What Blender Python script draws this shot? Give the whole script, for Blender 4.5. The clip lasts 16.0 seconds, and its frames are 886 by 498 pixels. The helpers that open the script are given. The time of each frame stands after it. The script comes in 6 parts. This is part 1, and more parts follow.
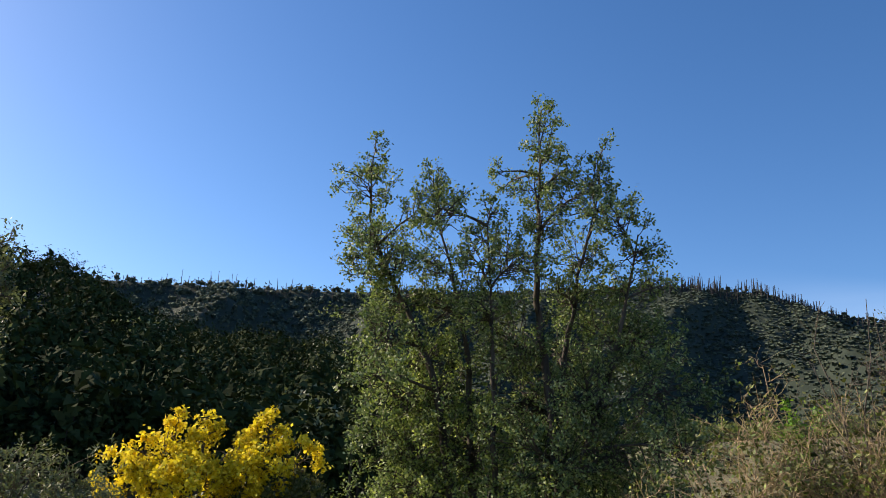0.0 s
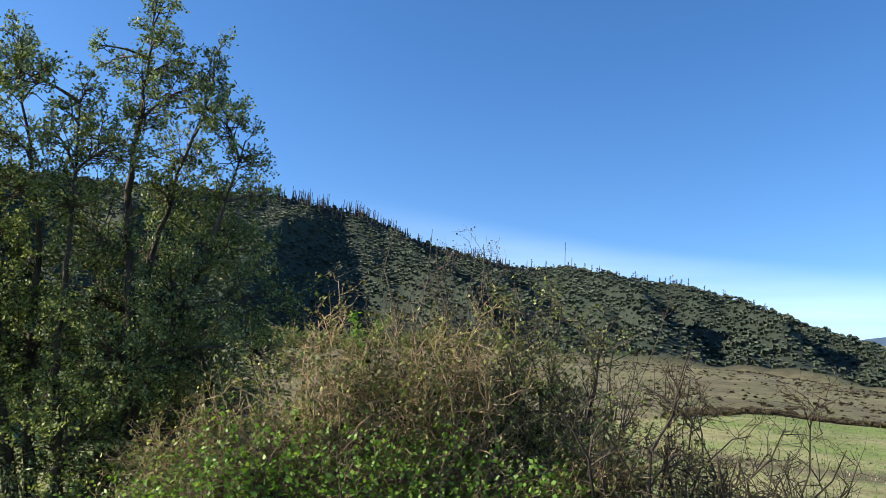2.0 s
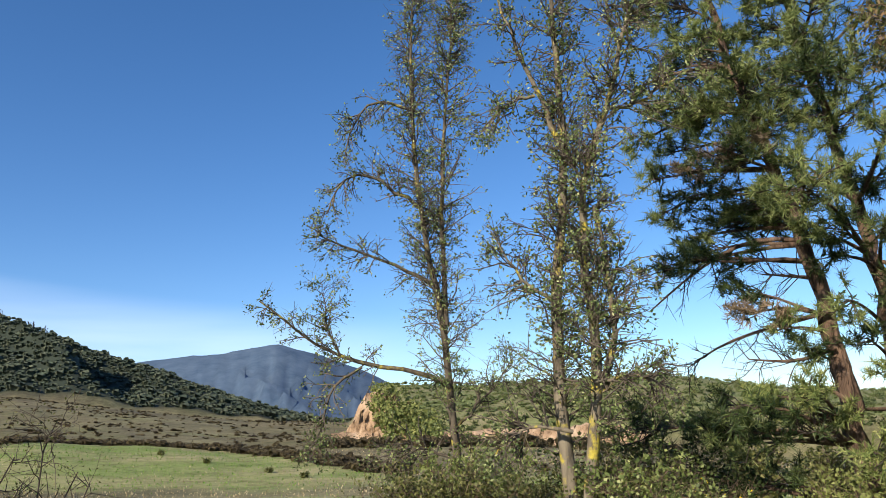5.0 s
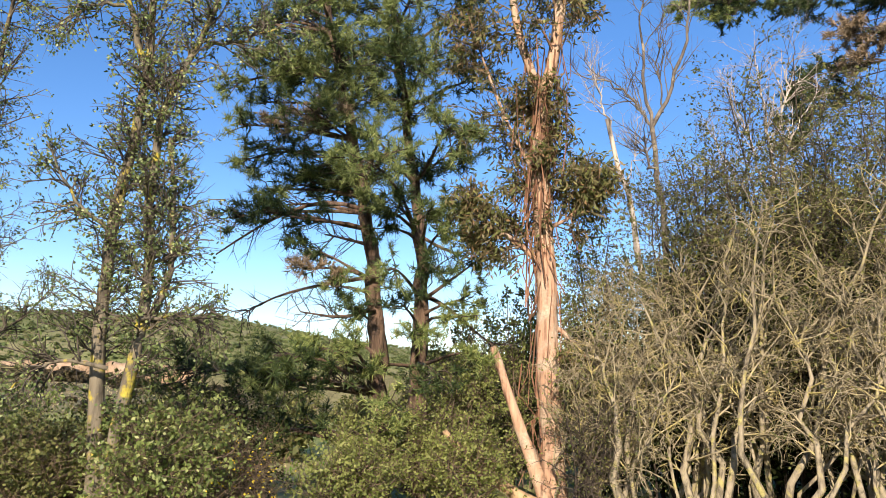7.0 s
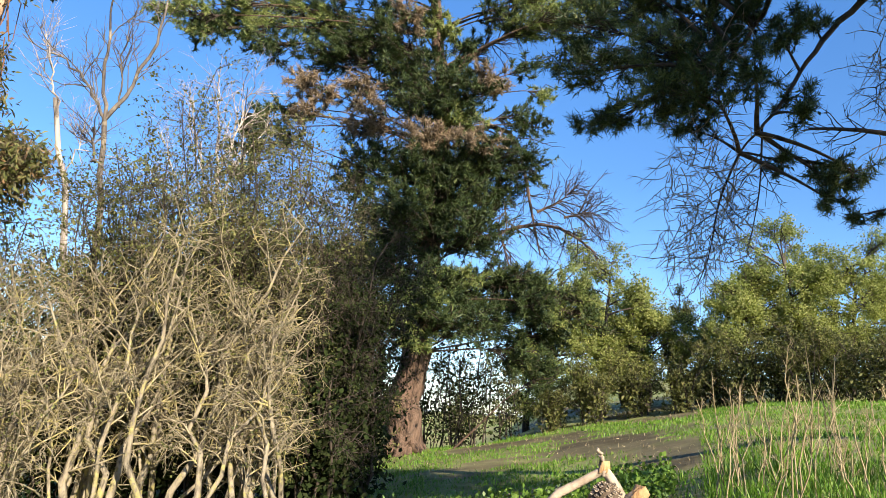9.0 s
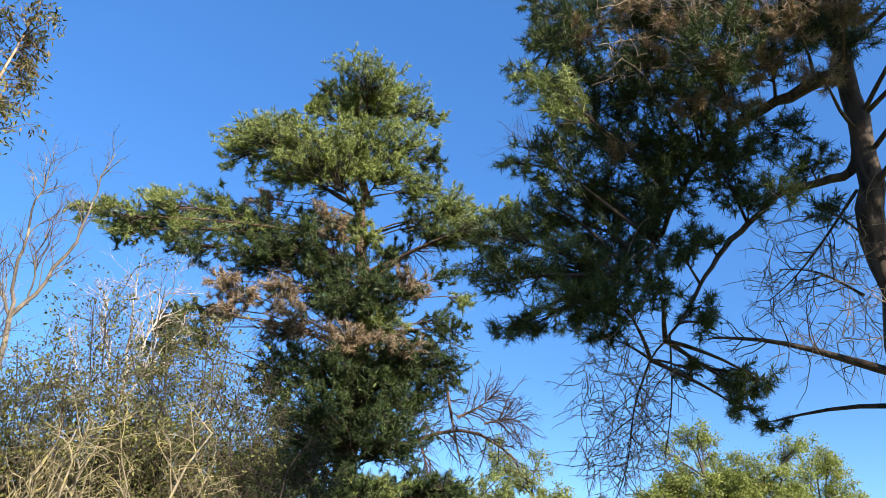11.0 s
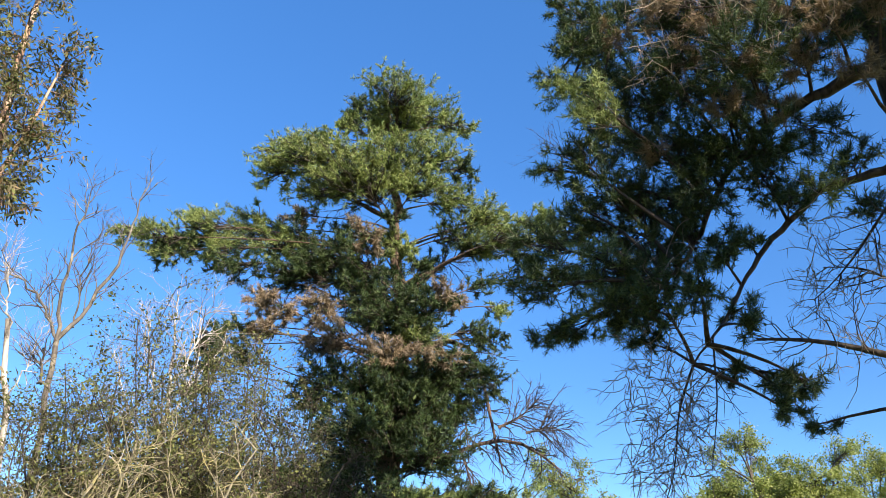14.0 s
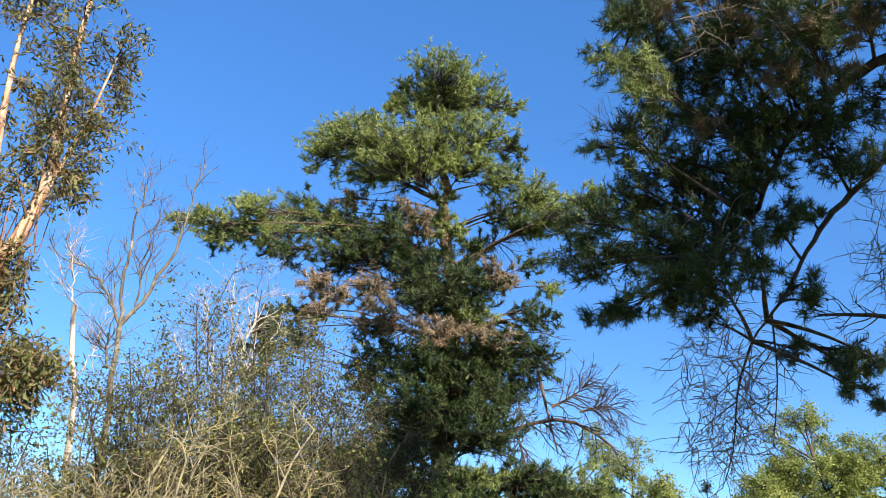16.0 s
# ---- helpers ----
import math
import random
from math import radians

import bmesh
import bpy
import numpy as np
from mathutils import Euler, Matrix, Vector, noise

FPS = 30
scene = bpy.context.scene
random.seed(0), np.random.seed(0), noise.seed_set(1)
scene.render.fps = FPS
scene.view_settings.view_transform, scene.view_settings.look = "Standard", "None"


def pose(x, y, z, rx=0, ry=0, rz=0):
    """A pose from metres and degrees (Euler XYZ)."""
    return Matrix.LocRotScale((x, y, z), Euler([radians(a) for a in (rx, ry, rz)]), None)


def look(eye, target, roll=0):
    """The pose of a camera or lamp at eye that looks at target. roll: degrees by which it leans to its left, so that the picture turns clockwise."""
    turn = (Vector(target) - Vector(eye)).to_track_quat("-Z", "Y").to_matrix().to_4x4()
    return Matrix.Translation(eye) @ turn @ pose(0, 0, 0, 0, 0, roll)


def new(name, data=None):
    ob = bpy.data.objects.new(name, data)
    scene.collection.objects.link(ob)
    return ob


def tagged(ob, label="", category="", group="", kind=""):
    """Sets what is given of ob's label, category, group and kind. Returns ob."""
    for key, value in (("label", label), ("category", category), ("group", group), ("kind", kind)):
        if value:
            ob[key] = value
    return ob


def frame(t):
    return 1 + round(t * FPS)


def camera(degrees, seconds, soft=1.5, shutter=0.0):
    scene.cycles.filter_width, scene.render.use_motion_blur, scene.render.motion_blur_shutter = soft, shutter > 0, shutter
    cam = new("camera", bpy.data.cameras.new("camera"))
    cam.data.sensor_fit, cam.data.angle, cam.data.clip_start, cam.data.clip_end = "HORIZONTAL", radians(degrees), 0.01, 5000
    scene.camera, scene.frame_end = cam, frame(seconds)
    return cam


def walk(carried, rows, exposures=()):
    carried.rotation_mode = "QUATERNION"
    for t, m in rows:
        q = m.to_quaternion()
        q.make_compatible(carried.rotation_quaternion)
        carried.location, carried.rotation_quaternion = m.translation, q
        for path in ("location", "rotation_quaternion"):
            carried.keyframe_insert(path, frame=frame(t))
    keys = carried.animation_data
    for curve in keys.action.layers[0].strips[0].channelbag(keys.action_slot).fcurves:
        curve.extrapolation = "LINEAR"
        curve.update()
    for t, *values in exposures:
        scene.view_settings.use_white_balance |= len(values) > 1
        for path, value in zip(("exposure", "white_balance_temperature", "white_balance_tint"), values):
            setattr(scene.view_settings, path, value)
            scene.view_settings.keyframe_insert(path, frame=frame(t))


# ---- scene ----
# camera: held at arm's length and swung round the body
cam = camera(59.55, 16.0, 0.5)
EYE_HEIGHT, ARM = 1.6, 0.4
PATH = [
    (0.0, 106.74, -2.65, -0.10),
    (0.5, 107.40, -2.59, -9.72),
    (1.0, 105.97, -2.64, -16.39),
    (1.5, 103.02, -2.63, -23.13),
    (2.0, 101.40, -3.27, -29.26),
    (2.5, 102.46, -3.03, -35.95),
    (3.0, 103.34, -1.79, -44.69),
    (3.5, 103.81, -0.30, -53.34),
    (4.0, 103.86, 0.76, -61.42),
    (4.5, 103.81, 1.57, -69.31),
    (5.0, 103.63, 2.10, -78.57),
    (5.2, 103.42, 2.17, -82.52),
    (7.3, 98.78, -1.76, -114.83),
    (7.5, 98.56, -2.02, -118.52),
    (8.0, 98.63, -2.51, -129.22),
    (8.5, 99.48, -3.11, -140.76),
    (9.0, 101.82, -3.72, -150.42),
    (9.5, 106.75, -3.64, -154.55),
    (10.0, 111.42, -3.32, -155.90),
    (10.2, 113.02, -3.12, -156.14),
    (12.3, 118.79, -1.92, -155.19),
    (12.5, 118.71, -1.92, -154.93),
    (13.0, 118.63, -2.00, -154.25),
    (13.5, 118.38, -2.01, -153.61),
    (14.0, 117.78, -1.92, -152.95),
    (14.5, 117.54, -1.75, -152.56),
    (15.0, 118.10, -1.75, -152.47),
    (15.5, 118.30, -1.89, -152.10),
    (16.0, 116.20, -2.53, -149.17),
]


def held(rx, ry, rz):
    a = radians(rz)
    return pose(-ARM * math.sin(a), ARM * math.cos(a), EYE_HEIGHT, rx, ry, rz)


EXPOSURES = [(0.0, 0.75, 6900, 13), (1.0, 0.95, 6600, 11), (2.0, 1.0, 6500, 10), (3.0, 0.84, 6500, 10), (3.5, 0.79, 6500, 10), (5.0, 0.65, 6700, 12), (7.5, 1.0, 7000, 15),
             (9.0, 1.18, 6850, 12), (10.0, 1.22, 6700, 12), (12.5, 1.25, 6500, 10), (16.0, 1.25, 6500, 10)]
walk(cam, [(t, held(rx, ry, rz)) for t, rx, ry, rz in PATH], EXPOSURES)

# ---------------------------------------------------------------- light
SUN_AZ, SUN_EL = -64.0, 27.0
world = bpy.data.worlds.new("sky")
scene.world = world
world.use_nodes = True
wn, wl = world.node_tree.nodes, world.node_tree.links
sky = wn.new("ShaderNodeTexSky")
sky.sky_type, sky.sun_disc = "NISHITA", False
sky.sun_elevation, sky.sun_rotation = radians(SUN_EL), radians(SUN_AZ)
sky.altitude, sky.air_density, sky.dust_density, sky.ozone_density = 400, 0.85, 0.5, 3.0
back = wn["Background"]
back.inputs["Strength"].default_value = 0.115
# thin cirrus low over the valley
tc = wn.new("ShaderNodeTexCoord")
sep = wn.new("ShaderNodeSeparateXYZ")
wl.new(tc.outputs["Generated"], sep.inputs[0])
stretch = wn.new("ShaderNodeMapping")
stretch.inputs["Scale"].default_value = (3.0, 3.0, 26.0)
stretch.inputs["Rotation"].default_value = (radians(6), radians(8), 0)
wl.new(tc.outputs["Generated"], stretch.inputs[0])
wisps = wn.new("ShaderNodeTexNoise")
wisps.inputs["Scale"].default_value, wisps.inputs["Detail"].default_value = 1.1, 3.5
wl.new(stretch.outputs[0], wisps.inputs["Vector"])


def world_ramp(source, stops):
    r = wn.new("ShaderNodeValToRGB")
    r.color_ramp.elements[0].position, r.color_ramp.elements[0].color = stops[0][0], (stops[0][1],) * 3 + (1,)
    r.color_ramp.elements[1].position, r.color_ramp.elements[1].color = stops[-1][0], (stops[-1][1],) * 3 + (1,)
    for p, v in stops[1:-1]:
        e = r.color_ramp.elements.new(p)
        e.color = (v, v, v, 1)
    wl.new(source, r.inputs[0])
    return r.outputs[0]


def world_math(op, a, b):
    m = wn.new("ShaderNodeMath")
    m.operation = op
    for i, v in enumerate((a, b)):
        if isinstance(v, (int, float)):
            m.inputs[i].default_value = v
        else:
            wl.new(v, m.inputs[i])
    return m.outputs[0]


low = world_ramp(world_math("ADD", sep.outputs["Z"], world_math("MULTIPLY", sep.outputs["X"], 0.18)), [(0.08, 0.75), (0.2, 0.85), (0.28, 0.8), (0.33, 0.0)])
east = world_ramp(sep.outputs["X"], [(0.30, 0.0), (0.62, 1.0), (0.90, 1.0), (0.98, 0.25)])
north = world_ramp(sep.outputs["Y"], [(0.0, 0.0), (0.28, 1.0)])
veil = world_math("MULTIPLY", world_math("MULTIPLY", low, world_math("MULTIPLY", east, north)), world_ramp(wisps.outputs["Fac"], [(0.3, 0.35), (0.75, 0.95)]))
mixw = wn.new("ShaderNodeMixRGB")
mixw.inputs["Color2"].default_value = (7.6, 8.6, 10.2, 1)
wl.new(world_math("MULTIPLY", veil, 0.4), mixw.inputs["Fac"])
deep = wn.new("ShaderNodeHueSaturation")
deep.inputs["Saturation"].default_value = 1.22
deep.inputs["Hue"].default_value = 0.5035
lift = wn.new("ShaderNodeVectorMath")
lift.operation = "SCALE"
wl.new(sky.outputs[0], lift.inputs[0])
away = world_ramp(world_math("MULTIPLY", sep.outputs["Y"], -1.0), [(0.0, 0.0), (0.45, 1.0)])
wl.new(world_math("ADD", 1.0, world_math("MULTIPLY", away, world_ramp(sep.outputs["Z"], [(0.3, 0.0), (0.75, 0.4)]))), lift.inputs["Scale"])
wl.new(lift.outputs[0], deep.inputs["Color"])
wl.new(deep.outputs[0], mixw.inputs["Color1"])
wl.new(mixw.outputs[0], back.inputs["Color"])

sun_dir = Vector((math.sin(radians(SUN_AZ)) * math.cos(radians(SUN_EL)), math.cos(radians(SUN_AZ)) * math.cos(radians(SUN_EL)), math.sin(radians(SUN_EL))))
sun = new("sun", bpy.data.lights.new("sun", "SUN"))
sun.data.energy, sun.data.angle, sun.data.color = 5.0, radians(0.55), (1.0, 0.89, 0.70)
sun.matrix_world = look(sun_dir * 50, (0, 0, 0))

# ---------------------------------------------------------------- materials


class Mat:
    """A node material under construction."""

    def __init__(self, name, rough=0.7, spec=0.3):
        self.m = bpy.data.materials.new(name)
        self.m.use_nodes = True
        self.n, self.l = self.m.node_tree.nodes, self.m.node_tree.links
        self.b = self.n["Principled BSDF"]
        self.b.inputs["Roughness"].default_value = rough
        self.b.inputs["Specular IOR Level"].default_value = spec

    def node(self, kind, **inputs):
        x = self.n.new(kind)
        for k, v in inputs.items():
            x.inputs[k.replace("_", " ")].default_value = v
        return x

    def coords(self, scale=(1, 1, 1)):
        t, m = self.n.new("ShaderNodeTexCoord"), self.n.new("ShaderNodeMapping")
        m.inputs["Scale"].default_value = scale
        self.l.new(t.outputs["Object"], m.inputs[0])
        return m.outputs[0]

    def noise(self, scale, detail=4.0, stretch=(1, 1, 1), rough=0.6):
        x = self.node("ShaderNodeTexNoise", Scale=scale, Detail=detail, Roughness=rough)
        self.l.new(self.coords(stretch), x.inputs["Vector"])
        return x.outputs["Fac"]

    def ramp(self, fac, stops):
        r = self.n.new("ShaderNodeValToRGB")
        el = r.color_ramp.elements
        el[0].position, el[0].color = stops[0][0], (*stops[0][1], 1)
        el[1].position, el[1].color = stops[-1][0], (*stops[-1][1], 1)
        for p, c in stops[1:-1]:
            el.new(p).color = (*c, 1)
        self.l.new(fac, r.inputs[0])
        return r.outputs[0]

    def mix(self, fac, a, b, mode="MIX"):
        x = self.n.new("ShaderNodeMixRGB")
        x.blend_type = mode
        for sock, v in ((x.inputs[0], fac), (x.inputs[1], a), (x.inputs[2], b)):
            if isinstance(v, (int, float)):
                sock.default_value = v
            elif isinstance(v, tuple):
                sock.default_value = (*v, 1)
            else:
                self.l.new(v, sock)
        return x.outputs[0]

    def island(self):
        return self.n.new("ShaderNodeNewGeometry").outputs["Random Per Island"]

    def attr(self, name):
        a = self.n.new("ShaderNodeAttribute")
        a.attribute_name = name
        return a.outputs["Fac"]

    def color(self, c):
        if isinstance(c, tuple):
            self.b.inputs["Base Color"].default_value = (*c, 1)
        else:
            self.l.new(c, self.b.inputs["Base Color"])
        return self

    def bump(self, height, strength=0.5, distance=0.02):
        x = self.node("ShaderNodeBump", Strength=strength, Distance=distance)
        self.l.new(height, x.inputs["Height"])
        self.l.new(x.outputs[0], self.b.inputs["Normal"])
        return self

    def translucent(self, c, amount):
        t = self.n.new("ShaderNodeBsdfTranslucent")
        if isinstance(c, tuple):
            t.inputs[0].default_value = (*c, 1)
        else:
            self.l.new(c, t.inputs[0])
        mx = self.n.new("ShaderNodeMixShader")
        mx.inputs[0].default_value = amount
        self.l.new(self.b.outputs[0], mx.inputs[1])
        self.l.new(t.outputs[0], mx.inputs[2])
        self.l.new(mx.outputs[0], self.n["Material Output"].inputs[0])
        return self


def leaf_material(name, stops, rough=0.5, glow=0.3, spec=0.35):
    m = Mat(name, rough, spec)
    c = m.ramp(m.island(), stops)
    patch = m.ramp(m.noise(0.9, 3), [(0.35, (0.75, 0.75, 0.7)), (0.65, (1.15, 1.1, 1.0))])
    c = m.mix(1.0, c, patch, "MULTIPLY")
    m.color(c)
    m.translucent(m.mix(1.0, c, (1.3, 1.35, 0.7), "MULTIPLY"), glow)
    return m.m


def bark_material(name, base, dark, lichen=None, amount=0.5, scale=9.0, stretch=(1, 1, 0.22), bump=0.7, depth=0.03):
    m = Mat(name, 0.85, 0.2)
    c = m.ramp(m.noise(scale, 6, stretch), [(0.32, dark), (0.52, base), (0.72, tuple(min(1, 1.35 * v) for v in base))])
    if lichen:
        spot = m.ramp(m.noise(scale * 0.55, 5), [(0.62 - 0.3 * amount, (0, 0, 0)), (0.72 - 0.25 * amount, (1, 1, 1))])
        c = m.mix(spot, c, m.ramp(m.noise(23, 3), [(0.3, tuple(0.6 * v for v in lichen)), (0.7, lichen)]))
    m.color(c).bump(m.noise(scale * 1.6, 6, stretch), bump, depth)
    return m.m


M_LEAF_OLIVE = leaf_material("olive_leaf", [(0.0, (0.062, 0.10, 0.04)), (0.5, (0.14, 0.195, 0.078)), (0.85, (0.255, 0.315, 0.15)), (1.0, (0.40, 0.44, 0.27))], 0.55, 0.26, 0.25)
M_LEAF_BRIGHT = leaf_material("bright_leaf", [(0.0, (0.088, 0.200, 0.025)), (0.6, (0.163, 0.338, 0.050)), (1.0, (0.275, 0.425, 0.075))], 0.5, 0.3, 0.35)
M_LEAF_FRESH = leaf_material("fresh_leaf", [(0.0, (0.06, 0.13, 0.02)), (0.6, (0.12, 0.23, 0.04)), (1.0, (0.21, 0.33, 0.065))], 0.45, 0.25, 0.4)
M_LEAF_MID = leaf_material("mid_leaf", [(0.0, (0.055, 0.07, 0.025)), (0.5, (0.112, 0.128, 0.045)), (0.9, (0.175, 0.18, 0.072)), (1.0, (0.25, 0.25, 0.12))], 0.55, 0.2, 0.22)
# near-black leaf that carries shade for shrub insides, thicket and near slope
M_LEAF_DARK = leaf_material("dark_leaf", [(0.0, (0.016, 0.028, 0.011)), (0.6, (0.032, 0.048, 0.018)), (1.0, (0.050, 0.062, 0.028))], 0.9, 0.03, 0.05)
M_LEAF_GREY = leaf_material("grey_leaf", [(0.0, (0.091, 0.111, 0.065)), (1.0, (0.208, 0.234, 0.143))], 0.6, 0.2)
M_LEAF_YELLOWGREEN = leaf_material("yellow_green_leaf", [(0.0, (0.085, 0.125, 0.04)), (0.5, (0.18, 0.24, 0.085)), (0.85, (0.31, 0.37, 0.15)), (1.0, (0.47, 0.50, 0.27))], 0.45, 0.4, 0.3)
M_LEAF_SUNNY = leaf_material("sunny_leaf", [(0.0, (0.15, 0.19, 0.066)), (0.6, (0.25, 0.295, 0.11)), (1.0, (0.36, 0.38, 0.18))], 0.6, 0.42, 0.1)
M_LEAF_HILLSIDE = leaf_material("hillside_leaf", [(0.0, (0.11, 0.14, 0.05)), (0.6, (0.18, 0.22, 0.08)), (1.0, (0.27, 0.29, 0.12))], 0.8, 0.2, 0.1)
M_GUM_LEAF = leaf_material("gum_leaf", [(0.0, (0.07, 0.075, 0.036)), (0.6, (0.15, 0.13, 0.07)), (1.0, (0.27, 0.17, 0.10))], 0.5, 0.25)
# one needle, dark as in shade, then two copies with sunlight in the colour
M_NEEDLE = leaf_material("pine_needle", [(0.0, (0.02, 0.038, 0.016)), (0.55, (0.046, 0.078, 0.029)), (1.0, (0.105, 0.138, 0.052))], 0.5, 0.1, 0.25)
M_NEEDLE_SUNLIT = leaf_material("sunlit_pine_needle", [(0.0, (0.10, 0.15, 0.055)), (0.55, (0.21, 0.27, 0.10)), (1.0, (0.36, 0.39, 0.165))], 0.6, 0.2, 0.15)
M_NEEDLE_LIT_GREEN = leaf_material("sunlit_green_needle", [(0.0, (0.085, 0.125, 0.052)), (0.55, (0.17, 0.225, 0.09)), (1.0, (0.29, 0.33, 0.145))], 0.55, 0.18, 0.2)
M_NEEDLE_DEAD = leaf_material("dead_pine_needle", [(0.0, (0.16, 0.125, 0.095)), (0.6, (0.27, 0.205, 0.155)), (1.0, (0.38, 0.30, 0.235))], 0.7, 0.2)
M_FLOWER = leaf_material("yellow_flower", [(0.0, (0.50, 0.38, 0.03)), (0.6, (0.76, 0.62, 0.05)), (1.0, (0.90, 0.78, 0.14))], 0.7, 0.35, 0.1)
M_GRASS = leaf_material("grass_blade", [(0.0, (0.07, 0.17, 0.02)), (0.6, (0.13, 0.28, 0.035)), (1.0, (0.24, 0.34, 0.08))], 0.5, 0.35)
M_STRAW = leaf_material("dry_straw", [(0.0, (0.24, 0.19, 0.12)), (0.6, (0.42, 0.35, 0.235)), (1.0, (0.58, 0.51, 0.37))], 0.8, 0.2)
M_BARK_GREY = bark_material("grey_bark", (0.11, 0.09, 0.07), (0.035, 0.03, 0.025))
M_BARK_DARK = bark_material("dark_bark", (0.075, 0.06, 0.05), (0.02, 0.017, 0.015))
M_BARK_PINE = bark_material("pine_bark", (0.15, 0.10, 0.074), (0.014, 0.011, 0.010), (0.22, 0.155, 0.12), 0.2, 6.5, (1, 1, 0.16), 1.0, 0.16)
M_BARK_LICHEN = bark_material("lichened_bark", (0.085, 0.072, 0.056), (0.025, 0.021, 0.017), (0.40, 0.34, 0.08), 0.2)
M_BARK_GOLD = bark_material("golden_lichened_bark", (0.15, 0.13, 0.10), (0.04, 0.034, 0.028), (0.45, 0.38, 0.07), 0.27)
M_BARK_PALE = bark_material("pale_lichened_bark", (0.26, 0.225, 0.165), (0.04, 0.034, 0.028), (0.40, 0.36, 0.15), 0.32, 11.0, (1, 1, 0.4), 1.0)
M_TWIG_LICHEN = bark_material("lichened_twig", (0.30, 0.26, 0.18), (0.06, 0.05, 0.036), (0.46, 0.395, 0.17), 0.36, 5.0)
M_TWIG_GREY = bark_material("grey_twig", (0.11, 0.092, 0.078), (0.045, 0.038, 0.033), (0.26, 0.235, 0.12), 0.15, 7.0)
M_TWIG_THICKET = bark_material("thicket_twig", (0.105, 0.088, 0.062), (0.035, 0.03, 0.022), (0.30, 0.27, 0.11), 0.22, 7.0)
M_TWIG_PALE = bark_material("pale_twig", (0.27, 0.215, 0.165), (0.10, 0.078, 0.06), None, 0, 7.0)
M_TWIG_TAN = bark_material("tan_twig", (0.34, 0.25, 0.155), (0.10, 0.072, 0.048), (0.42, 0.36, 0.14), 0.25, 7.0)
M_TWIG_BROWN = bark_material("brown_twig", (0.15, 0.11, 0.08), (0.06, 0.045, 0.035), (0.33, 0.30, 0.16), 0.1, 7.0)
M_BARK_GUM = bark_material("peeling_gum_bark", (0.42, 0.265, 0.185), (0.12, 0.06, 0.042), (0.52, 0.40, 0.31), 0.5, 4.5, (2.2, 2.2, 0.12), 0.8)
M_BARK_STRIP = bark_material("shed_bark", (0.21, 0.11, 0.07), (0.07, 0.036, 0.025), None, 0, 5.0, (2, 2, 0.2))
M_WOOD_PEELED = bark_material("peeled_wood", (0.36, 0.245, 0.15), (0.12, 0.08, 0.05), None, 0, 4.0, (2, 2, 0.2), 0.3)
M_WOOD_GREYED = bark_material("greyed_wood", (0.42, 0.34, 0.26), (0.20, 0.155, 0.115), None, 0, 7.0, (1, 1, 1), 0.6)
M_WOOD_TORN = bark_material("torn_wood", (0.55, 0.34, 0.17), (0.32, 0.17, 0.08), None, 0, 12.0)
M_WOOD_DARK = bark_material("dark_wood", (0.10, 0.075, 0.055), (0.03, 0.023, 0.018), None, 0, 9.0)
M_WOOD_DEAD = bark_material("bleached_wood", (0.42, 0.37, 0.325), (0.05, 0.04, 0.035), None, 0, 4.0, (1.5, 1.5, 0.2))
M_BARK_WEATHERED = bark_material("weathered_bark", (0.13, 0.112, 0.10), (0.03, 0.026, 0.024), (0.34, 0.29, 0.22), 0.25, 4.0, (1.5, 1.5, 0.2))
M_WOOD_BURNT = bark_material("burnt_wood", (0.05, 0.045, 0.045), (0.02, 0.018, 0.018), None, 0, 2.0)


def canopy_material(name, stops, scale=0.5):
    m = Mat(name, 0.8, 0.15)
    c = m.ramp(m.island(), stops)
    c = m.mix(1.0, c, m.ramp(m.noise(scale * 3.2, 5, rough=0.75), [(0.3, (0.75, 0.75, 0.75)), (0.65, (1.25, 1.22, 1.15))]), "MULTIPLY")
    m.color(c).bump(m.noise(scale * 4, 6, rough=0.8), 1.0, 1.2)
    return m.m


# canopy greyed and blued: haze put into the colour
M_CANOPY = canopy_material("hill_canopy", [(0.0, (0.05, 0.074, 0.056)), (0.5, (0.088, 0.118, 0.086)), (1.0, (0.145, 0.172, 0.122))])
M_SCRUB = canopy_material("field_scrub", [(0.0, (0.07, 0.058, 0.036)), (0.5, (0.125, 0.10, 0.06)), (1.0, (0.19, 0.16, 0.085))], 1.0)
M_SCRUB_GREEN = canopy_material("green_scrub", [(0.0, (0.11, 0.155, 0.06)), (0.5, (0.185, 0.24, 0.095)), (1.0, (0.28, 0.31, 0.14))], 0.7)

gm = Mat("ground", 0.9, 0.15)
fine, broad = gm.noise(1.6, 7, rough=0.75), gm.noise(0.06, 5)
grass_c = gm.mix(gm.ramp(broad, [(0.38, (0, 0, 0)), (0.62, (1, 1, 1))]),
                 gm.ramp(fine, [(0.3, (0.125, 0.17, 0.048)), (0.7, (0.225, 0.285, 0.09))]),
                 gm.ramp(fine, [(0.3, (0.21, 0.20, 0.095)), (0.7, (0.36, 0.33, 0.18))]))
streak = gm.noise(0.05, 6, (0.55, 1.6, 1), 0.7)
dry_c = gm.mix(gm.ramp(streak, [(0.42, (0, 0, 0)), (0.56, (1, 1, 1))]), (0.195, 0.17, 0.105), (0.12, 0.098, 0.066))
dry_c = gm.mix(1.0, dry_c, gm.ramp(fine, [(0.3, (0.7, 0.7, 0.7)), (0.7, (1.2, 1.2, 1.15))]), "MULTIPLY")
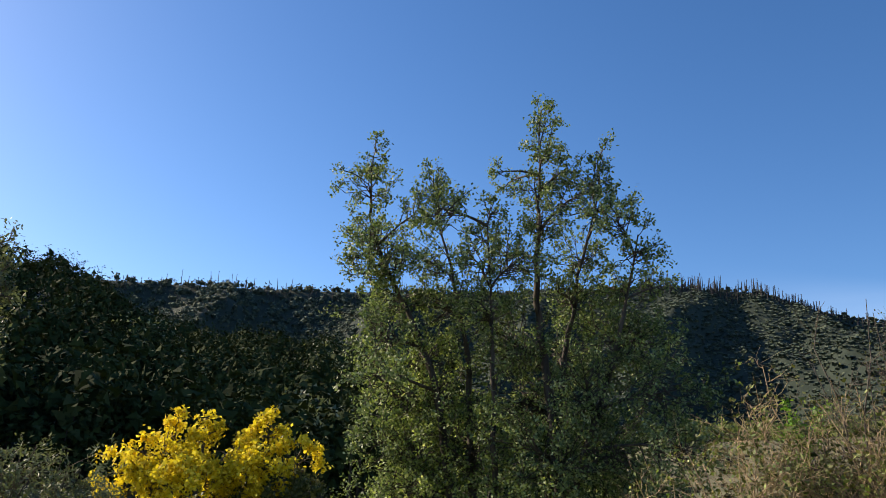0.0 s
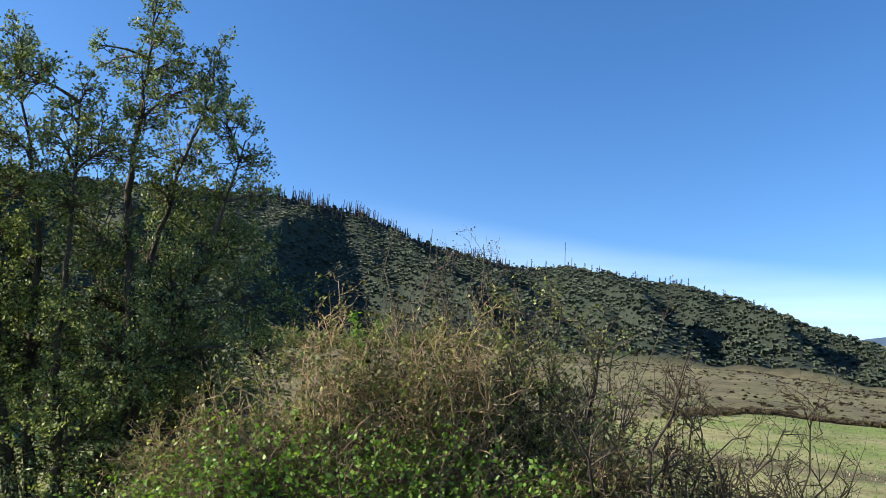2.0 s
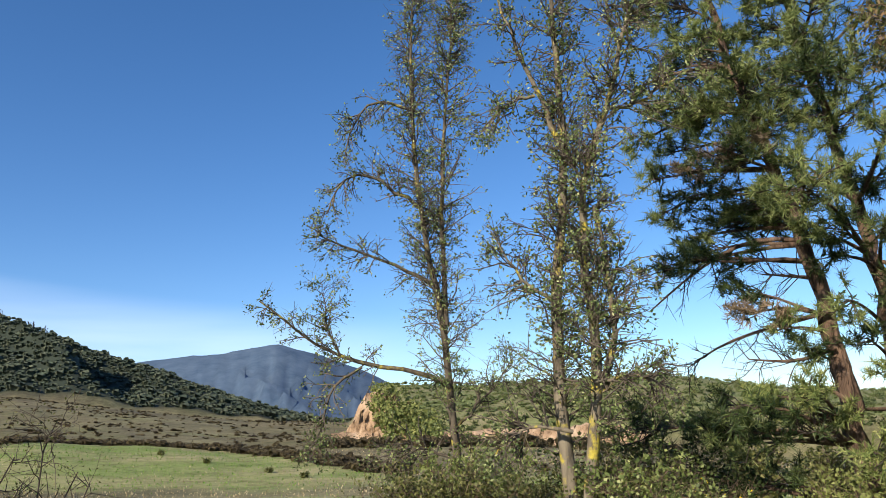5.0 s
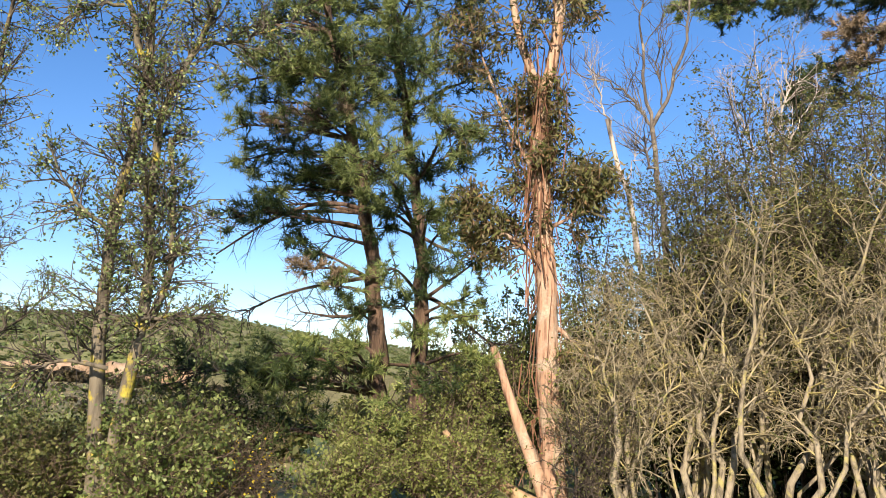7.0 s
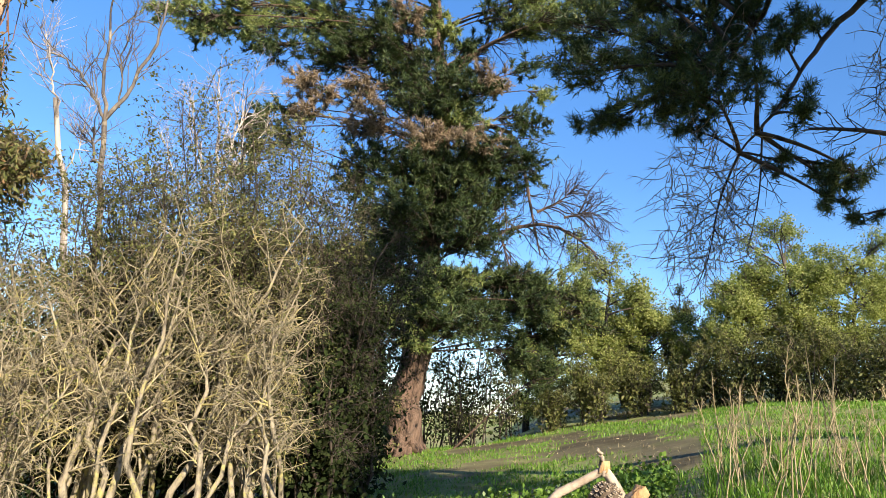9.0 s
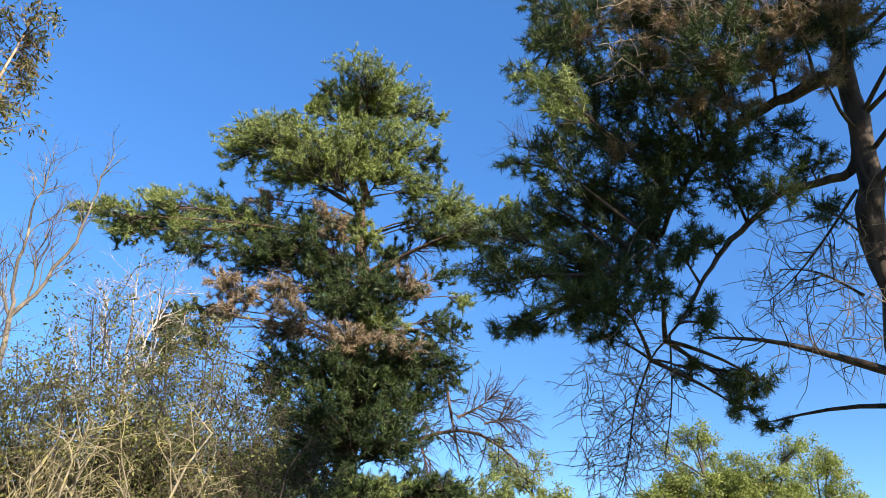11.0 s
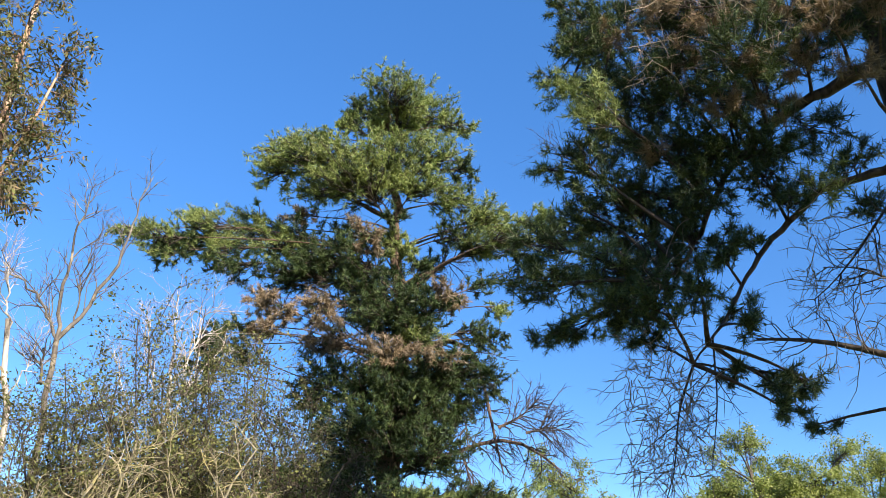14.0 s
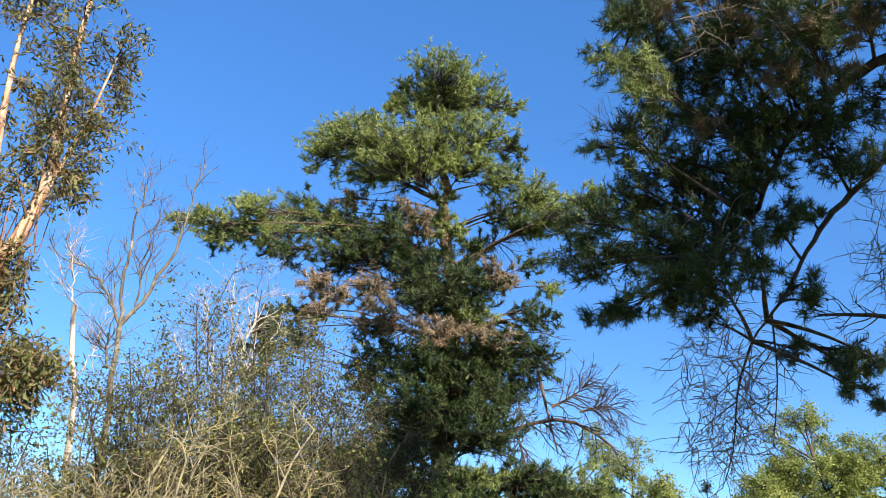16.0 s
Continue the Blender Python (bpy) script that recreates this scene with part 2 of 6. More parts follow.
# wooded ground near black: shade between the crowns put into its colour
wood_shade_c = gm.ramp(gm.noise(0.12, 6, rough=0.8), [(0.3, (0.02, 0.028, 0.021)), (0.7, (0.037, 0.049, 0.036))])
# blue haze painted onto ground beyond about a kilometre
haze_blue_c = gm.ramp(gm.noise(0.012, 8, rough=0.8), [(0.3, (0.04, 0.075, 0.13)), (0.7, (0.10, 0.145, 0.21))])
earth_c = gm.ramp(gm.noise(0.4, 6, rough=0.75), [(0.3, (0.28, 0.17, 0.09)), (0.7, (0.52, 0.36, 0.22))])
mid = gm.ramp(gm.noise(0.33, 6, (1, 1, 1), 0.8), [(0.32, (0.55, 0.52, 0.45)), (0.5, (0.95, 0.95, 0.9)), (0.68, (1.25, 1.22, 1.15))])
c = gm.mix(1.0, gm.mix(gm.attr("dry"), grass_c, dry_c), mid, "MULTIPLY")
c = gm.mix(gm.attr("wooded"), c, wood_shade_c)
c = gm.mix(gm.attr("earth"), c, earth_c)
c = gm.mix(gm.attr("far"), c, haze_blue_c)
gm.color(c).bump(fine, 0.6, 0.15)
M_GROUND = gm.m

# ---------------------------------------------------------------- geometry helpers
UP = np.array([0.0, 0.0, 1.0])
rng = np.random.default_rng(7)


def polar(az, z, d):
    a = np.radians(az)
    return np.array([d * np.sin(a), d * np.cos(a), z])


def unit(v):
    return v / max(1e-9, np.linalg.norm(v))


class Geo:
    """Collects tubes and blades for one mesh."""

    def __init__(self):
        self.v, self.quads, self.tris, self.count = [], [], [], 0

    def add(self, v, quads=None, tris=None):
        if quads is not None:
            self.quads.append(np.asarray(quads) + self.count)
        if tris is not None:
            self.tris.append(np.asarray(tris) + self.count)
        self.v.append(v)
        self.count += len(v)

    def tube(self, pts, radii, sides=5, ragged=0.0):
        pts = np.asarray(pts, float)
        n = len(pts)
        tan = np.gradient(pts, axis=0)
        tan /= np.maximum(1e-9, np.linalg.norm(tan, axis=1))[:, None]
        ref = np.array([0.31, 0.95, 0.02]) if abs(tan[0, 1]) < 0.8 else np.array([0.95, 0.1, 0.3])
        a = np.cross(tan, ref)
        a /= np.maximum(1e-9, np.linalg.norm(a, axis=1))[:, None]
        b = np.cross(tan, a)
        ang = np.arange(sides) * 2 * np.pi / sides
        r = np.asarray(radii, float)[:, None, None] * (1 + ragged * rng.normal(size=(n, sides, 1)))
        ring = pts[:, None] + r * (np.cos(ang)[None, :, None] * a[:, None] + np.sin(ang)[None, :, None] * b[:, None])
        i, j = np.meshgrid(np.arange(n - 1), np.arange(sides), indexing="ij")
        k = (j + 1) % sides
        q = np.stack([i * sides + j, i * sides + k, (i + 1) * sides + k, (i + 1) * sides + j], -1).reshape(-1, 4)
        self.add(ring.reshape(-1, 3), q)

    def sticks(self, a, b, r0, r1):
        """Straight three-sided twigs from a to b."""
        n = len(a)
        if not n:
            return
        d = b - a
        d = d / np.maximum(1e-9, np.linalg.norm(d, axis=1))[:, None]
        u = np.cross(d, np.array([0.31, 0.89, 0.33]))
        u /= np.maximum(1e-9, np.linalg.norm(u, axis=1))[:, None]
        w = np.cross(d, u)
        rays = np.stack([u, -0.5 * u + 0.866 * w, -0.5 * u - 0.866 * w], 1)
        v = np.concatenate([a[:, None] + r0 * rays, b[:, None] + r1 * rays], 1)
        f = np.array([[0, 1, 4, 3], [1, 2, 5, 4], [2, 0, 3, 5]])
        self.add(v.reshape(-1, 3), (f[None] + 6 * np.arange(n)[:, None, None]).reshape(-1, 4))

    def leaves(self, p, d, length, width, fold=0.25, simple=False, facing=None):
        """Pointed leaf blades at p along d."""
        p, d = np.asarray(p, float), np.asarray(d, float)
        n = len(p)
        if not n:
            return
        d = d / np.maximum(1e-9, np.linalg.norm(d, axis=1))[:, None]
        s = np.cross(d, rng.normal(size=(n, 3)) if facing is None else facing)
        s /= np.maximum(1e-9, np.linalg.norm(s, axis=1))[:, None]
        u = np.cross(s, d)
        length = length * rng.uniform(0.7, 1.3, (n, 1))
        width = width * rng.uniform(0.7, 1.3, (n, 1))
        if simple:
            v = np.stack([p - s * width / 2, p + s * width / 2, p + d * length], 1)
            self.add(v.reshape(-1, 3), None, np.arange(3 * n).reshape(-1, 3))
            return
        mid = p + d * length * 0.45 + u * length * fold * rng.uniform(-0.5, 0.5, (n, 1))
        v = np.stack([p, mid + s * width / 2, p + d * length, mid - s * width / 2], 1)
        self.add(v.reshape(-1, 3), np.arange(4 * n).reshape(-1, 4))

    def needles(self, p, d, per, length, width, spread=0.75):
        """Brushes of thin needles, set along the last stretch of a shoot at p that heads along d."""
        p, d = np.repeat(np.asarray(p, float), per, 0), np.repeat(np.asarray(d, float), per, 0)
        n = len(p)
        if not n:
            return
        d = d / np.maximum(1e-9, np.linalg.norm(d, axis=1))[:, None]
        p = p - d * length * rng.uniform(0, 1.0, (n, 1))
        d = d * rng.uniform(0.35, 1.0, (n, 1)) + spread * rng.normal(size=(n, 3)) * 0.62 + np.array([0, 0, 0.15])
        d /= np.linalg.norm(d, axis=1)[:, None]
        s = np.cross(d, rng.normal(size=(n, 3)))
        s /= np.maximum(1e-9, np.linalg.norm(s, axis=1))[:, None]
        ln = length * rng.uniform(0.7, 1.15, (n, 1))
        v = np.stack([p - s * width / 2, p + s * width / 2, p + d * ln], 1)
        self.add(v.reshape(-1, 3), None, np.arange(3 * n).reshape(-1, 3))

    def mesh(self, name, material, smooth=False):
        me = bpy.data.meshes.new(name)
        v = np.concatenate(self.v) if self.v else np.zeros((0, 3))
        q = np.concatenate(self.quads) if self.quads else np.zeros((0, 4), int)
        t = np.concatenate(self.tris) if self.tris else np.zeros((0, 3), int)
        me.vertices.add(len(v))
        me.vertices.foreach_set("co", v.astype(np.float32).ravel())
        me.loops.add(q.size + t.size)
        me.loops.foreach_set("vertex_index", np.concatenate([q.ravel(), t.ravel()]).astype(np.int32))
        me.polygons.add(len(q) + len(t))
        me.polygons.foreach_set("loop_start", np.concatenate([np.arange(len(q)) * 4, q.size + np.arange(len(t)) * 3]).astype(np.int32))
        me.update(calc_edges=True)
        me.materials.append(material)
        if smooth:
            me.polygons.foreach_set("use_smooth", np.ones(len(me.polygons), bool))
        return me


def thing(name, base, label, category, group="", kind=""):
    ob = new(name)
    ob.location = base
    ob.empty_display_size = 0.2
    return tagged(ob, label, category, group, kind)


def part(name, geo, material, parent, label="", smooth=False, kind=""):
    """Links a Geo, built in world coordinates, as one mesh under a thing."""
    if not geo.v:
        return None
    shift = np.array(parent.location if parent.parent is None else parent.parent.location)
    geo.v = [v - shift for v in geo.v]
    ob = new(name, geo.mesh(name, material, smooth))
    ob.parent = parent
    return tagged(ob, label, kind=kind)


def stuff(name, geo, material, label, category, smooth=False):
    return tagged(new(name, geo.mesh(name, material, smooth)), label, category, kind="stuff")


def bend(a, b, sag=0.0, wobble=0.05, n=5):
    """A wavering line from a to b."""
    a, b = np.asarray(a, float), np.asarray(b, float)
    t = np.linspace(0, 1, n)[:, None]
    ln = np.linalg.norm(b - a)
    p = a + (b - a) * t
    w = rng.normal(size=(n, 3)) * wobble * ln * np.sin(np.pi * t)
    return p + w - UP * sag * ln * np.sin(np.pi * t)


def resample(pts, n):
    pts = np.asarray(pts, float)
    s = np.r_[0, np.cumsum(np.linalg.norm(np.diff(pts, axis=0), axis=1))]
    u = np.linspace(0, s[-1], n)
    # rounded corners: two passes of averaging
    p = np.stack([np.interp(u, s, pts[:, i]) for i in range(3)], 1)
    for _ in range(2):
        p[1:-1] = 0.25 * p[:-2] + 0.5 * p[1:-1] + 0.25 * p[2:]
    return p


def sprout(geo, path, radii, specs, tips, sides=4):
    """Side branches along a path, level by level; the last level's points and headings go to tips.
    A spec: n, length, spread, rise (pull up or down), wobble, thin, start."""
    if not specs:
        return
    n, length, spread, rise, wobble, thin, start = specs[0]
    m = len(path)
    for _ in range(rng.poisson(n) if n < 3 else int(n)):
        u = start + (1 - start) * rng.uniform() ** 0.9
        k = min(m - 2, int(u * (m - 1)))
        f = u * (m - 1) - k
        p = path[k] * (1 - f) + path[k + 1] * f
        tan = unit(path[k + 1] - path[k])
        side = unit(np.cross(tan, rng.normal(size=3)))
        d = unit(tan * (1 - spread) + side * spread)
        ln = length * rng.uniform(0.45, 1.25) * (1.15 - 0.55 * u)
        steps = 4 if len(specs) > 1 else (1 if thin < 0.0075 else 2)
        q = [p]
        for s in range(steps):
            d = unit(d + wobble * rng.normal(size=3) + UP * rise / steps)
            q.append(q[-1] + d * ln / steps)
        q = np.array(q)
        r0 = max(0.002, min(radii[k] * 0.75, thin))
        rr = np.linspace(r0, r0 * 0.35, len(q))
        geo.tube(q, rr, (sides if r0 > 0.012 else 3) if len(specs) > 1 else 3)
        if len(specs) > 1:
            sprout(geo, q, rr, specs[1:], tips, sides)
        else:
            for s in (0.35, 0.6, 0.8, 1.0):
                tips.append((q[0] + (q[-1] - q[0]) * s, q[-1] - q[0]))


def crown_mass(limbs, twigs, tips, path, center, rx, rz, n, thin=0.012, sag=0.05, limb_r=0.04, per=3, share=1.0):
    """A limb from the stem to a clump of the crown, with twigs filling the clump."""
    center = np.asarray(center, float)
    below = path[np.argmin(np.linalg.norm(path - (center - UP * (0.6 * rx + 0.15 * rz)), axis=1))]
    limb = resample(bend(below, center, -0.06, 0.05, 6), 6)
    ln = np.linalg.norm(center - below)
    r0 = min(limb_r, 0.012 + 0.02 * ln)
    arm = Geo()
    arm.tube(limb, np.linspace(r0, r0 * 0.3, 6), 5)
    limbs.append(arm)
    # shoots gather in sprays, with gaps between them
    k = max(4, n // 3)
    v = rng.normal(size=(k, 3))
    v /= np.linalg.norm(v, axis=1)[:, None]
    v *= rng.uniform(0.15, 1, (k, 1)) ** 0.45 * np.array([rx, rx, rz]) * (1 + 0.18 * rng.normal(size=(k, 1)))
    reach = 0.22 * rx + 0.1
    for w in v:
        u = rng.uniform(max(0.35, 1 - 1.1 * rx / max(ln, 0.1)), 1.0)
        i = min(4, int(u * 5))
        s = limb[i] + (limb[i + 1] - limb[i]) * (u * 5 - i)
        q = bend(s, center + w, sag * rng.uniform(-1, 1.5), 0.08, 4)
        twigs.tube(q, np.linspace(thin * 1.5, thin * 0.7, 4), 3)
        head = unit(q[-1] - q[0])
        m = 4
        t = rng.uniform(0.55, 1.0, (m, 1))
        a = q[1] + (q[-1] - q[1]) * t
        d = 0.8 * head + 0.6 * rng.normal(size=(m, 3)) + UP * 0.2
        d /= np.linalg.norm(d, axis=1)[:, None]
        b = a + d * reach * rng.uniform(0.45, 1.15, (m, 1))
        seen = rng.uniform(size=m) < share
        twigs.sticks(a[seen], b[seen], thin * 0.8, thin * 0.4)
        for g in np.linspace(0.45, 1.0, per + 1):
            tips.extend(zip(a + (b - a) * g, d))


def foliage(tips, per, length, width, jitter=0.06, droop=0.0, simple=False):
    g = Geo()
    if tips:
        p = np.repeat(np.array([t[0] for t in tips]), per, 0)
        d = np.repeat(np.array([unit(t[1]) for t in tips]), per, 0)
        p = p + jitter * rng.normal(size=p.shape)
        out = d + UP * 0.45 + 0.55 * rng.normal(size=d.shape)
        g.leaves(p, 0.35 * d + 0.9 * rng.normal(size=d.shape) - UP * droop, length, width, 0.25, simple, out)
    return g


def tufts(tips, per, length, width, spread=1.2):
    g = Geo()
    if tips:
        g.needles(np.array([t[0] for t in tips]), np.array([unit(t[1]) for t in tips]), per, length, width, spread)
    return g


def table(x, pairs):
    return np.interp(x, [p[0] for p in pairs], [p[1] for p in pairs])


import itertools

PHI = (1 + 5 ** 0.5) / 2
ICO = np.array([(x * s, y * t * PHI, 0) for x in (1,) for s in (-1, 1) for y in (1,) for t in (-1, 1)]) / 1.9021
ICO = np.vstack([ICO, ICO[:, [2, 0, 1]], ICO[:, [1, 2, 0]]])
ICO_F = np.array([f for f in itertools.combinations(range(12), 3) if max(np.linalg.norm(ICO[f[i]] - ICO[f[i - 1]]) for i in range(3)) < 1.1])


def hearts(geo, c, size, squash=0.8):
    """Uneven leafy hearts that close the inside of far clumps."""
    n = len(c)
    v = ICO[None] * rng.uniform(0.6, 1.05, (n, 12, 1)) * np.asarray(size)[:, None, None] * np.array([1, 1, squash])
    geo.add((c[:, None] + v).reshape(-1, 3), None, (ICO_F[None] + 12 * np.arange(n)[:, None, None]).reshape(-1, 3))


def clumps(geo, az, r, size, per, blade, squash=0.8, lift=0.5, heart=0.0):
    """Leafy clumps of many small blades on the ground at polar places."""
    az, r, size = np.asarray(az, float), np.asarray(r, float), np.asarray(size, float)
    n = len(az)
    c = np.stack([r * np.sin(np.radians(az)), r * np.cos(np.radians(az)), ground_z(az, r) + lift * size * squash], 1)
    v = rng.normal(size=(n, per, 3))
    v /= np.linalg.norm(v, axis=2)[:, :, None]
    k = rng.normal(size=(n, 1, 3))
    lobe = 1 + 0.35 * np.sin(3 * (v * k).sum(2) + 5 * k[:, :, 0])
    p = c[:, None] + v * (rng.uniform(0.45, 1.0, (n, per)) ** 0.5 * lobe * size[:, None])[:, :, None] * np.array([1, 1, squash])
    v = v.reshape(-1, 3)
    w = np.repeat(size, per)[:, None] * blade
    if heart:
        hearts(geo, c, size * heart, squash)
    geo.leaves(p.reshape(-1, 3), rng.normal(size=v.shape), w, w * 0.85, 0.2, True, v + UP * 0.35 + 0.35 * rng.normal(size=v.shape))


def lumps(geo, az, r, size, k, per, blade, squash=0.8, lift=0.5):
    """Crowns of several rounded lumps with loose leaves on them, on the ground at polar places."""
    az, r, size = np.asarray(az, float), np.asarray(r, float), np.asarray(size, float)
    c = np.stack([r * np.sin(np.radians(az)), r * np.cos(np.radians(az)), ground_z(az, r) + lift * size * squash], 1)
    n = len(c)
    for _ in range(k):
        v = rng.normal(size=(n, 3))
        v *= rng.uniform(0.2, 0.65, (n, 1)) / np.linalg.norm(v, axis=1)[:, None]
        hearts(geo, c + v * size[:, None] * np.array([1, 1, squash]), size * rng.uniform(0.4, 0.75, n), squash)
    if per:
        v = rng.normal(size=(n, per, 3))
        v /= np.linalg.norm(v, axis=2)[:, :, None]
        p = (c[:, None] + v * size[:, None, None] * rng.uniform(0.7, 1.15, (n, per, 1)) * np.array([1, 1, squash])).reshape(-1, 3)
        w = np.repeat(size, per)[:, None] * blade
        v = v.reshape(-1, 3)
        geo.leaves(p, rng.normal(size=v.shape), w, w * 0.85, 0.2, True, v + UP * 0.35 + 0.35 * rng.normal(size=v.shape))


# ---------------------------------------------------------------- terrain
# heights of the near ground at 6, 14, 30, 60, 120 and 300 m, by bearing
NEAR_R = [0, 6, 14, 30, 60, 120, 300]
NEAR_FRONT = {-60: (0, -.2, -.3, 0, 4, 12), -30: (-.1, -.6, -.9, -.6, 3, 12), 0: (-.2, -.9, -1.2, -1, 2, 14), 30: (-.3, -.9, -1.4, -.8, 3.0, 23),
              50: (-.3, -.9, -1.4, -.9, 3.0, 19.5), 65: (-.3, -.8, -1.4, -1.3, 1.0, 9.6), 85: (-.3, -.8, -1.4, -1.4, -.3, 5)}
NEAR_BACK = {105: (-.2, -.6, -1.3, -2.2, -4, -10), 125: (-.2, -.45, -1.2, -3, -6, -16), 145: (-.1, -.1, -.3, -3, -7, -17), 153: (.1, .2, .4, -1.2, -5, -16), 159: (.2, .5, .95, 2.6, 7, 10),
             172: (.8, 1.5, 2.5, 4.6, 9, 12), 180: (.9, 1.75, 2.8, 4.8, 9, 12), 240: (.5, .8, 1, 1.5, 3, 8), 300: (0, -.2, -.3, 0, 4, 12)}
NEAR = sorted({**NEAR_FRONT, **NEAR_BACK}.items())
# ridge heights by bearing
MOUNTAIN = [(-60, 95), (-40, 124), (-26, 135), (-16, 142), (-8, 147), (2, 152), (10, 157), (16, 160), (19, 155), (22, 152), (24.3, 141), (26, 134), (30.6, 122), (34.5, 114),
            (38, 115), (42, 109), (46, 101), (50, 89), (54, 74), (58, 59), (62, 44), (66, 29), (70, 18), (75, 8), (85, 5)]
LEFT_HILL = [(-70, 38), (-45, 36), (-31, 31), (-26, 29), (-23, 24), (-19, 20), (-8, 20), (-2, 16), (4, 9), (10, 3), (16, 0)]
SCRUB_HILL = [(69, 0), (72, 8), (74, 21), (81, 19.5), (87, 20), (93, 21), (96, 19), (99, 16), (103, 13), (112, 9), (124, 5), (132, -8)]
FAR_MOUNTAIN = [(48, 240), (56, 300), (60.5, 332), (63, 343), (65, 362), (66.7, 376), (69.5, 338), (72.8, 270), (75, 215), (80, 150), (90, 60), (100, 0)]


# spurs of the mountain: bearing at the crest and at the foot, height
SPURS = [(-30, -36, 1), (-16, -21, 1), (-3, -8, 1), (8, 3, 1), (18.5, 12, 0.8), (24.5, 33, 1), (31, 39, 0.75), (38.5, 46, 1.15), (46.2, 55, 1.25), (52.5, 61, 1.0), (58, 66, 1.0), (63, 71, 0.8)]


def smooth(x):
    x = np.clip(x, 0, 1)
    return x * x * (3 - 2 * x)


def wave(az, r, k, seed):
    """Smooth, repeatable unevenness in plan."""
    a = np.radians(az)
    x, y = r * np.sin(a) * k, r * np.cos(a) * k
    return (np.sin(x * 1.7 + seed) * np.sin(y * 1.3 + 2 * seed) + 0.5 * np.sin(x * 3.7 + y * 2.1 + seed) + 0.35 * np.sin(x * 6.1 - y * 7.3 + 3 * seed)) / 1.85


def ground_z(az, r):
    az, r = np.asarray(az, float), np.asarray(r, float)
    azw = np.where(az < -60, az + 360, az)
    keys = [k for k, _ in NEAR] + [300.0]
    rows = [NEAR[i][1] for i in range(len(NEAR))]
    cols = [np.interp(azw, keys[:-1], [row[i] for row in rows]) for i in range(6)]
    cols = [np.zeros_like(azw)] + cols
    z = np.zeros_like(r)
    for i in range(6):
        f = smooth((r - NEAR_R[i]) / (NEAR_R[i + 1] - NEAR_R[i])) * 0.5 + 0.5 * np.clip((r - NEAR_R[i]) / (NEAR_R[i + 1] - NEAR_R[i]), 0, 1)
        inside = (r >= NEAR_R[i]) & (r <= NEAR_R[i + 1])
        z = np.where(inside, cols[i] + f * (cols[i + 1] - cols[i]), z)
    slope = np.where((azw > 95) & (azw < 165), -0.055, 0.0)
    z = np.where(r > 300, cols[6] + slope * (r - 300), z)
    z = z + 0.05 * wave(azw, r, 0.8, 1.0) * np.clip(r / 6, 0, 1) + 0.4 * wave(azw, r, 0.05, 2.0) * smooth((r - 40) / 80)
    a = np.where(azw > 200, azw - 360, azw)
    # the long wooded mountain with spurs and gullies running down it
    crest, foot = table(a, MOUNTAIN), table(a, [(-60, 380), (10, 330), (40, 310), (75, 300)])
    s = (r - foot) / (620 - foot)
    sc = np.clip(s, 0, 1)
    spur = np.zeros_like(r)
    for upper, lower, h in SPURS:
        across = (a - (lower + (upper - lower) * sc) + 1.2 * wave(a, r, 0.02, upper)) * r * np.pi / 180
        spur = np.maximum(spur, h * np.where(across < 0, np.clip(1 + across / (52 - 12 * sc), 0, 1), np.clip(1 - across / 24, 0, 1)))
    spur = spur + 0.16 * np.abs(np.sin(np.radians(a) * 60 + 5 * sc + 2)) + 0.12 * wave(a, r, 0.03, 9.0)
    hill = crest * sc ** 0.85 - np.minimum(0.16 * crest + 24, 0.6 * crest) * (1 - spur) * np.clip(sc * 3.5, 0, 1) * (1 - sc) ** 0.55
    hill = np.where(s > 1, crest * (1 - 0.25 * np.clip((r - 620) / 500, 0, 1)), hill)
    hill = hill * smooth((a + 62) / 10) * smooth((86 - a) / 8)
    z = np.where(r > foot, np.maximum(z, z * (1 - np.clip(s, 0, 1)) + hill), z)
    # the wooded slope close by
    crest = table(a, LEFT_HILL)
    s = (r - 42) / 105
    hill = crest * np.where(s > 1, 1 - 0.3 * np.clip((r - 147) / 120, 0, 1), smooth(s) * 0.35 + 0.65 * np.clip(s, 0, 1)) * smooth((a + 75) / 12)
    z = np.where((a > -75) & (a < 16) & (r > 42), np.maximum(z, z + hill - 0.9 * np.clip(z, 0, None)), z)
    # the scrubby hill behind the cutting
    crest = table(a, SCRUB_HILL)
    s = (r - 150) / 130
    hill = crest * np.where(s > 1, 1 - 0.5 * np.clip((r - 280) / 200, 0, 1), np.clip(s, 0, 1) ** 0.8)
    z = np.where((a > 69) & (a < 132) & (r > 150), np.maximum(z, hill), z)
    # the far range
    crest = table(a, FAR_MOUNTAIN)
    s = np.clip((r - 1400) / 1600, 0, 1)
    hill = crest * s * (1 + 0.0 * s) - (26 * np.abs(np.sin(np.radians(a) * 27 + 7 * s)) + 26 * np.abs(np.sin(np.radians(a) * 58 + 11 * s)) + 18 * np.abs(np.sin(np.radians(a) * 140 + 5 * s))) * np.sin(np.pi * s)
    hill = np.where(r > 3000, crest * (1 - 0.3 * np.clip((r - 3000) / 1500, 0, 1)), hill)
    z = np.where((a > 48) & (a < 100) & (r > 1400), np.maximum(z, hill), z)
    return z


def ground_at(p):
    return float(ground_z(np.degrees(np.arctan2(p[0], p[1])), np.hypot(p[0], p[1])))


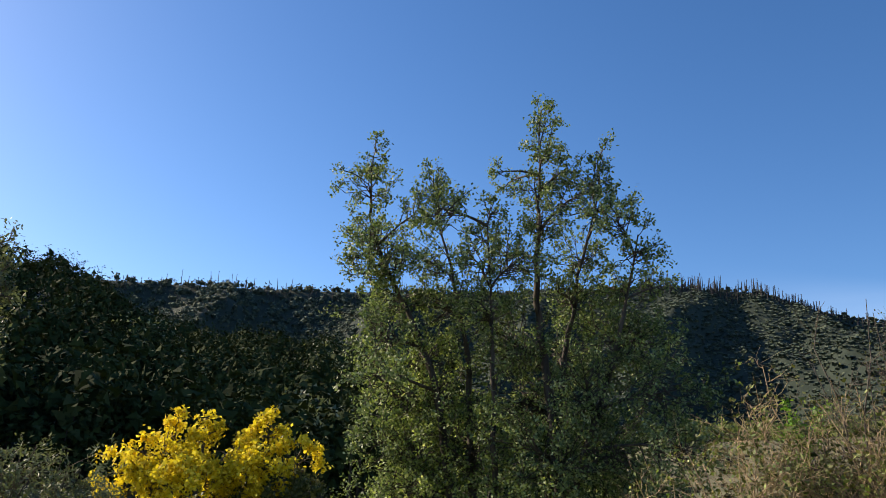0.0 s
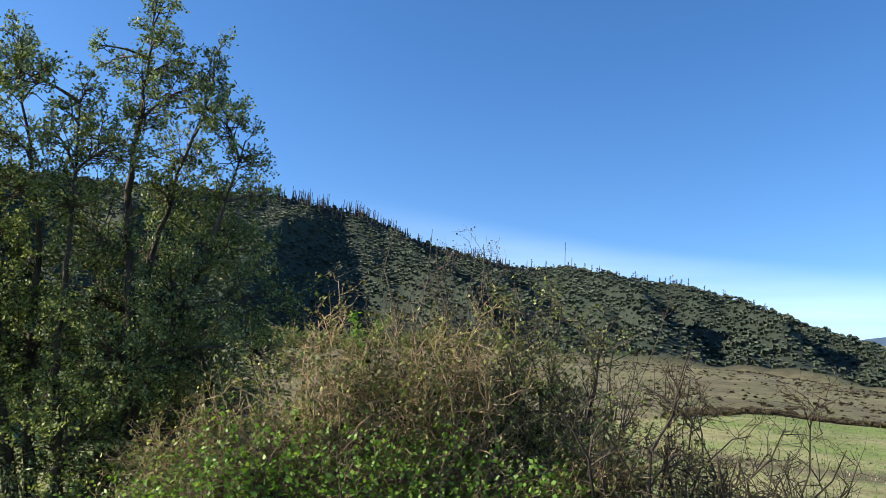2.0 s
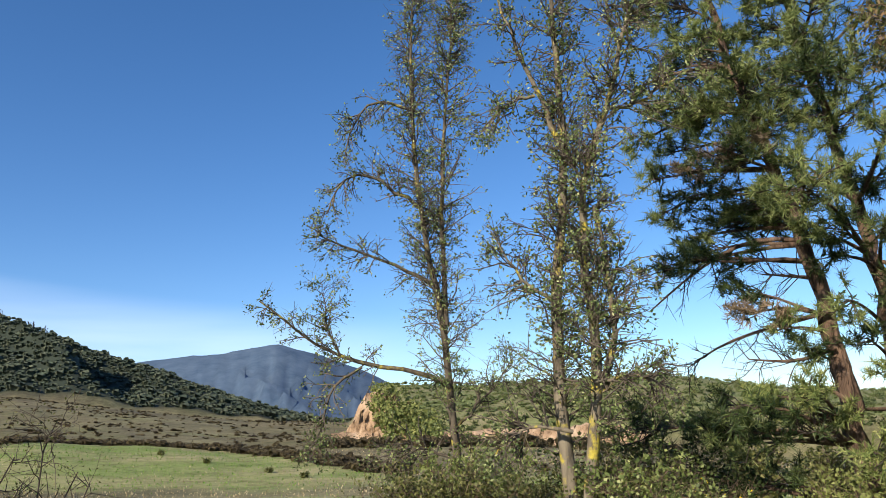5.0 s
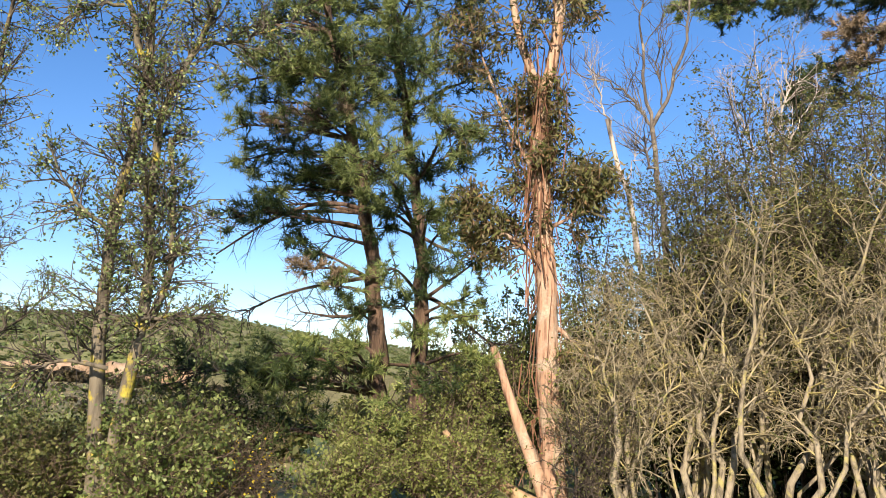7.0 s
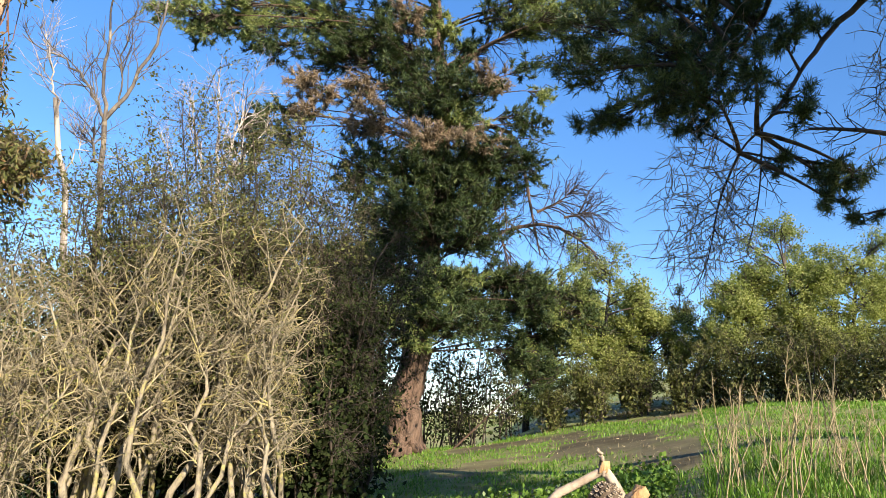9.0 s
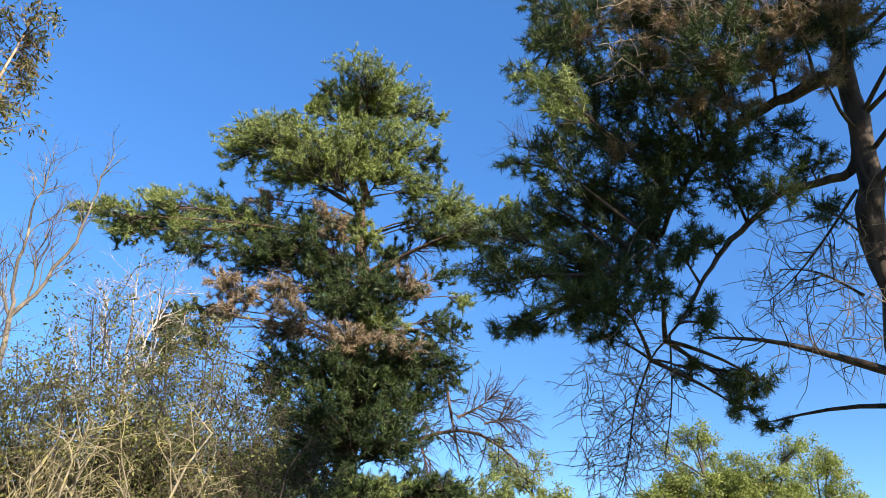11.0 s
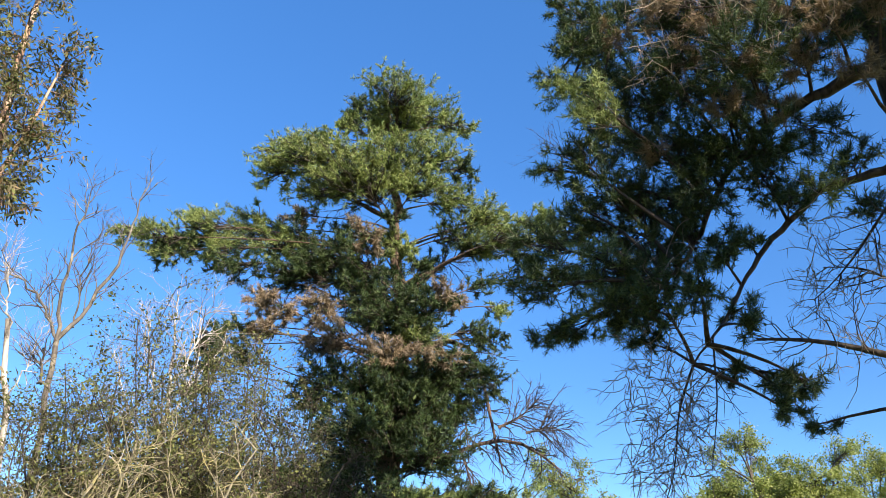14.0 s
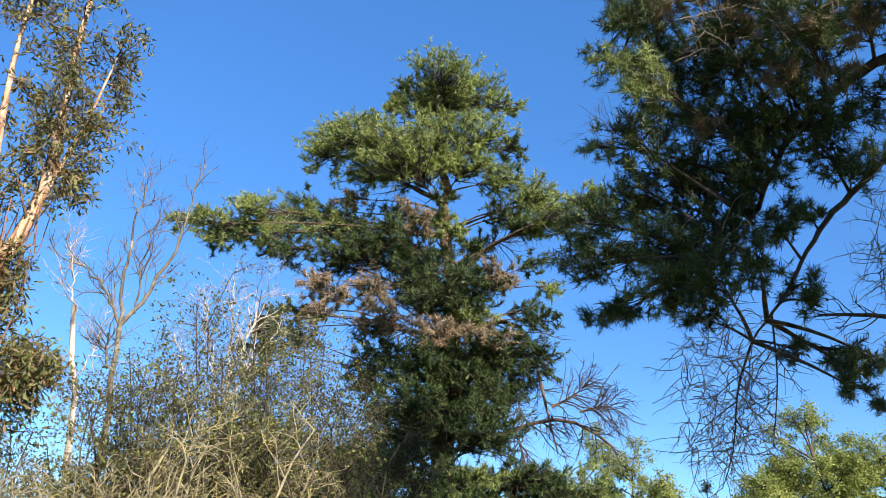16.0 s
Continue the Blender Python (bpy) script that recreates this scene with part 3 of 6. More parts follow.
def cover(az, r):
    """How dry, wooded, earthy and distant the ground is; distance brings the painted haze."""
    a = np.where(az > 200, az - 360, az)
    w = wave(a, r, 0.06, 5.0)
    edge = table(a, [(-40, 30), (20, 40), (45, 90), (52, 118), (58, 122), (64, 105), (70, 78), (76, 62), (90, 60), (100, 70), (125, 90)])
    dry = (0.82 + 0.18 * wave(a, r, 0.11, 8.0)) * smooth((r - edge + 9 * w) / 8) * (a > -40) * (a < 110)
    dry = np.maximum(dry, 0.75 * smooth((w - 0.1) * 2.5) * (a > 40) * (a < 90) * smooth((60 - r) / 30))
    dry = np.maximum(dry, 0.95 * smooth((wave(a, r, 0.4, 3.0) + 0.12) * 3.5) * (a > 130) * (r < 60) * (a < 168))
    dry = dry * (1 - 0.8 * smooth((r - 150) / 20) * (a > 73) * (a < 130))
    band = smooth((r - table(a, [(40, 50), (72, 40)]) + 6 * w) / 5) * smooth((table(a, [(40, 66), (72, 54)]) - r + 6 * w) / 5) * (a > 40) * (a < 76)
    dry = np.maximum(dry, 0.85 * band)
    dry = np.maximum(dry, smooth((8 - r) / 4))
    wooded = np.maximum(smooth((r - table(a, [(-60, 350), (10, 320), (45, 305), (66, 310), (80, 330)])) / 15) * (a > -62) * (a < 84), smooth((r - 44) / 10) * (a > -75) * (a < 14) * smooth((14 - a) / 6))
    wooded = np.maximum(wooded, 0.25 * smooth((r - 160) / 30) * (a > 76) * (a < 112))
    earth = smooth((a - 70.5) / 1.0) * smooth((89 - a) / 3) * smooth((r - 126) / 6) * smooth((152 - r) / 8) * smooth((w + 0.55) * 2)
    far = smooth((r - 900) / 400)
    return dry, wooded * (1 - earth), earth, far


az_steps = np.concatenate([np.arange(-70, 115, 0.45), np.arange(115, 290, 1.5)])
r_steps = np.concatenate([np.linspace(0.3, 30, 34), np.geomspace(31.5, 300, 44), np.linspace(306, 640, 44), np.geomspace(670, 4700, 26)])
A, R = np.meshgrid(az_steps, r_steps, indexing="ij")
Zg = ground_z(A, R)
V = np.stack([R * np.sin(np.radians(A)), R * np.cos(np.radians(A)), Zg], -1).reshape(-1, 3)
na, nr = len(az_steps), len(r_steps)
I, J = np.meshgrid(np.arange(na), np.arange(nr - 1), indexing="ij")
K = (I + 1) % na
g = Geo()
g.add(np.vstack([V, [[0, 0, 0]]]), np.stack([I * nr + J, I * nr + J + 1, K * nr + J + 1, K * nr + J], -1).reshape(-1, 4),
      np.stack([np.full(na, na * nr), np.arange(na) * nr, (np.arange(na) + 1) % na * nr], -1))
ground_ob = tagged(new("ground", g.mesh("ground", M_GROUND, True)), "green and dry valley ground rising to wooded hills", "ground", kind="structure")
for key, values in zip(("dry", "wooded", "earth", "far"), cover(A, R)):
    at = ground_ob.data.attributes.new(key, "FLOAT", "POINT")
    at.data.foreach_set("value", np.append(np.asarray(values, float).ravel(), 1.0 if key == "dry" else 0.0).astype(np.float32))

# ---------------------------------------------------------------- woods and scrub far off

na_w, nr_w = 190, 98
ii, jj = np.meshgrid(np.arange(na_w), np.arange(nr_w), indexing="ij")
n = na_w * nr_w
az = -2 + 75 * (ii.ravel() + rng.uniform(0, 1, n)) / na_w
r = np.sqrt(308 ** 2 + (630 ** 2 - 308 ** 2) * (jj.ravel() + rng.uniform(0, 1, n)) / nr_w)
keep = r > table(az, [(0, 330), (30, 316), (66, 318), (75, 330)])
g = Geo()
lumps(g, az[keep], r[keep], (2.3 + 2.0 * rng.uniform(size=n) ** 2)[keep], 1, 0, 0.25, 0.7, 0.25)
stuff("mountain_woods", g, M_CANOPY, "dense dark green woodland covering the long mountain slope", "woodland", True)

# far range behind the near slope
n = 3200
g = Geo()
clumps(g, rng.uniform(-45, 1, n), rng.uniform(400, 632, n), rng.uniform(2.5, 5, n), 14, 0.45, 0.8, 0.5, 0.65)
stuff("ridge_woods", g, M_CANOPY, "dark woodland along the far hazy ridge", "woodland", True)

# burnt trunks standing along the ridge
g = Geo()
for _ in range(460):
    a = rng.choice([rng.uniform(-30, 14), rng.uniform(14, 36), rng.uniform(14, 27)])
    d = rng.uniform(604, 622)
    h = rng.uniform(6, 13) * (1.0 if a < 24 else 0.75)
    p = polar(a, float(ground_z(a, d)) - 1, d)
    lean = rng.normal(size=3) * 0.04
    top = p + (UP + lean) * h
    g.tube([p, p * 0.5 + top * 0.5, top], [0.3, 0.26, 0.14], 4)
    for _ in range(rng.integers(2, 6)):
        s = p + (top - p) * rng.uniform(0.35, 1)
        v = unit(rng.normal(size=3)) * rng.uniform(0.4, 1.2)
        v[2] = abs(v[2]) * 0.6
        g.tube([s, s + v], [0.22, 0.08], 3)
for _ in range(70):
    a = rng.uniform(31, 52)
    d = rng.uniform(610, 635)
    h = rng.uniform(4, 8)
    p = polar(a, float(ground_z(a, d)), d)
    g.tube([p, p + UP * h], [0.3, 0.1], 4)
    for _ in range(9):
        s = p + UP * h * rng.uniform(0.3, 1)
        v = unit(rng.normal(size=3)) * 1.1
        g.tube([s, s + v], [0.4, 0.1], 3)
stuff("burnt_ridge_trees", g, M_WOOD_BURNT, "burnt bare tree trunks standing along the ridge", "woodland")

for a, h in ((37.75, 21.0), (38.25, 9.0)):
    p = polar(a, float(ground_z(a, 618)), 618)
    mast = thing("radio_mast", p, "slender grey radio mast on the mountain ridge", "mast", "masts on the ridge")
    g = Geo()
    g.tube([p - UP, p + UP * h], [0.28, 0.16], 5)
    part("pole", g, M_BARK_GREY, mast)
    for k in range(4):
        q = p + UP * h * (0.3 + 0.2 * k)
        g = Geo()
        g.tube([q - [0.5, 0, 0], q + [0.5, 0, 0]], [0.08, 0.08], 3)
        part("crossbar", g, M_BARK_GREY, mast)

# leafy trees on the shaded slope
wood_leaf, wood_trunk = Geo(), Geo()
light_leaf = Geo()
n = 1200
az = rng.uniform(-48, 12, n)
r = 46 + 150 * rng.uniform(size=n) ** 1.25
for a, d in zip(az, r):
    s = rng.uniform(1.5, 3.0)
    if float(ground_z(a, d)) < 0.5 and rng.uniform() < 0.5:
        s *= 0.6
    base = polar(a, float(ground_z(a, d)), d)
    wood_trunk.tube([base - UP * 0.5, base + UP * s * 1.6], [0.16, 0.06], 4)
    m = 150
    v = rng.normal(size=(m, 3))
    v /= np.linalg.norm(v, axis=1)[:, None]
    lob = 1 + 0.3 * np.sin(3 * v[:, 0] + a) * np.sin(4 * v[:, 1] + d)
    q = base + UP * s * 1.5 + v * (rng.uniform(0.4, 1.1, (m, 1)) ** 0.6 * lob[:, None]) * np.array([s, s, s * 1.15])
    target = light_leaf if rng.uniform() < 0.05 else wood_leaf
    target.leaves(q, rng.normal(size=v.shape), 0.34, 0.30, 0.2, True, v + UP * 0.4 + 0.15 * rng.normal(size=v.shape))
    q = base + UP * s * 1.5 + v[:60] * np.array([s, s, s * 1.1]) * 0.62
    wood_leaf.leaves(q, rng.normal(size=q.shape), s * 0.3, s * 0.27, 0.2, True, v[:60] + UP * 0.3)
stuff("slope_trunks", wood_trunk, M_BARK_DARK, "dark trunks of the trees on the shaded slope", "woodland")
# the slope's own shade is put into this near-black leaf colour
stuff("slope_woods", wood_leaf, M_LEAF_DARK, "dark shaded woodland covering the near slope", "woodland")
stuff("pale_slope_trees", light_leaf, M_LEAF_GREY, "paler grey-green trees among the slope woodland", "woodland")
# bare thin trees on its skyline
g = Geo()
for _ in range(60):
    a = rng.choice([rng.uniform(-34, -24), rng.uniform(-27.5, -25), rng.uniform(-24, -12)])
    p = polar(a, float(ground_z(a, 148)), 148)
    h = rng.uniform(3.5, 6.5) if a < -24 else rng.uniform(2.5, 4.5)
    path = bend(p, p + UP * h + rng.normal(size=3) * 0.3, 0, 0.03, 6)
    rr = np.linspace(0.09, 0.03, 6)
    g.tube(path, rr, 4)
    sprout(g, path, rr, [(10, 1.5, 0.5, 0.5, 0.15, 0.05, 0.3), (3, 0.6, 0.5, 0.3, 0.2, 0.03, 0.3)], [])
stuff("skyline_saplings", g, M_BARK_DARK, "bare thin trees along the slope's skyline", "woodland")

# rounded trees at the mountain's foot
g = Geo()
az = rng.uniform(15, 31, 46)
clumps(g, az, rng.uniform(285, 312, 46), rng.uniform(3.0, 5.5, 46), 170, 0.24, 1.0, 0.5, 0.6)
stuff("foothill_trees", g, M_LEAF_HILLSIDE, "rounded green trees at the foot of the mountain", "woodland")

# low brown scrub over the dry field
n = 4200
az = rng.uniform(14, 98, n)
r = np.sqrt(rng.uniform(60 ** 2, 300 ** 2, n))
w = wave(az, r, 0.03, 4.0)
dry = cover(az, r)[0]
keep = (dry > 0.5) & ((w > -0.15) | (rng.uniform(size=n) < 0.25)) & ~((az > 70) & (r > 124))
g = Geo()
lumps(g, az[keep], r[keep], rng.uniform(0.4, 1.1, n)[keep], 2, 8, 0.25, 0.5, 0.2)
stuff("field_scrub", g, M_SCRUB, "low brown scrub scattered over the dry field", "scrub", True)
# dark band of bushes along the edge of the green meadow
n = 420
az = rng.uniform(45, 76, n)
r = table(az, [(45, 92), (52, 121), (58, 125), (64, 108), (70, 81), (76, 65)]) + rng.uniform(-1, 10, n)
g = Geo()
lumps(g, az, r, rng.uniform(0.5, 1.3, n), 3, 14, 0.2, 0.6, 0.3)
stuff("meadow_edge_bushes", g, M_SCRUB, "dark brown bushes along the edge of the green meadow", "scrub", True)
for a, d, s in ((59.2, 96, 0.4), (62.2, 84, 0.35), (66.4, 74, 0.3), (68.8, 66, 0.3)):
    p = polar(a, float(ground_z(a, d)), d)
    b = thing("meadow_bush", p, "small dark green bush standing alone in the meadow", "bush", "bushes in the meadow")
    tips, tw = [], Geo()
    for _ in range(16):
        q = bend(p, p + np.array([*(rng.normal(size=2) * 0.5 * s), s * rng.uniform(0.6, 1.2)]), 0, 0.05, 4)
        tw.tube(q, np.linspace(0.02, 0.008, 4), 3)
        tips += [(q[i], q[i] - q[i - 1]) for i in (1, 2, 3)]
    part("branchwork", tw, M_BARK_DARK, b)
    part("foliage", foliage(tips, 9, 0.2, 0.12, 0.22 * s), M_LEAF_MID, b)
# scrub on the hill behind the cutting
n = 2600
az = rng.uniform(73, 128, n)
r = rng.uniform(155, 285, n)
g = Geo()
clumps(g, az, r, rng.uniform(0.6, 1.5, n), 22, 0.3, 0.6, 0.3, 0.75)
stuff("hill_scrub", g, M_SCRUB_GREEN, "green scrub covering the low hill", "scrub", True)

# road cutting of bare orange earth
g = Geo()
na2, nb2 = 26, 9
aa, bb = np.meshgrid(np.linspace(71.0, 76.6, na2), np.linspace(0, 1, nb2), indexing="ij")
rise = table(aa, [(71, 0.3), (72.2, 5.0), (73.2, 9.3), (74.6, 9.3), (75.6, 8.0), (76.6, 6.0)])
dd = 128 + 7 * bb + 0.8 * rng.normal(size=aa.shape)
zz = ground_z(aa, dd) - 0.6 + rise * bb + 0.35 * rng.normal(size=aa.shape) * bb
i, j = np.meshgrid(np.arange(na2 - 1), np.arange(nb2 - 1), indexing="ij")
g.add(np.stack([dd * np.sin(np.radians(aa)), dd * np.cos(np.radians(aa)), zz], -1).reshape(-1, 3),
      np.stack([i * nb2 + j, (i + 1) * nb2 + j, (i + 1) * nb2 + j + 1, i * nb2 + j + 1], -1).reshape(-1, 4))
back_r = np.stack([dd[:, -1], dd[:, -1] + 14], 1)
aa2 = np.stack([aa[:, -1]] * 2, 1)
z2 = np.stack([zz[:, -1], zz[:, -1] - 2.0], 1)
k = np.arange(na2 - 1)
g.add(np.stack([back_r * np.sin(np.radians(aa2)), back_r * np.cos(np.radians(aa2)), z2], -1).reshape(-1, 3),
      np.stack([2 * k, 2 * k + 2, 2 * k + 3, 2 * k + 1], -1))
me = Mat("cut_earth", 0.95, 0.1)
ce = me.ramp(me.noise(0.35, 6, (1, 1, 0.5), 0.75), [(0.34, (0.14, 0.09, 0.055)), (0.5, (0.33, 0.23, 0.15)), (0.66, (0.44, 0.335, 0.24))])
me.color(ce).bump(me.noise(1.2, 6), 1.0, 0.4)
tagged(new("cut_bank", g.mesh("cut_bank", me.m)), "bare orange earth bank of a road cutting", "earth bank", kind="structure")


n = 150
az = rng.uniform(73.7, 78.5, n)
up = rng.uniform(0, 1, n)
g = Geo()
clumps(g, az, 126 + 9 * up, rng.uniform(0.7, 1.5, n), 40, 0.4, 0.8)
g.v = [v + UP * np.repeat(up * table(az, [(73, 9.3), (74.6, 9.3), (75.6, 8.0), (76.6, 6.0), (78.5, 3.0)]), 120)[:, None] for v in g.v]
stuff("bank_scrub", g, M_LEAF_HILLSIDE, "green scrub growing over the end of the earth bank", "scrub")
n = 260
g = Geo()
lumps(g, rng.uniform(70.0, 95, n), rng.uniform(114, 126.5, n), rng.uniform(0.6, 1.7, n), 3, 40, 0.17, 0.8, 0.4)
stuff("cutting_bushes", g, M_SCRUB, "brown-green bushes below the earth bank", "scrub", True)
# low bank of the road, running on from the cutting
g = Geo()
aa = np.linspace(70.6, 93.0, 60)
top_z = table(aa, [(70.6, 2.6), (74, 3.3), (77.5, 2.2), (80, 2.3), (84, 2.6), (88, 2.6), (93, 2.0)]) + 0.18 * rng.normal(size=60)
rows = [(127.5, ground_z(aa, np.full(60, 127.5)) - 0.4), (128.6, top_z * 0.5), (130.0, top_z - 0.25), (131.2, top_z), (137.0, top_z - 0.1), (146.0, ground_z(aa, np.full(60, 146.0)) - 0.3)]
pts = np.stack([np.stack([(d + 0.4 * rng.normal(size=60)) * np.sin(np.radians(aa)), (d + 0.4 * rng.normal(size=60)) * np.cos(np.radians(aa)), z + 0.12 * rng.normal(size=60)], -1) for d, z in rows], 1)
i, j = np.meshgrid(np.arange(59), np.arange(len(rows) - 1), indexing="ij")
k = len(rows)
g.add(pts.reshape(-1, 3), np.stack([i * k + j, (i + 1) * k + j, (i + 1) * k + j + 1, i * k + j + 1], -1).reshape(-1, 4))
tagged(new("road_bank", g.mesh("road_bank", me.m, True)), "low bare orange earth bank along the road", "earth bank", kind="structure")
# tufts of grass in the meadow
n = 26000
az = rng.uniform(40, 128, n)
r = 17 + 95 * rng.uniform(size=n) ** 1.2
p = np.stack([r * np.sin(np.radians(az)), r * np.cos(np.radians(az)), ground_z(az, r) - 0.02], 1)
dryness = cover(az, r)[0] + 0.35 * rng.normal(size=n)
for name, pick, mat, label in (("meadow_grass", dryness < 0.35, M_GRASS, "fresh green tufts of meadow grass"), ("meadow_straw", dryness >= 0.35, M_STRAW, "pale dry tufts of meadow grass")):
    g = Geo()
    g.leaves(p[pick], UP + 0.5 * rng.normal(size=(pick.sum(), 3)), 0.13 + 0.0008 * r[pick, None], 0.03 + 0.0007 * r[pick, None], 0.3, True)
    stuff(name, g, mat, label, "grass")

# ---------------------------------------------------------------- crowned trees


def pts_high(geo):
    """True of a stem that reaches well above its foot."""
    z = np.concatenate(geo.v)[:, 2]
    return z.max() - z.min() > 1.5


def crowned_tree(name, label, base, stems, masses, bark, leaf, leaf_size, twigs_per, per=4, leaves_per=4, group="", pine=False, twig_bark=None, sag=0.05, limb_r=0.04, jitter=0.06, dead=(), stem_sides=8, thin=0.012, simple=False, share=1.0, plume=None, core=None, dead_twigs=((13, 0.9, 0.55, 0.1, 0.16, 0.012, 0.25), (3, 0.4, 0.5, 0.0, 0.2, 0.006, 0.2))):
    """stems: (points, lower radius, upper radius); masses: (center, rx, rz[, leaf material]) of the crown."""
    t = thing(name, base, label, "tree", group)
    trunks, limbs, twigs, crowns = [], [], Geo(), {}
    lines, hearty = [], Geo()
    for pts, r0, r1 in stems:
        line = resample(pts, max(12, 5 * len(pts)))
        line[1:-1] += rng.normal(size=line[1:-1].shape) * r0 * 0.15
        trunks.append(Geo())
        trunks[-1].tube(line, np.linspace(r0, r1, len(line)) * (1 + 0.5 * np.exp(-np.linspace(0, 9, len(line)))), stem_sides, 0.09)
        lines.append(line)
    for m in masses:
        center, rx, rz = m[:3]
        tips = crowns.setdefault(m[3] if len(m) > 3 else leaf, [])
        near = min(lines, key=lambda ln: np.min(np.linalg.norm(ln - (np.asarray(center) - UP * 0.4 * rz), axis=1)))
        n = max(8, int(twigs_per * rx * (rx + rz) / 2))
        crown_mass(limbs, twigs, tips, near, center, rx, rz, n, thin, sag, limb_r, per, share)
        # inner blades; in pines dark needles stand in for shade inside the clump
        if core:
            k = int(core[0] * rx * (rx + rz) / 2)
            v = rng.normal(size=(k, 3))
            v *= (rng.uniform(0.05, 0.55, (k, 1)) / np.linalg.norm(v, axis=1)[:, None]) * np.array([rx, rx, rz])
            hearty.leaves(np.asarray(center) + v, rng.normal(size=v.shape), core[1], core[1] * (0.25 if pine else 0.6), 0.2)
    if plume:
        for line in lines:
            sprout(twigs, line, np.linspace(0.05, 0.012, len(line)), plume, crowns.setdefault(leaf, []))
    for pts, r0 in dead:
        line = resample(pts, 9)
        rr = np.linspace(r0, r0 * 0.25, 9)
        limbs.append(Geo())
        limbs[-1].tube(line, rr, 6, 0.08)
        sprout(twigs, line, rr, dead_twigs, [])
    trunk = part("trunk", trunks[0], bark, t, smooth=True)
    for tr in trunks[1:]:
        part("stem" if pts_high(tr) else "root", tr, bark, t, smooth=True)
    for lb in limbs:
        part("limb", lb, bark, trunk, smooth=True)
    part("branchwork", twigs, twig_bark or bark, t, kind="stuff")
    part("inner_foliage", hearty, core[2] if core else leaf, t, kind="stuff")
    for mat, tips in crowns.items():
        geo = tufts(tips, leaves_per, *leaf_size) if pine else foliage(tips, leaves_per, *leaf_size, jitter, 0.0, simple)
        part("crown", geo, mat, t, kind="stuff")
    return t


def at_polar(d, *pairs):
    return [polar(a, z, d) for a, z in pairs]


def ground_polar(az, d):
    return polar(az, float(ground_z(az, d)), d)


# the tall many-stemmed tree before the valley
D = 14.0
base = ground_polar(5, D)
foot = base - UP * 0.2
stems = [
    ([foot + [-0.4, 0, 0], *at_polar(D, (0.7, 1.3), (-0.6, 3.1), (-2.2, 4.1), (-4.5, 5.1), (-6.3, 6.1), (-6.5, 7.2))], 0.11, 0.012),
    ([foot + [-0.2, 0.2, 0], *at_polar(D + 0.3, (2.2, 1.3), (1.5, 3.9), (0, 5.4), (-1.6, 6.7))], 0.10, 0.012),
    ([foot, *at_polar(D, (8.2, 1.4), (7.8, 2.2), (7.3, 3.4), (6.4, 4.6), (6.5, 6.2), (6.4, 8.0))], 0.14, 0.012),
    ([foot + [0.2, 0, 0], *at_polar(D + 0.4, (7.9, 2.0), (8.4, 4.0), (9.6, 5.6), (11.0, 7.0))], 0.11, 0.012),
    ([foot + [0.3, 0.3, 0], *at_polar(D - 0.3, (9.2, 1.7), (12.4, 4.2), (13.7, 5.9))], 0.10, 0.012),
    ([foot + [0.1, -0.3, 0], *at_polar(D - 0.5, (3.6, 1.8), (3.2, 4.0), (2.6, 6.0))], 0.08, 0.012),
]
left_spire = [(-6.2, 7.7, 0.19, 0.21), (-6.5, 7.2, 0.33, 0.27), (-6.6, 6.6, 0.45, 0.33), (-6.5, 6.0, 0.47, 0.33), (-6.1, 5.5, 0.51, 0.35), (-6.6, 5.1, 0.41, 0.29), (-4.1, 5.3, 0.45, 0.35)]
second_spire = [(-1.7, 7.2, 0.19, 0.23), (-1.3, 6.7, 0.37, 0.29), (-1.4, 6.2, 0.45, 0.33), (-2.9, 6.2, 0.31, 0.25), (-0.0, 6.5, 0.31, 0.25), (2.9, 6.3, 0.31, 0.27), (2.1, 5.9, 0.37, 0.29), (4.2, 5.8, 0.41, 0.31)]
main_spire = [(6.6, 8.6, 0.19, 0.19), (6.8, 8.1, 0.31, 0.27), (6.9, 7.5, 0.35, 0.31), (6.1, 7.0, 0.37, 0.31), (4.3, 7.4, 0.27, 0.27), (3.2, 7.3, 0.16, 0.14), (8.0, 7.1, 0.35, 0.29), (10.8, 7.5, 0.21, 0.19), (10.5, 7.0, 0.37, 0.29), (10.9, 6.5, 0.45, 0.35), (8.8, 6.5, 0.41, 0.35), (11.9, 6.0, 0.43, 0.35), (13.5, 5.5, 0.39, 0.33)]
shoulders = [(6.7, 6.2, 0.51, 0.43), (9.7, 5.8, 0.56, 0.43), (5.1, 5.3, 0.56, 0.47), (1.7, 5.4, 0.53, 0.43), (-1.2, 5.6, 0.54, 0.43), (-3.9, 5.9, 0.41, 0.35), (-3.6, 4.8, 0.60, 0.49), (12.5, 5.1, 0.53, 0.43), (8.8, 5.0, 0.62, 0.49), (15.0, 5.1, 0.35, 0.29), (-0.7, 4.7, 0.62, 0.49), (2.7, 4.5, 0.62, 0.49)]
body = [(-5.2, 3.9, .7), (-2, 3.9, .8), (4.5, 4.1, .85), (8, 4.1, .9), (12, 4.1, .85), (14.6, 4.1, .65), (-5.2, 3.1, .6), (-3, 3.0, .8), (0, 3.3, .85), (5.5, 3.1, .9), (10, 3.2, .9), (15.5, 3.1, .75), (-4.3, 2.2, .65), (-2, 2.0, .8), (2, 2.2, .9), (7, 2.1, .9), (12, 2.3, .95), (16.6, 2.2, .7)]
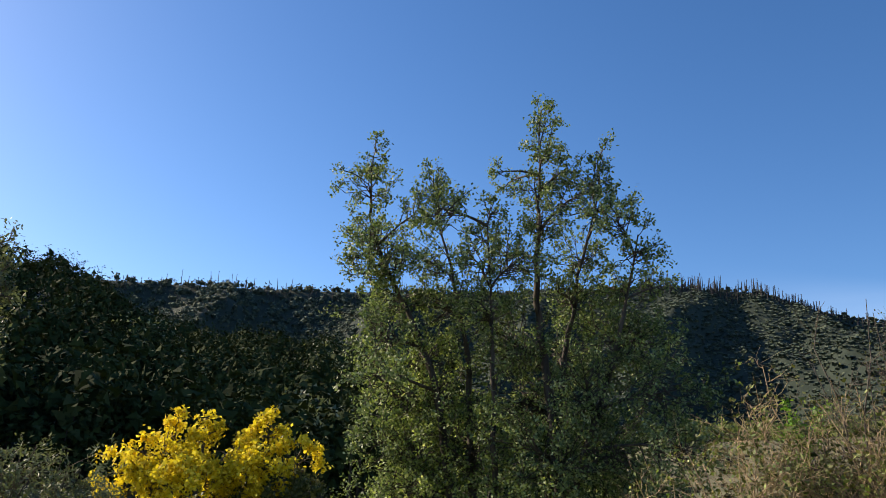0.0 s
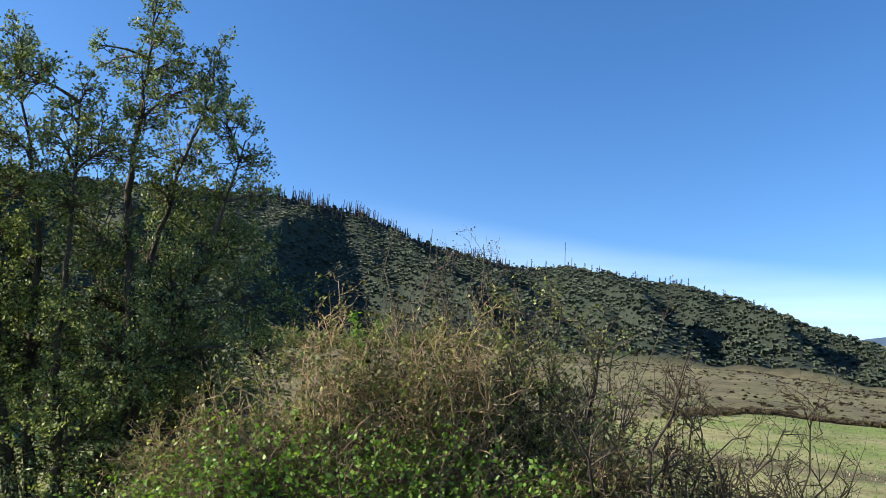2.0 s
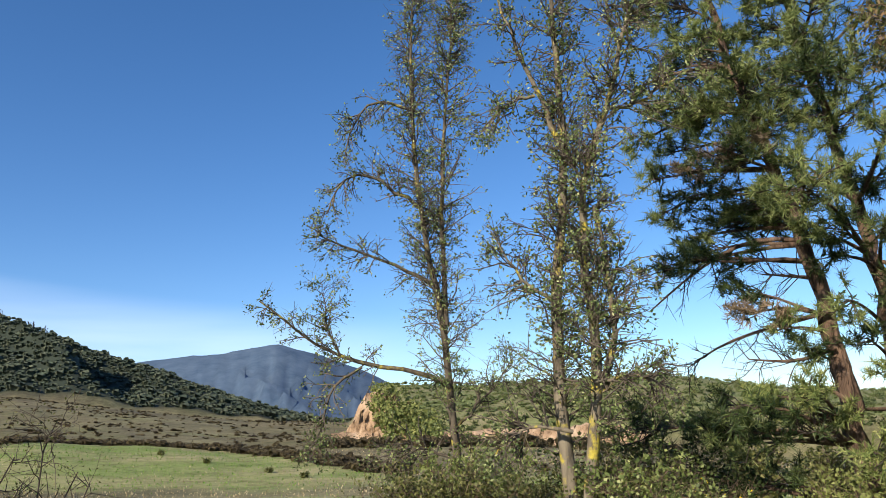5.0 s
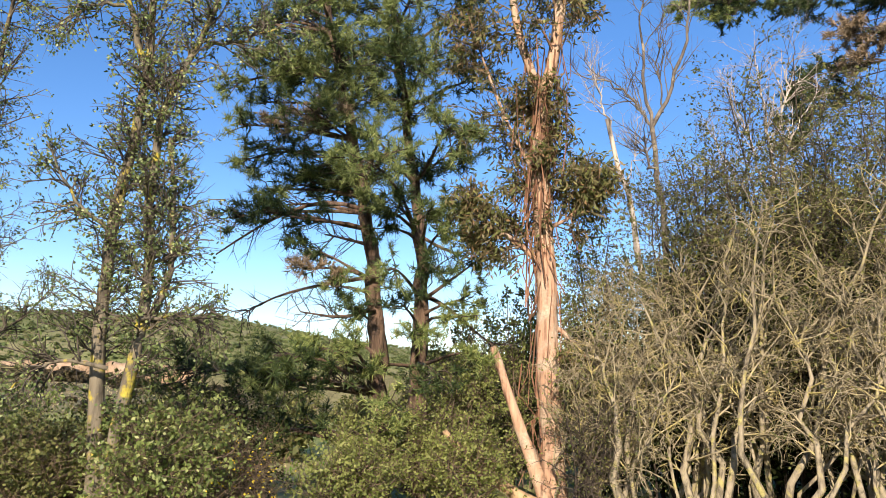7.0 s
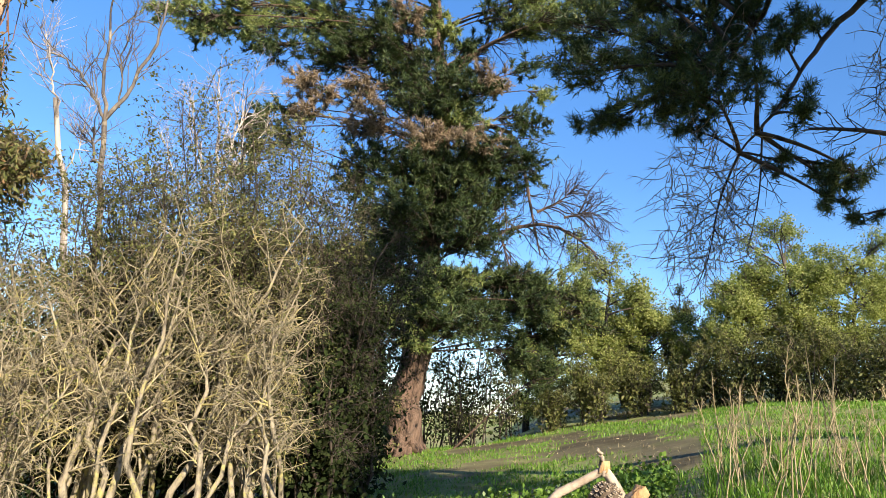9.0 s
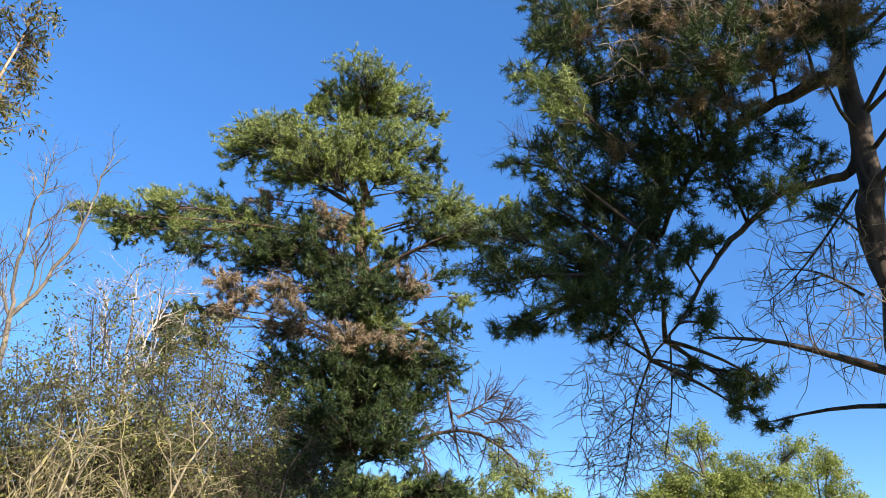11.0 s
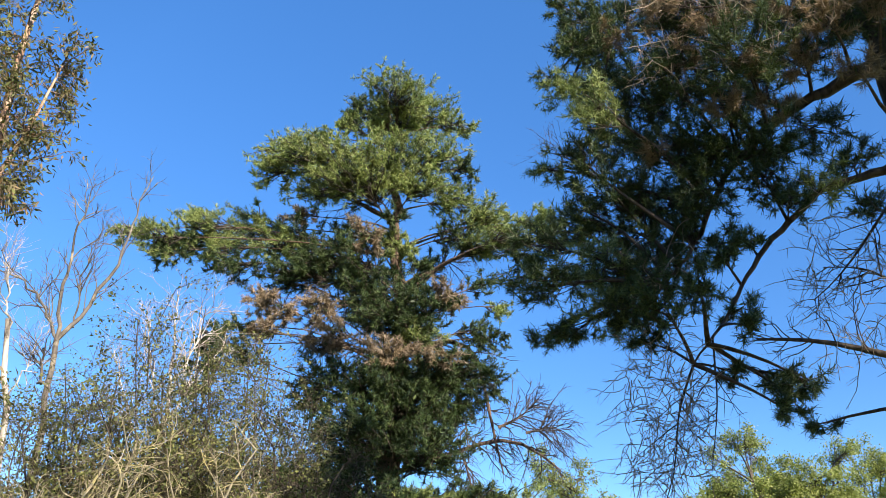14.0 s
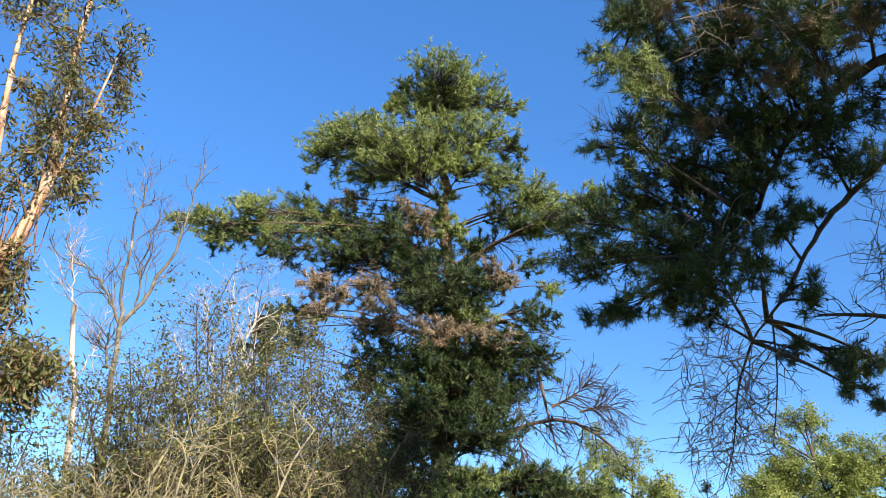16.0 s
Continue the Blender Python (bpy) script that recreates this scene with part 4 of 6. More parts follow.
skirt = [(-3.6, 1, .7), (0, .8, .85), (5, .8, .9), (9, .9, .9), (13, 1.1, .9), (-2, 1.5, .75), (3.5, 1.5, .8), (15, 1.4, .7), (-1, -.1, .7), (3, -.1, .8), (8, -.1, .8), (12, .1, .8), (16.6, .6, .7)]
masses = [(polar(a, z, D + rng.normal() * 0.35), s * 1.25, q * 1.35) for a, z, s, q in left_spire + second_spire + main_spire]
masses += [(polar(a, z, D + rng.normal() * 0.6), s * 1.1, q * 1.1) for a, z, s, q in shoulders]
# lower left clumps lighter yellow-green: sunlight put into the leaf colour
masses += [(polar(a, z, D + 0.3 + rng.normal() * 0.7), s * (1.15 if z < 2.6 else 1.0), s, M_LEAF_YELLOWGREEN if a < 6 and z < 4.0 and k % 3 else M_LEAF_OLIVE) for k, (a, z, s) in enumerate(body + skirt)]
crowned_tree("maiten_tree", "tall many-stemmed tree with small glossy olive-green leaves", base, stems, masses, M_BARK_DARK, M_LEAF_OLIVE, (0.06, 0.04), 200, 2, 4, jitter=0.04, limb_r=0.035, thin=0.008, share=0.6,
             plume=[(16, 0.7, 0.55, 0.35, 0.16, 0.012, 0.3), (5, 0.3, 0.5, 0.25, 0.2, 0.007, 0.1)])

# golden blossoming mimosa
D = 18.0
base = ground_polar(-14.5, D)
stems = [([base - UP * 0.2, base + UP * 0.8, polar(a, z, D)], 0.09, 0.02) for a, z in ((-19, 1.8), (-16.5, 2.2), (-12, 2.2), (-9.5, 1.7))]
masses = [(polar(a, z, D + o), s, s * 0.8, M_FLOWER) for a, z, s, o in (
    (-20.2, 1.9, .55, -.4), (-18.2, 2.3, .55, 0), (-16.4, 2.35, .5, .2), (-14.4, 2.05, .55, .3), (-12.1, 2.45, .5, .1), (-10, 2.0, .55, 0), (-20.3, 1.1, .7, -.3), (-18, 1.4, .8, -.7), (-15.5, 1.4, .85, -.6), (-13, 1.5, .75, -.4))]
masses += [(polar(a, z, D + o), s, s * 0.9, M_LEAF_MID) for a, z, s, o in ((-9.2, 1.2, .6, 0), (-11.2, 1.0, .8, -.3), (-14, .6, .9, -.2), (-18, .4, .9, 0), (-10, .2, .7, 0), (-20, .2, .7, .2))]
crowned_tree("mimosa_tree", "rounded mimosa bush covered in golden yellow blossom", base, stems, masses, M_BARK_GREY, M_FLOWER, (0.085, 0.075), 110, 3, 6, jitter=0.06, limb_r=0.03)

# grey shrub and tree at the edge of the slope
D = 12.5
base = ground_polar(-31.5, D)
stems = [([base - UP * 0.2, *at_polar(D, (-31.6, 1.5), (-31.2, 3.2), (-30.6, 4.5))], 0.09, 0.015)]
masses = [(polar(a, z, D + o), s, s) for a, z, s, o in ((-30.3, 4.1, .35, 0), (-29.4, 3.8, .25, 0), (-30.8, 3.4, .4, .1), (-30.6, 2.8, .3, 0), (-32, 4.2, .6, 0), (-32, 3, .7, 0))]
crowned_tree("young_tree", "young tree with grey-green leaves on the shaded slope", base, stems, masses, M_BARK_GREY, M_LEAF_GREY, (0.07, 0.035), 120, 4, 3, limb_r=0.02)


# ---------------------------------------------------------------- shrubs


def shrub(name, label, az, d, height, spread, stems, specs, bark, leaf=None, leaf_size=(0.04, 0.022), leaves_per=2, share=1.0, group="", stem_r=0.018, lean=(0, 0), twig_bark=None, leaf2=None, droop=0.0, base_jit=0.18, taper=0.006, core=None, crook=0.0):
    base = ground_polar(az, d)
    t = thing(name, base, label, "shrub", group)
    twig_geo, tips, hearty = Geo(), [], Geo()
    for k in range(stems):
        a = rng.uniform(0, 2 * np.pi)
        out = np.array([np.cos(a), np.sin(a), 0]) * spread * rng.uniform(0.2, 1.0)
        s = base + rng.normal(size=3) * np.array([base_jit, base_jit, 0]) * min(2.0, spread) - UP * 0.1
        top = base + out + UP * height * rng.uniform(0.62, 1.05) + np.array([lean[0], lean[1], 0])
        mid = s * 0.5 + top * 0.5 + UP * height * 0.1 - out * 0.12
        line = resample([s, mid, top], 9)
        line[1:] += np.cumsum(rng.normal(size=line[1:].shape), 0) * (crook or (0.022 if height < 3.2 else 0.04)) * height / 3
        rr = np.linspace(stem_r * rng.uniform(0.55, 1.55), min(stem_r * 0.4, taper), 9)
        stem_geo = Geo()
        stem_geo.tube(line, rr, 5, 0.06)
        part("stem", stem_geo, bark, t)
        # inner leaves; the dark ones stand in for shade between the stems
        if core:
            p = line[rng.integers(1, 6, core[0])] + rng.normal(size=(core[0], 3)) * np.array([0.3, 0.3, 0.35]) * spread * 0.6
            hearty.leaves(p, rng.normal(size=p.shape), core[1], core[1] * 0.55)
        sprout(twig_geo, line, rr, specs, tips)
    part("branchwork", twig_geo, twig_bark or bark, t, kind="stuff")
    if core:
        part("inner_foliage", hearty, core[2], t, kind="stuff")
    if leaf and tips:
        pick = [tp for tp in tips if rng.uniform() < share]
        if leaf2:
            high = [tp for tp in pick if rng.uniform() < 0.35]
            part("foliage", foliage(high, leaves_per, *leaf_size, 0.03), leaf2, t, kind="stuff")
        part("foliage", foliage(pick, leaves_per, *leaf_size, 0.03, droop), leaf, t, kind="stuff")
    return t


TANGLE = [(17, 0.8, 0.7, 0.25, 0.28, 0.013, 0.1), (6, 0.42, 0.6, 0.15, 0.32, 0.009, 0.1)]
THORN = [(11, 0.8, 0.6, 0.15, 0.3, 0.016, 0.15), (6, 0.36, 0.65, 0.1, 0.34, 0.010, 0.1)]
COARSE = [(7, 0.9, 0.6, 0.15, 0.2, 0.015, 0.1), (5, 0.45, 0.65, 0.1, 0.25, 0.007, 0.1)]
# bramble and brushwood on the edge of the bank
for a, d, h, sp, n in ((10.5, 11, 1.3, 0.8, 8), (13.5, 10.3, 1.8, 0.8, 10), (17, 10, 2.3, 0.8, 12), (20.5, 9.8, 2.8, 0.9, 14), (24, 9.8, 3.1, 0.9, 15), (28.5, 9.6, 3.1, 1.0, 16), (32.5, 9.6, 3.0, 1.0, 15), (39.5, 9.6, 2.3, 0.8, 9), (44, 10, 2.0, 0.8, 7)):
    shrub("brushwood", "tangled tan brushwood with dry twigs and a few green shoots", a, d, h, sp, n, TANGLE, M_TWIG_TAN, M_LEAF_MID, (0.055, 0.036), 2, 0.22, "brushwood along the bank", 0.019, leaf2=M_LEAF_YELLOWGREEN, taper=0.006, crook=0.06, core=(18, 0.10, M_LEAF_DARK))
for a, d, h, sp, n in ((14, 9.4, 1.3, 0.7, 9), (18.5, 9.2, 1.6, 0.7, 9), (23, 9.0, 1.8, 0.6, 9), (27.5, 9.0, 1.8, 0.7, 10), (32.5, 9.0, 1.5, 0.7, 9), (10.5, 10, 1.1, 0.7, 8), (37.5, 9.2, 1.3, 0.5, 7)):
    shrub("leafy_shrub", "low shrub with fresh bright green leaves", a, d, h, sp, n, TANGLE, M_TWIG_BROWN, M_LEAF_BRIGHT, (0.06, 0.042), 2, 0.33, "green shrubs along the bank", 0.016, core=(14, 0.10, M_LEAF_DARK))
shrub("leafy_sapling", "slim sapling with fresh light green leaves", 24.0, 10.4, 3.4, 0.25, 6, [(10, 0.35, 0.45, 0.4, 0.15, 0.006, 0.35), (4, 0.15, 0.5, 0.2, 0.2, 0.003, 0.2)], M_TWIG_BROWN, M_LEAF_BRIGHT, (0.06, 0.036), 3, 0.9)
for a, h, n in ((27.6, 4.3, 6), (31.8, 3.9, 6), (25.4, 3.6, 5), (34.2, 3.7, 5), (29.5, 3.8, 5), (22, 3.3, 4), (41, 3.2, 5)):
    shrub("bare_shrub", "tall bare shrub with thin grey twigs", a, 10.2, h, 0.6, n, THORN, M_TWIG_GREY, M_LEAF_MID, (0.035, 0.022), 1, 0.25, "bare shrubs along the bank", 0.022, taper=0.004, crook=0.06)
shrub("lichened_shrub", "upright hawthorn-like shrub crusted with yellow lichen", 36.6, 10.0, 3.5, 0.75, 10, [(22, 0.75, 0.6, 0.3, 0.22, 0.012, 0.35), (8, 0.3, 0.6, 0.1, 0.28, 0.008, 0.1)], M_BARK_DARK, M_LEAF_YELLOWGREEN, (0.05, 0.032), 2, 0.35, "", 0.036, twig_bark=M_TWIG_THICKET, taper=0.007, crook=0.06)
shrub("lichened_shrub", "low shrub with a yellow lichened crown", 31.0, 9.8, 2.6, 0.45, 8, TANGLE, M_TWIG_LICHEN, M_LEAF_YELLOWGREEN, (0.04, 0.022), 2, 0.4, "", 0.014)
for a, d, h, sp, n in ((46.5, 9.8, 2.8, 1.2, 7), (49.5, 9.8, 2.3, 1.2, 7), (43, 9.4, 2.3, 1.1, 7), (52.5, 9.6, 1.7, 1.0, 6), (47.5, 9.0, 1.7, 1.2, 7)):
    shrub("thorn_shrub", "dark thorny shrub with crooked bare branches", a, d, h, sp, n, THORN, M_BARK_DARK, M_LEAF_MID, (0.03, 0.018), 2, 0.35, "thorn shrubs along the bank", 0.026, taper=0.006, crook=0.09)
for a, h in ((-28, 2.2), (-25.5, 2.0), (-23.5, 1.6)):
    shrub("grey_shrub", "soft grey shrub on the shaded slope", a, 14.5, h + 0.4, 0.7, 8, COARSE, M_TWIG_BROWN, M_LEAF_GREY, (0.09, 0.03), 4, 0.9, "grey shrubs")


# ---------------------------------------------------------------- lichened trees


def lichened_tree(label, base, stems, limbs, bark, leaf, share, specs, hang=(), leaf_n=3, leaf_size=(0.055, 0.03)):
    t = thing("lichened_tree", base, label, "tree", "lichened trees")
    twigs, tips, shoots = Geo(), [], []
    for pts, r0, r1 in stems:
        line = resample(pts, 18)
        line[1:-1] += rng.normal(size=line[1:-1].shape) * 0.015
        rr = np.linspace(r0, r1, 18)
        trunk = Geo()
        trunk.tube(line, rr, 8, 0.06)
        part("trunk", trunk, bark, t, smooth=True)
        share_n = np.linalg.norm(np.diff(line, axis=0), axis=1).sum() / 10.5
        sprout(twigs, line[4:], rr[4:], [(specs[0][0] * share_n, *specs[0][1:]), *specs[1:]], tips)
        close = []
        sprout(twigs, line[2:], rr[2:], [(70 * share_n, 0.42, 0.75, 0.2, 0.22, 0.010, 0.0), (5, 0.2, 0.6, -0.1, 0.25, 0.006, 0.2)], close)
        shoots += close
    for pts, r0 in limbs:
        line = resample(pts, 10)
        line[1:-1] += rng.normal(size=line[1:-1].shape) * 0.02
        rr = np.linspace(r0, r0 * 0.3, 10)
        limb_geo = Geo()
        limb_geo.tube(line, rr, 6, 0.08)
        part("limb", limb_geo, bark, t, smooth=True)
        sprout(twigs, line, rr, [(26, 0.7, 0.55, -0.15, 0.24, 0.013, 0.15), (7, 0.32, 0.5, -0.2, 0.26, 0.009, 0.15)], tips)
    part("branchwork", twigs, M_TWIG_GREY, t, kind="stuff")
    part("foliage", foliage([tp for tp in tips[::2] if rng.uniform() < share] + shoots[::2], leaf_n, *leaf_size, 0.03), leaf, t, kind="stuff")
    return t


D = 14.0
base = ground_polar(80, D)
SPARSE = [(160, 0.8, 0.6, 0.1, 0.24, 0.014, 0.0), (9, 0.4, 0.5, -0.2, 0.28, 0.008, 0.1)]
lichened_tree("slender tree with lichened trunk and sparse small leaves", base,
              [([base - UP * 0.2, *at_polar(D, (79.8, 0.6), (79.4, 1.7), (79.1, 3.3), (78.2, 4.6), (77.3, 5.7), (77.1, 7.1), (77.0, 8.9), (77.6, 10.2), (77.8, 11.2))], 0.09, 0.013),
               (at_polar(D, (79.1, 3.5), (79.0, 5.4), (79.7, 7.7), (80.5, 9.5), (80.8, 10.5)), 0.05, 0.012)],
              [(at_polar(D, (79.1, 2.5), (75.4, 2.8), (73.0, 2.8), (69.8, 3.2), (67.4, 3.7), (65.8, 4.0)), 0.05),
               (at_polar(D - 0.3, (73.0, 2.8), (71.5, 2.6), (70.6, 2.3), (69.8, 1.5)), 0.025),
               (at_polar(D, (71.5, 3.0), (70.5, 3.6), (70.2, 4.3)), 0.02),
               (at_polar(D + 0.3, (78.2, 4.3), (75.5, 4.7), (72.3, 5.0), (69.8, 5.3)), 0.04),
               (at_polar(D, (77.3, 5.7), (73.6, 6.4), (71.5, 6.3), (70.6, 5.6)), 0.035),
               (at_polar(D, (77.3, 7.6), (74.1, 7.9), (72.3, 7.3), (71.8, 6.6)), 0.03),
               (at_polar(D, (79.4, 1.7), (82, 2.3), (83.8, 2.9)), 0.03),
               (at_polar(D - 0.4, (79.5, 1.2), (76.5, 1.5), (74.0, 1.2)), 0.03)],
              M_BARK_LICHEN, M_LEAF_OLIVE, 0.5, SPARSE, leaf_n=3, leaf_size=(0.052, 0.034))
D = 11.0
base = ground_polar(87.5, D)
lichened_tree("forked tree thickly crusted with yellow lichen", base,
              [([base - UP * 0.2, *at_polar(D, (87.1, 0.8), (86.8, 2.1), (87.1, 3.4), (87.7, 4.5), (88.6, 5.4), (88.4, 6.4), (88.3, 8.2), (88.2, 9.2))], 0.12, 0.02),
               ([base - UP * 0.2 + [0.1, -0.15, 0], *at_polar(D - 0.2, (88.0, 0.7), (88.5, 1.5), (90.1, 2.1), (89.4, 2.9), (89.0, 3.8), (89.3, 5.1), (91.0, 5.7), (92.5, 6.3), (93.1, 7.2), (95.3, 7.9), (96.5, 8.6))], 0.10, 0.02),
               (at_polar(D - 0.2, (90.0, 2.1), (91.0, 2.9), (90.7, 3.9), (90.2, 4.6)), 0.045, 0.02)],
              [(at_polar(D, (88.8, 5.3), (87.0, 6.3), (85.6, 7.1), (84.1, 8.1)), 0.055),
               (at_polar(D, (86.5, 6.4), (84.0, 6.3), (82.4, 5.9)), 0.025),
               (at_polar(D, (92.0, 6.0), (95, 6.2), (98, 6.5)), 0.03),
               (at_polar(D, (87.1, 3.3), (84.5, 3.7), (82.6, 4.4)), 0.03),
               (at_polar(D, (93.1, 7.0), (92.3, 7.8), (91.8, 8.6)), 0.03),
               (at_polar(D - 0.3, (89.0, 2.2), (92, 2.3), (95, 2.0)), 0.03),
               (at_polar(D - 0.3, (87.5, 1.6), (84.5, 1.7), (82, 1.3)), 0.03)],
              M_BARK_GOLD, M_LEAF_OLIVE, 0.55, SPARSE, leaf_n=3, leaf_size=(0.052, 0.034))
for a, d, h, sp, n, lf in ((76.5, 12.5, 1.8, 0.9, 10, M_LEAF_MID), (83, 12, 1.3, 1.0, 12, M_LEAF_MID), (91, 10.5, 1.5, 0.9, 12, M_LEAF_YELLOWGREEN), (95, 12.5, 1.6, 1.1, 12, M_LEAF_DARK), (80, 13, 1.9, 0.8, 10, M_LEAF_YELLOWGREEN), (87, 13, 1.5, 1.1, 12, M_LEAF_DARK), (78, 12, 1.6, 0.8, 12, M_LEAF_MID), (81.8, 12.4, 1.8, 0.9, 13, M_LEAF_YELLOWGREEN), (85, 11.6, 1.6, 0.9, 13, M_LEAF_MID), (89.6, 11.8, 1.9, 0.9, 13, M_LEAF_MID), (93, 11.6, 1.7, 0.9, 12, M_LEAF_YELLOWGREEN)):
    shrub("undergrowth", "leafy undergrowth shrub below the lichened trees", a, d, h, sp, n, TANGLE, M_TWIG_BROWN, lf, (0.062, 0.038), 2, 0.7, "undergrowth", 0.019)
for a, d, h, sp, n, lf in ((111.5, 13, 1.2, 0.6, 6, M_LEAF_SUNNY), (103, 12.2, 0.8, 0.7, 7, M_LEAF_SUNNY), (93, 14.5, 1.5, 1.1, 10, M_LEAF_DARK), (112.6, 16.5, 3.4, 0.7, 5, M_LEAF_SUNNY), (110.4, 16, 3.2, 0.8, 6, M_LEAF_SUNNY), (115.2, 16.5, 3.6, 0.7, 5, M_LEAF_SUNNY), (108.6, 14.2, 1.8, 0.7, 8, M_LEAF_SUNNY), (105, 13.6, 1.3, 0.7, 8, M_LEAF_SUNNY), (120.5, 15.5, 4.4, 0.9, 6, M_LEAF_SUNNY)):
    shrub("undergrowth", "leafy undergrowth shrub below the pines", a, d, h, sp, n, TANGLE, M_TWIG_BROWN, lf, (0.062, 0.038), 2, 0.7, "undergrowth", 0.019)
for a, d, h, sp in ((114.3, 20, 4.4, 1.2), (110.8, 21, 4.2, 1.2), (117.5, 21, 4.6, 1.2), (121.3, 20, 4.6, 1.2), (99, 26, 2.0, 1.6), (104, 28, 2.2, 1.8), (109, 27, 2.4, 1.7), (113, 25, 2.6, 1.6), (117, 28, 4.2, 2.0), (121, 26, 4.0, 1.8), (125, 28, 4.0, 2.0), (130, 26, 3.6, 1.8), (135, 28, 3.4, 1.8)):
    shrub("field_shrub", "grey-green shrub standing in the field beyond the pines", a, d, h, sp, 10, COARSE, M_TWIG_BROWN, M_LEAF_MID, (0.10, 0.07), 3, 0.9, "shrubs in the field", 0.03, core=(30, 0.35, M_LEAF_MID))
shrub("flowering_shrub", "shrub with scattered yellow flowers", 96, 11, 1.2, 0.6, 10, TANGLE, M_TWIG_BROWN, M_FLOWER, (0.035, 0.03), 1, 0.10, "", 0.01)

# ---------------------------------------------------------------- pines
NEEDLE = (0.17, 0.017)


def pine(label, base, stems, masses, dead=(), bark=None, twigs_per=140, size=NEEDLE, tuft=12, thin=0.010, per=1, share=0.4, core=(70, 0.16, M_NEEDLE), dead_twigs=((16, 0.9, 0.55, 0.1, 0.18, 0.012, 0.2), (4, 0.4, 0.5, 0.0, 0.2, 0.007, 0.2))):
    return crowned_tree("pine_tree", label, base, stems, masses, bark or M_BARK_PINE, M_NEEDLE, size, twigs_per, per, tuft, "pines", True, M_BARK_DARK, 0.08, 0.045, dead=dead, stem_sides=14, thin=thin, share=share, core=core, dead_twigs=dead_twigs)


D = 15.0
b1, b2 = ground_polar(105.5, D), ground_polar(108, D + 1)
west_top = [(99.4, 9.1, 0.42, 0.42), (97.5, 8.8, 0.42, 0.26), (101.1, 8.8, 0.63, 0.42), (103.5, 9.0, 0.63, 0.42), (105.9, 8.6, 0.63, 0.52), (95.7, 8.4, 0.42, 0.31), (98.4, 8.1, 0.63, 0.42), (101.0, 7.8, 0.63, 0.52), (103.7, 7.9, 0.63, 0.42), (106.2, 7.8, 0.63, 0.52), (93.9, 8.1, 0.21, 0.21), (96.2, 7.6, 0.63, 0.42), (98.8, 7.3, 0.63, 0.42), (101.4, 7.0, 0.52, 0.42), (94.0, 7.0, 0.42, 0.31), (96.3, 6.7, 0.52, 0.31)]
west_mid = [(94.5, 6.2, 0.42, 0.26), (97.4, 5.8, 0.63, 0.26), (100.8, 5.6, 0.63, 0.31), (102.8, 5.3, 0.73, 0.31), (99.5, 5.2, 0.63, 0.26), (96.7, 5.0, 0.42, 0.21), (101.6, 5.0, 0.52, 0.31), (104.3, 4.8, 0.42, 0.26), (95.0, 5.5, 0.42, 0.26), (95.8, 4.5, 0.42, 0.23), (97.7, 4.7, 0.42, 0.21), (105.1, 7.0, 0.52, 0.42), (104.0, 6.2, 0.52, 0.31)]
west_low = [(98.0, 1.9, 0.73, 0.42), (100.5, 2.1, 0.63, 0.36), (102.9, 2.1, 0.63, 0.42), (96.3, 1.4, 0.73, 0.52), (99.1, 1.3, 0.73, 0.52), (101.6, 1.5, 0.63, 0.42), (94.3, 0.9, 0.73, 0.52), (97.5, 0.7, 0.73, 0.42), (100.5, 0.7, 0.63, 0.42), (93.9, 1.6, 0.52, 0.42)]
west_brown = [(98.9, 6.4, 0.52, 0.26), (101.5, 6.5, 0.63, 0.26), (99.8, 3.5, 0.42, 0.21), (101.6, 3.6, 0.31, 0.26), (96.9, 6.3, 0.42, 0.21), (103.8, 5.8, 0.42, 0.21)]
east_top = [(97.9, 7.5, 0.73, 0.52), (101.6, 7.9, 0.73, 0.52), (105.6, 8.1, 0.63, 0.52), (109.0, 8.0, 0.52, 0.52), (103.0, 7.1, 0.73, 0.52), (99.7, 6.6, 0.63, 0.42), (107.1, 6.9, 0.63, 0.52), (110.1, 6.4, 0.52, 0.42), (104.2, 5.7, 0.73, 0.42), (108.7, 5.7, 0.73, 0.42), (111.0, 6.0, 0.42, 0.42), (101.6, 5.4, 0.52, 0.42), (106.4, 4.9, 0.63, 0.31), (110.9, 4.9, 0.52, 0.31), (109.8, 4.4, 0.52, 0.42), (112.3, 3.8, 0.42, 0.42)]
east_low = [(99.6, 1.9, 0.73, 0.47), (104.1, 1.7, 0.63, 0.47), (107.8, 2.4, 0.63, 0.36), (110.9, 2.7, 0.63, 0.36), (109.6, 1.6, 0.63, 0.47), (112.7, 2.0, 0.52, 0.36), (106.6, 1.0, 0.73, 0.52), (102.5, 0.9, 0.63, 0.52), (109.8, 0.7, 0.63, 0.52), (104.6, 0.1, 0.73, 0.52), (108.4, -0.0, 0.63, 0.52), (98.5, -0.1, 0.63, 0.52), (112.0, 1.1, 0.42, 0.42)]
east_low2 = [(91.6, 1.6, 0.63, 0.42), (93.6, 1.4, 0.63, 0.47), (97.3, 1.5, 0.63, 0.47), (96.5, 0.7, 0.52, 0.42), (93.2, 0.7, 0.63, 0.47), (91.5, 0.9, 0.52, 0.47)]


def boughs(rows, d, deep, sunny=0.0, mat=None, wide=1.1, high=1.15, fresh=M_NEEDLE_SUNLIT):
    """Clumps of a pine's crown; a share take fresh, the needles coloured as sunlit."""
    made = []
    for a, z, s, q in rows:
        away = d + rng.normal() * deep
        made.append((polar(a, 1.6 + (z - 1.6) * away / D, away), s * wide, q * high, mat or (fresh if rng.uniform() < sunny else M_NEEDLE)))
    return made


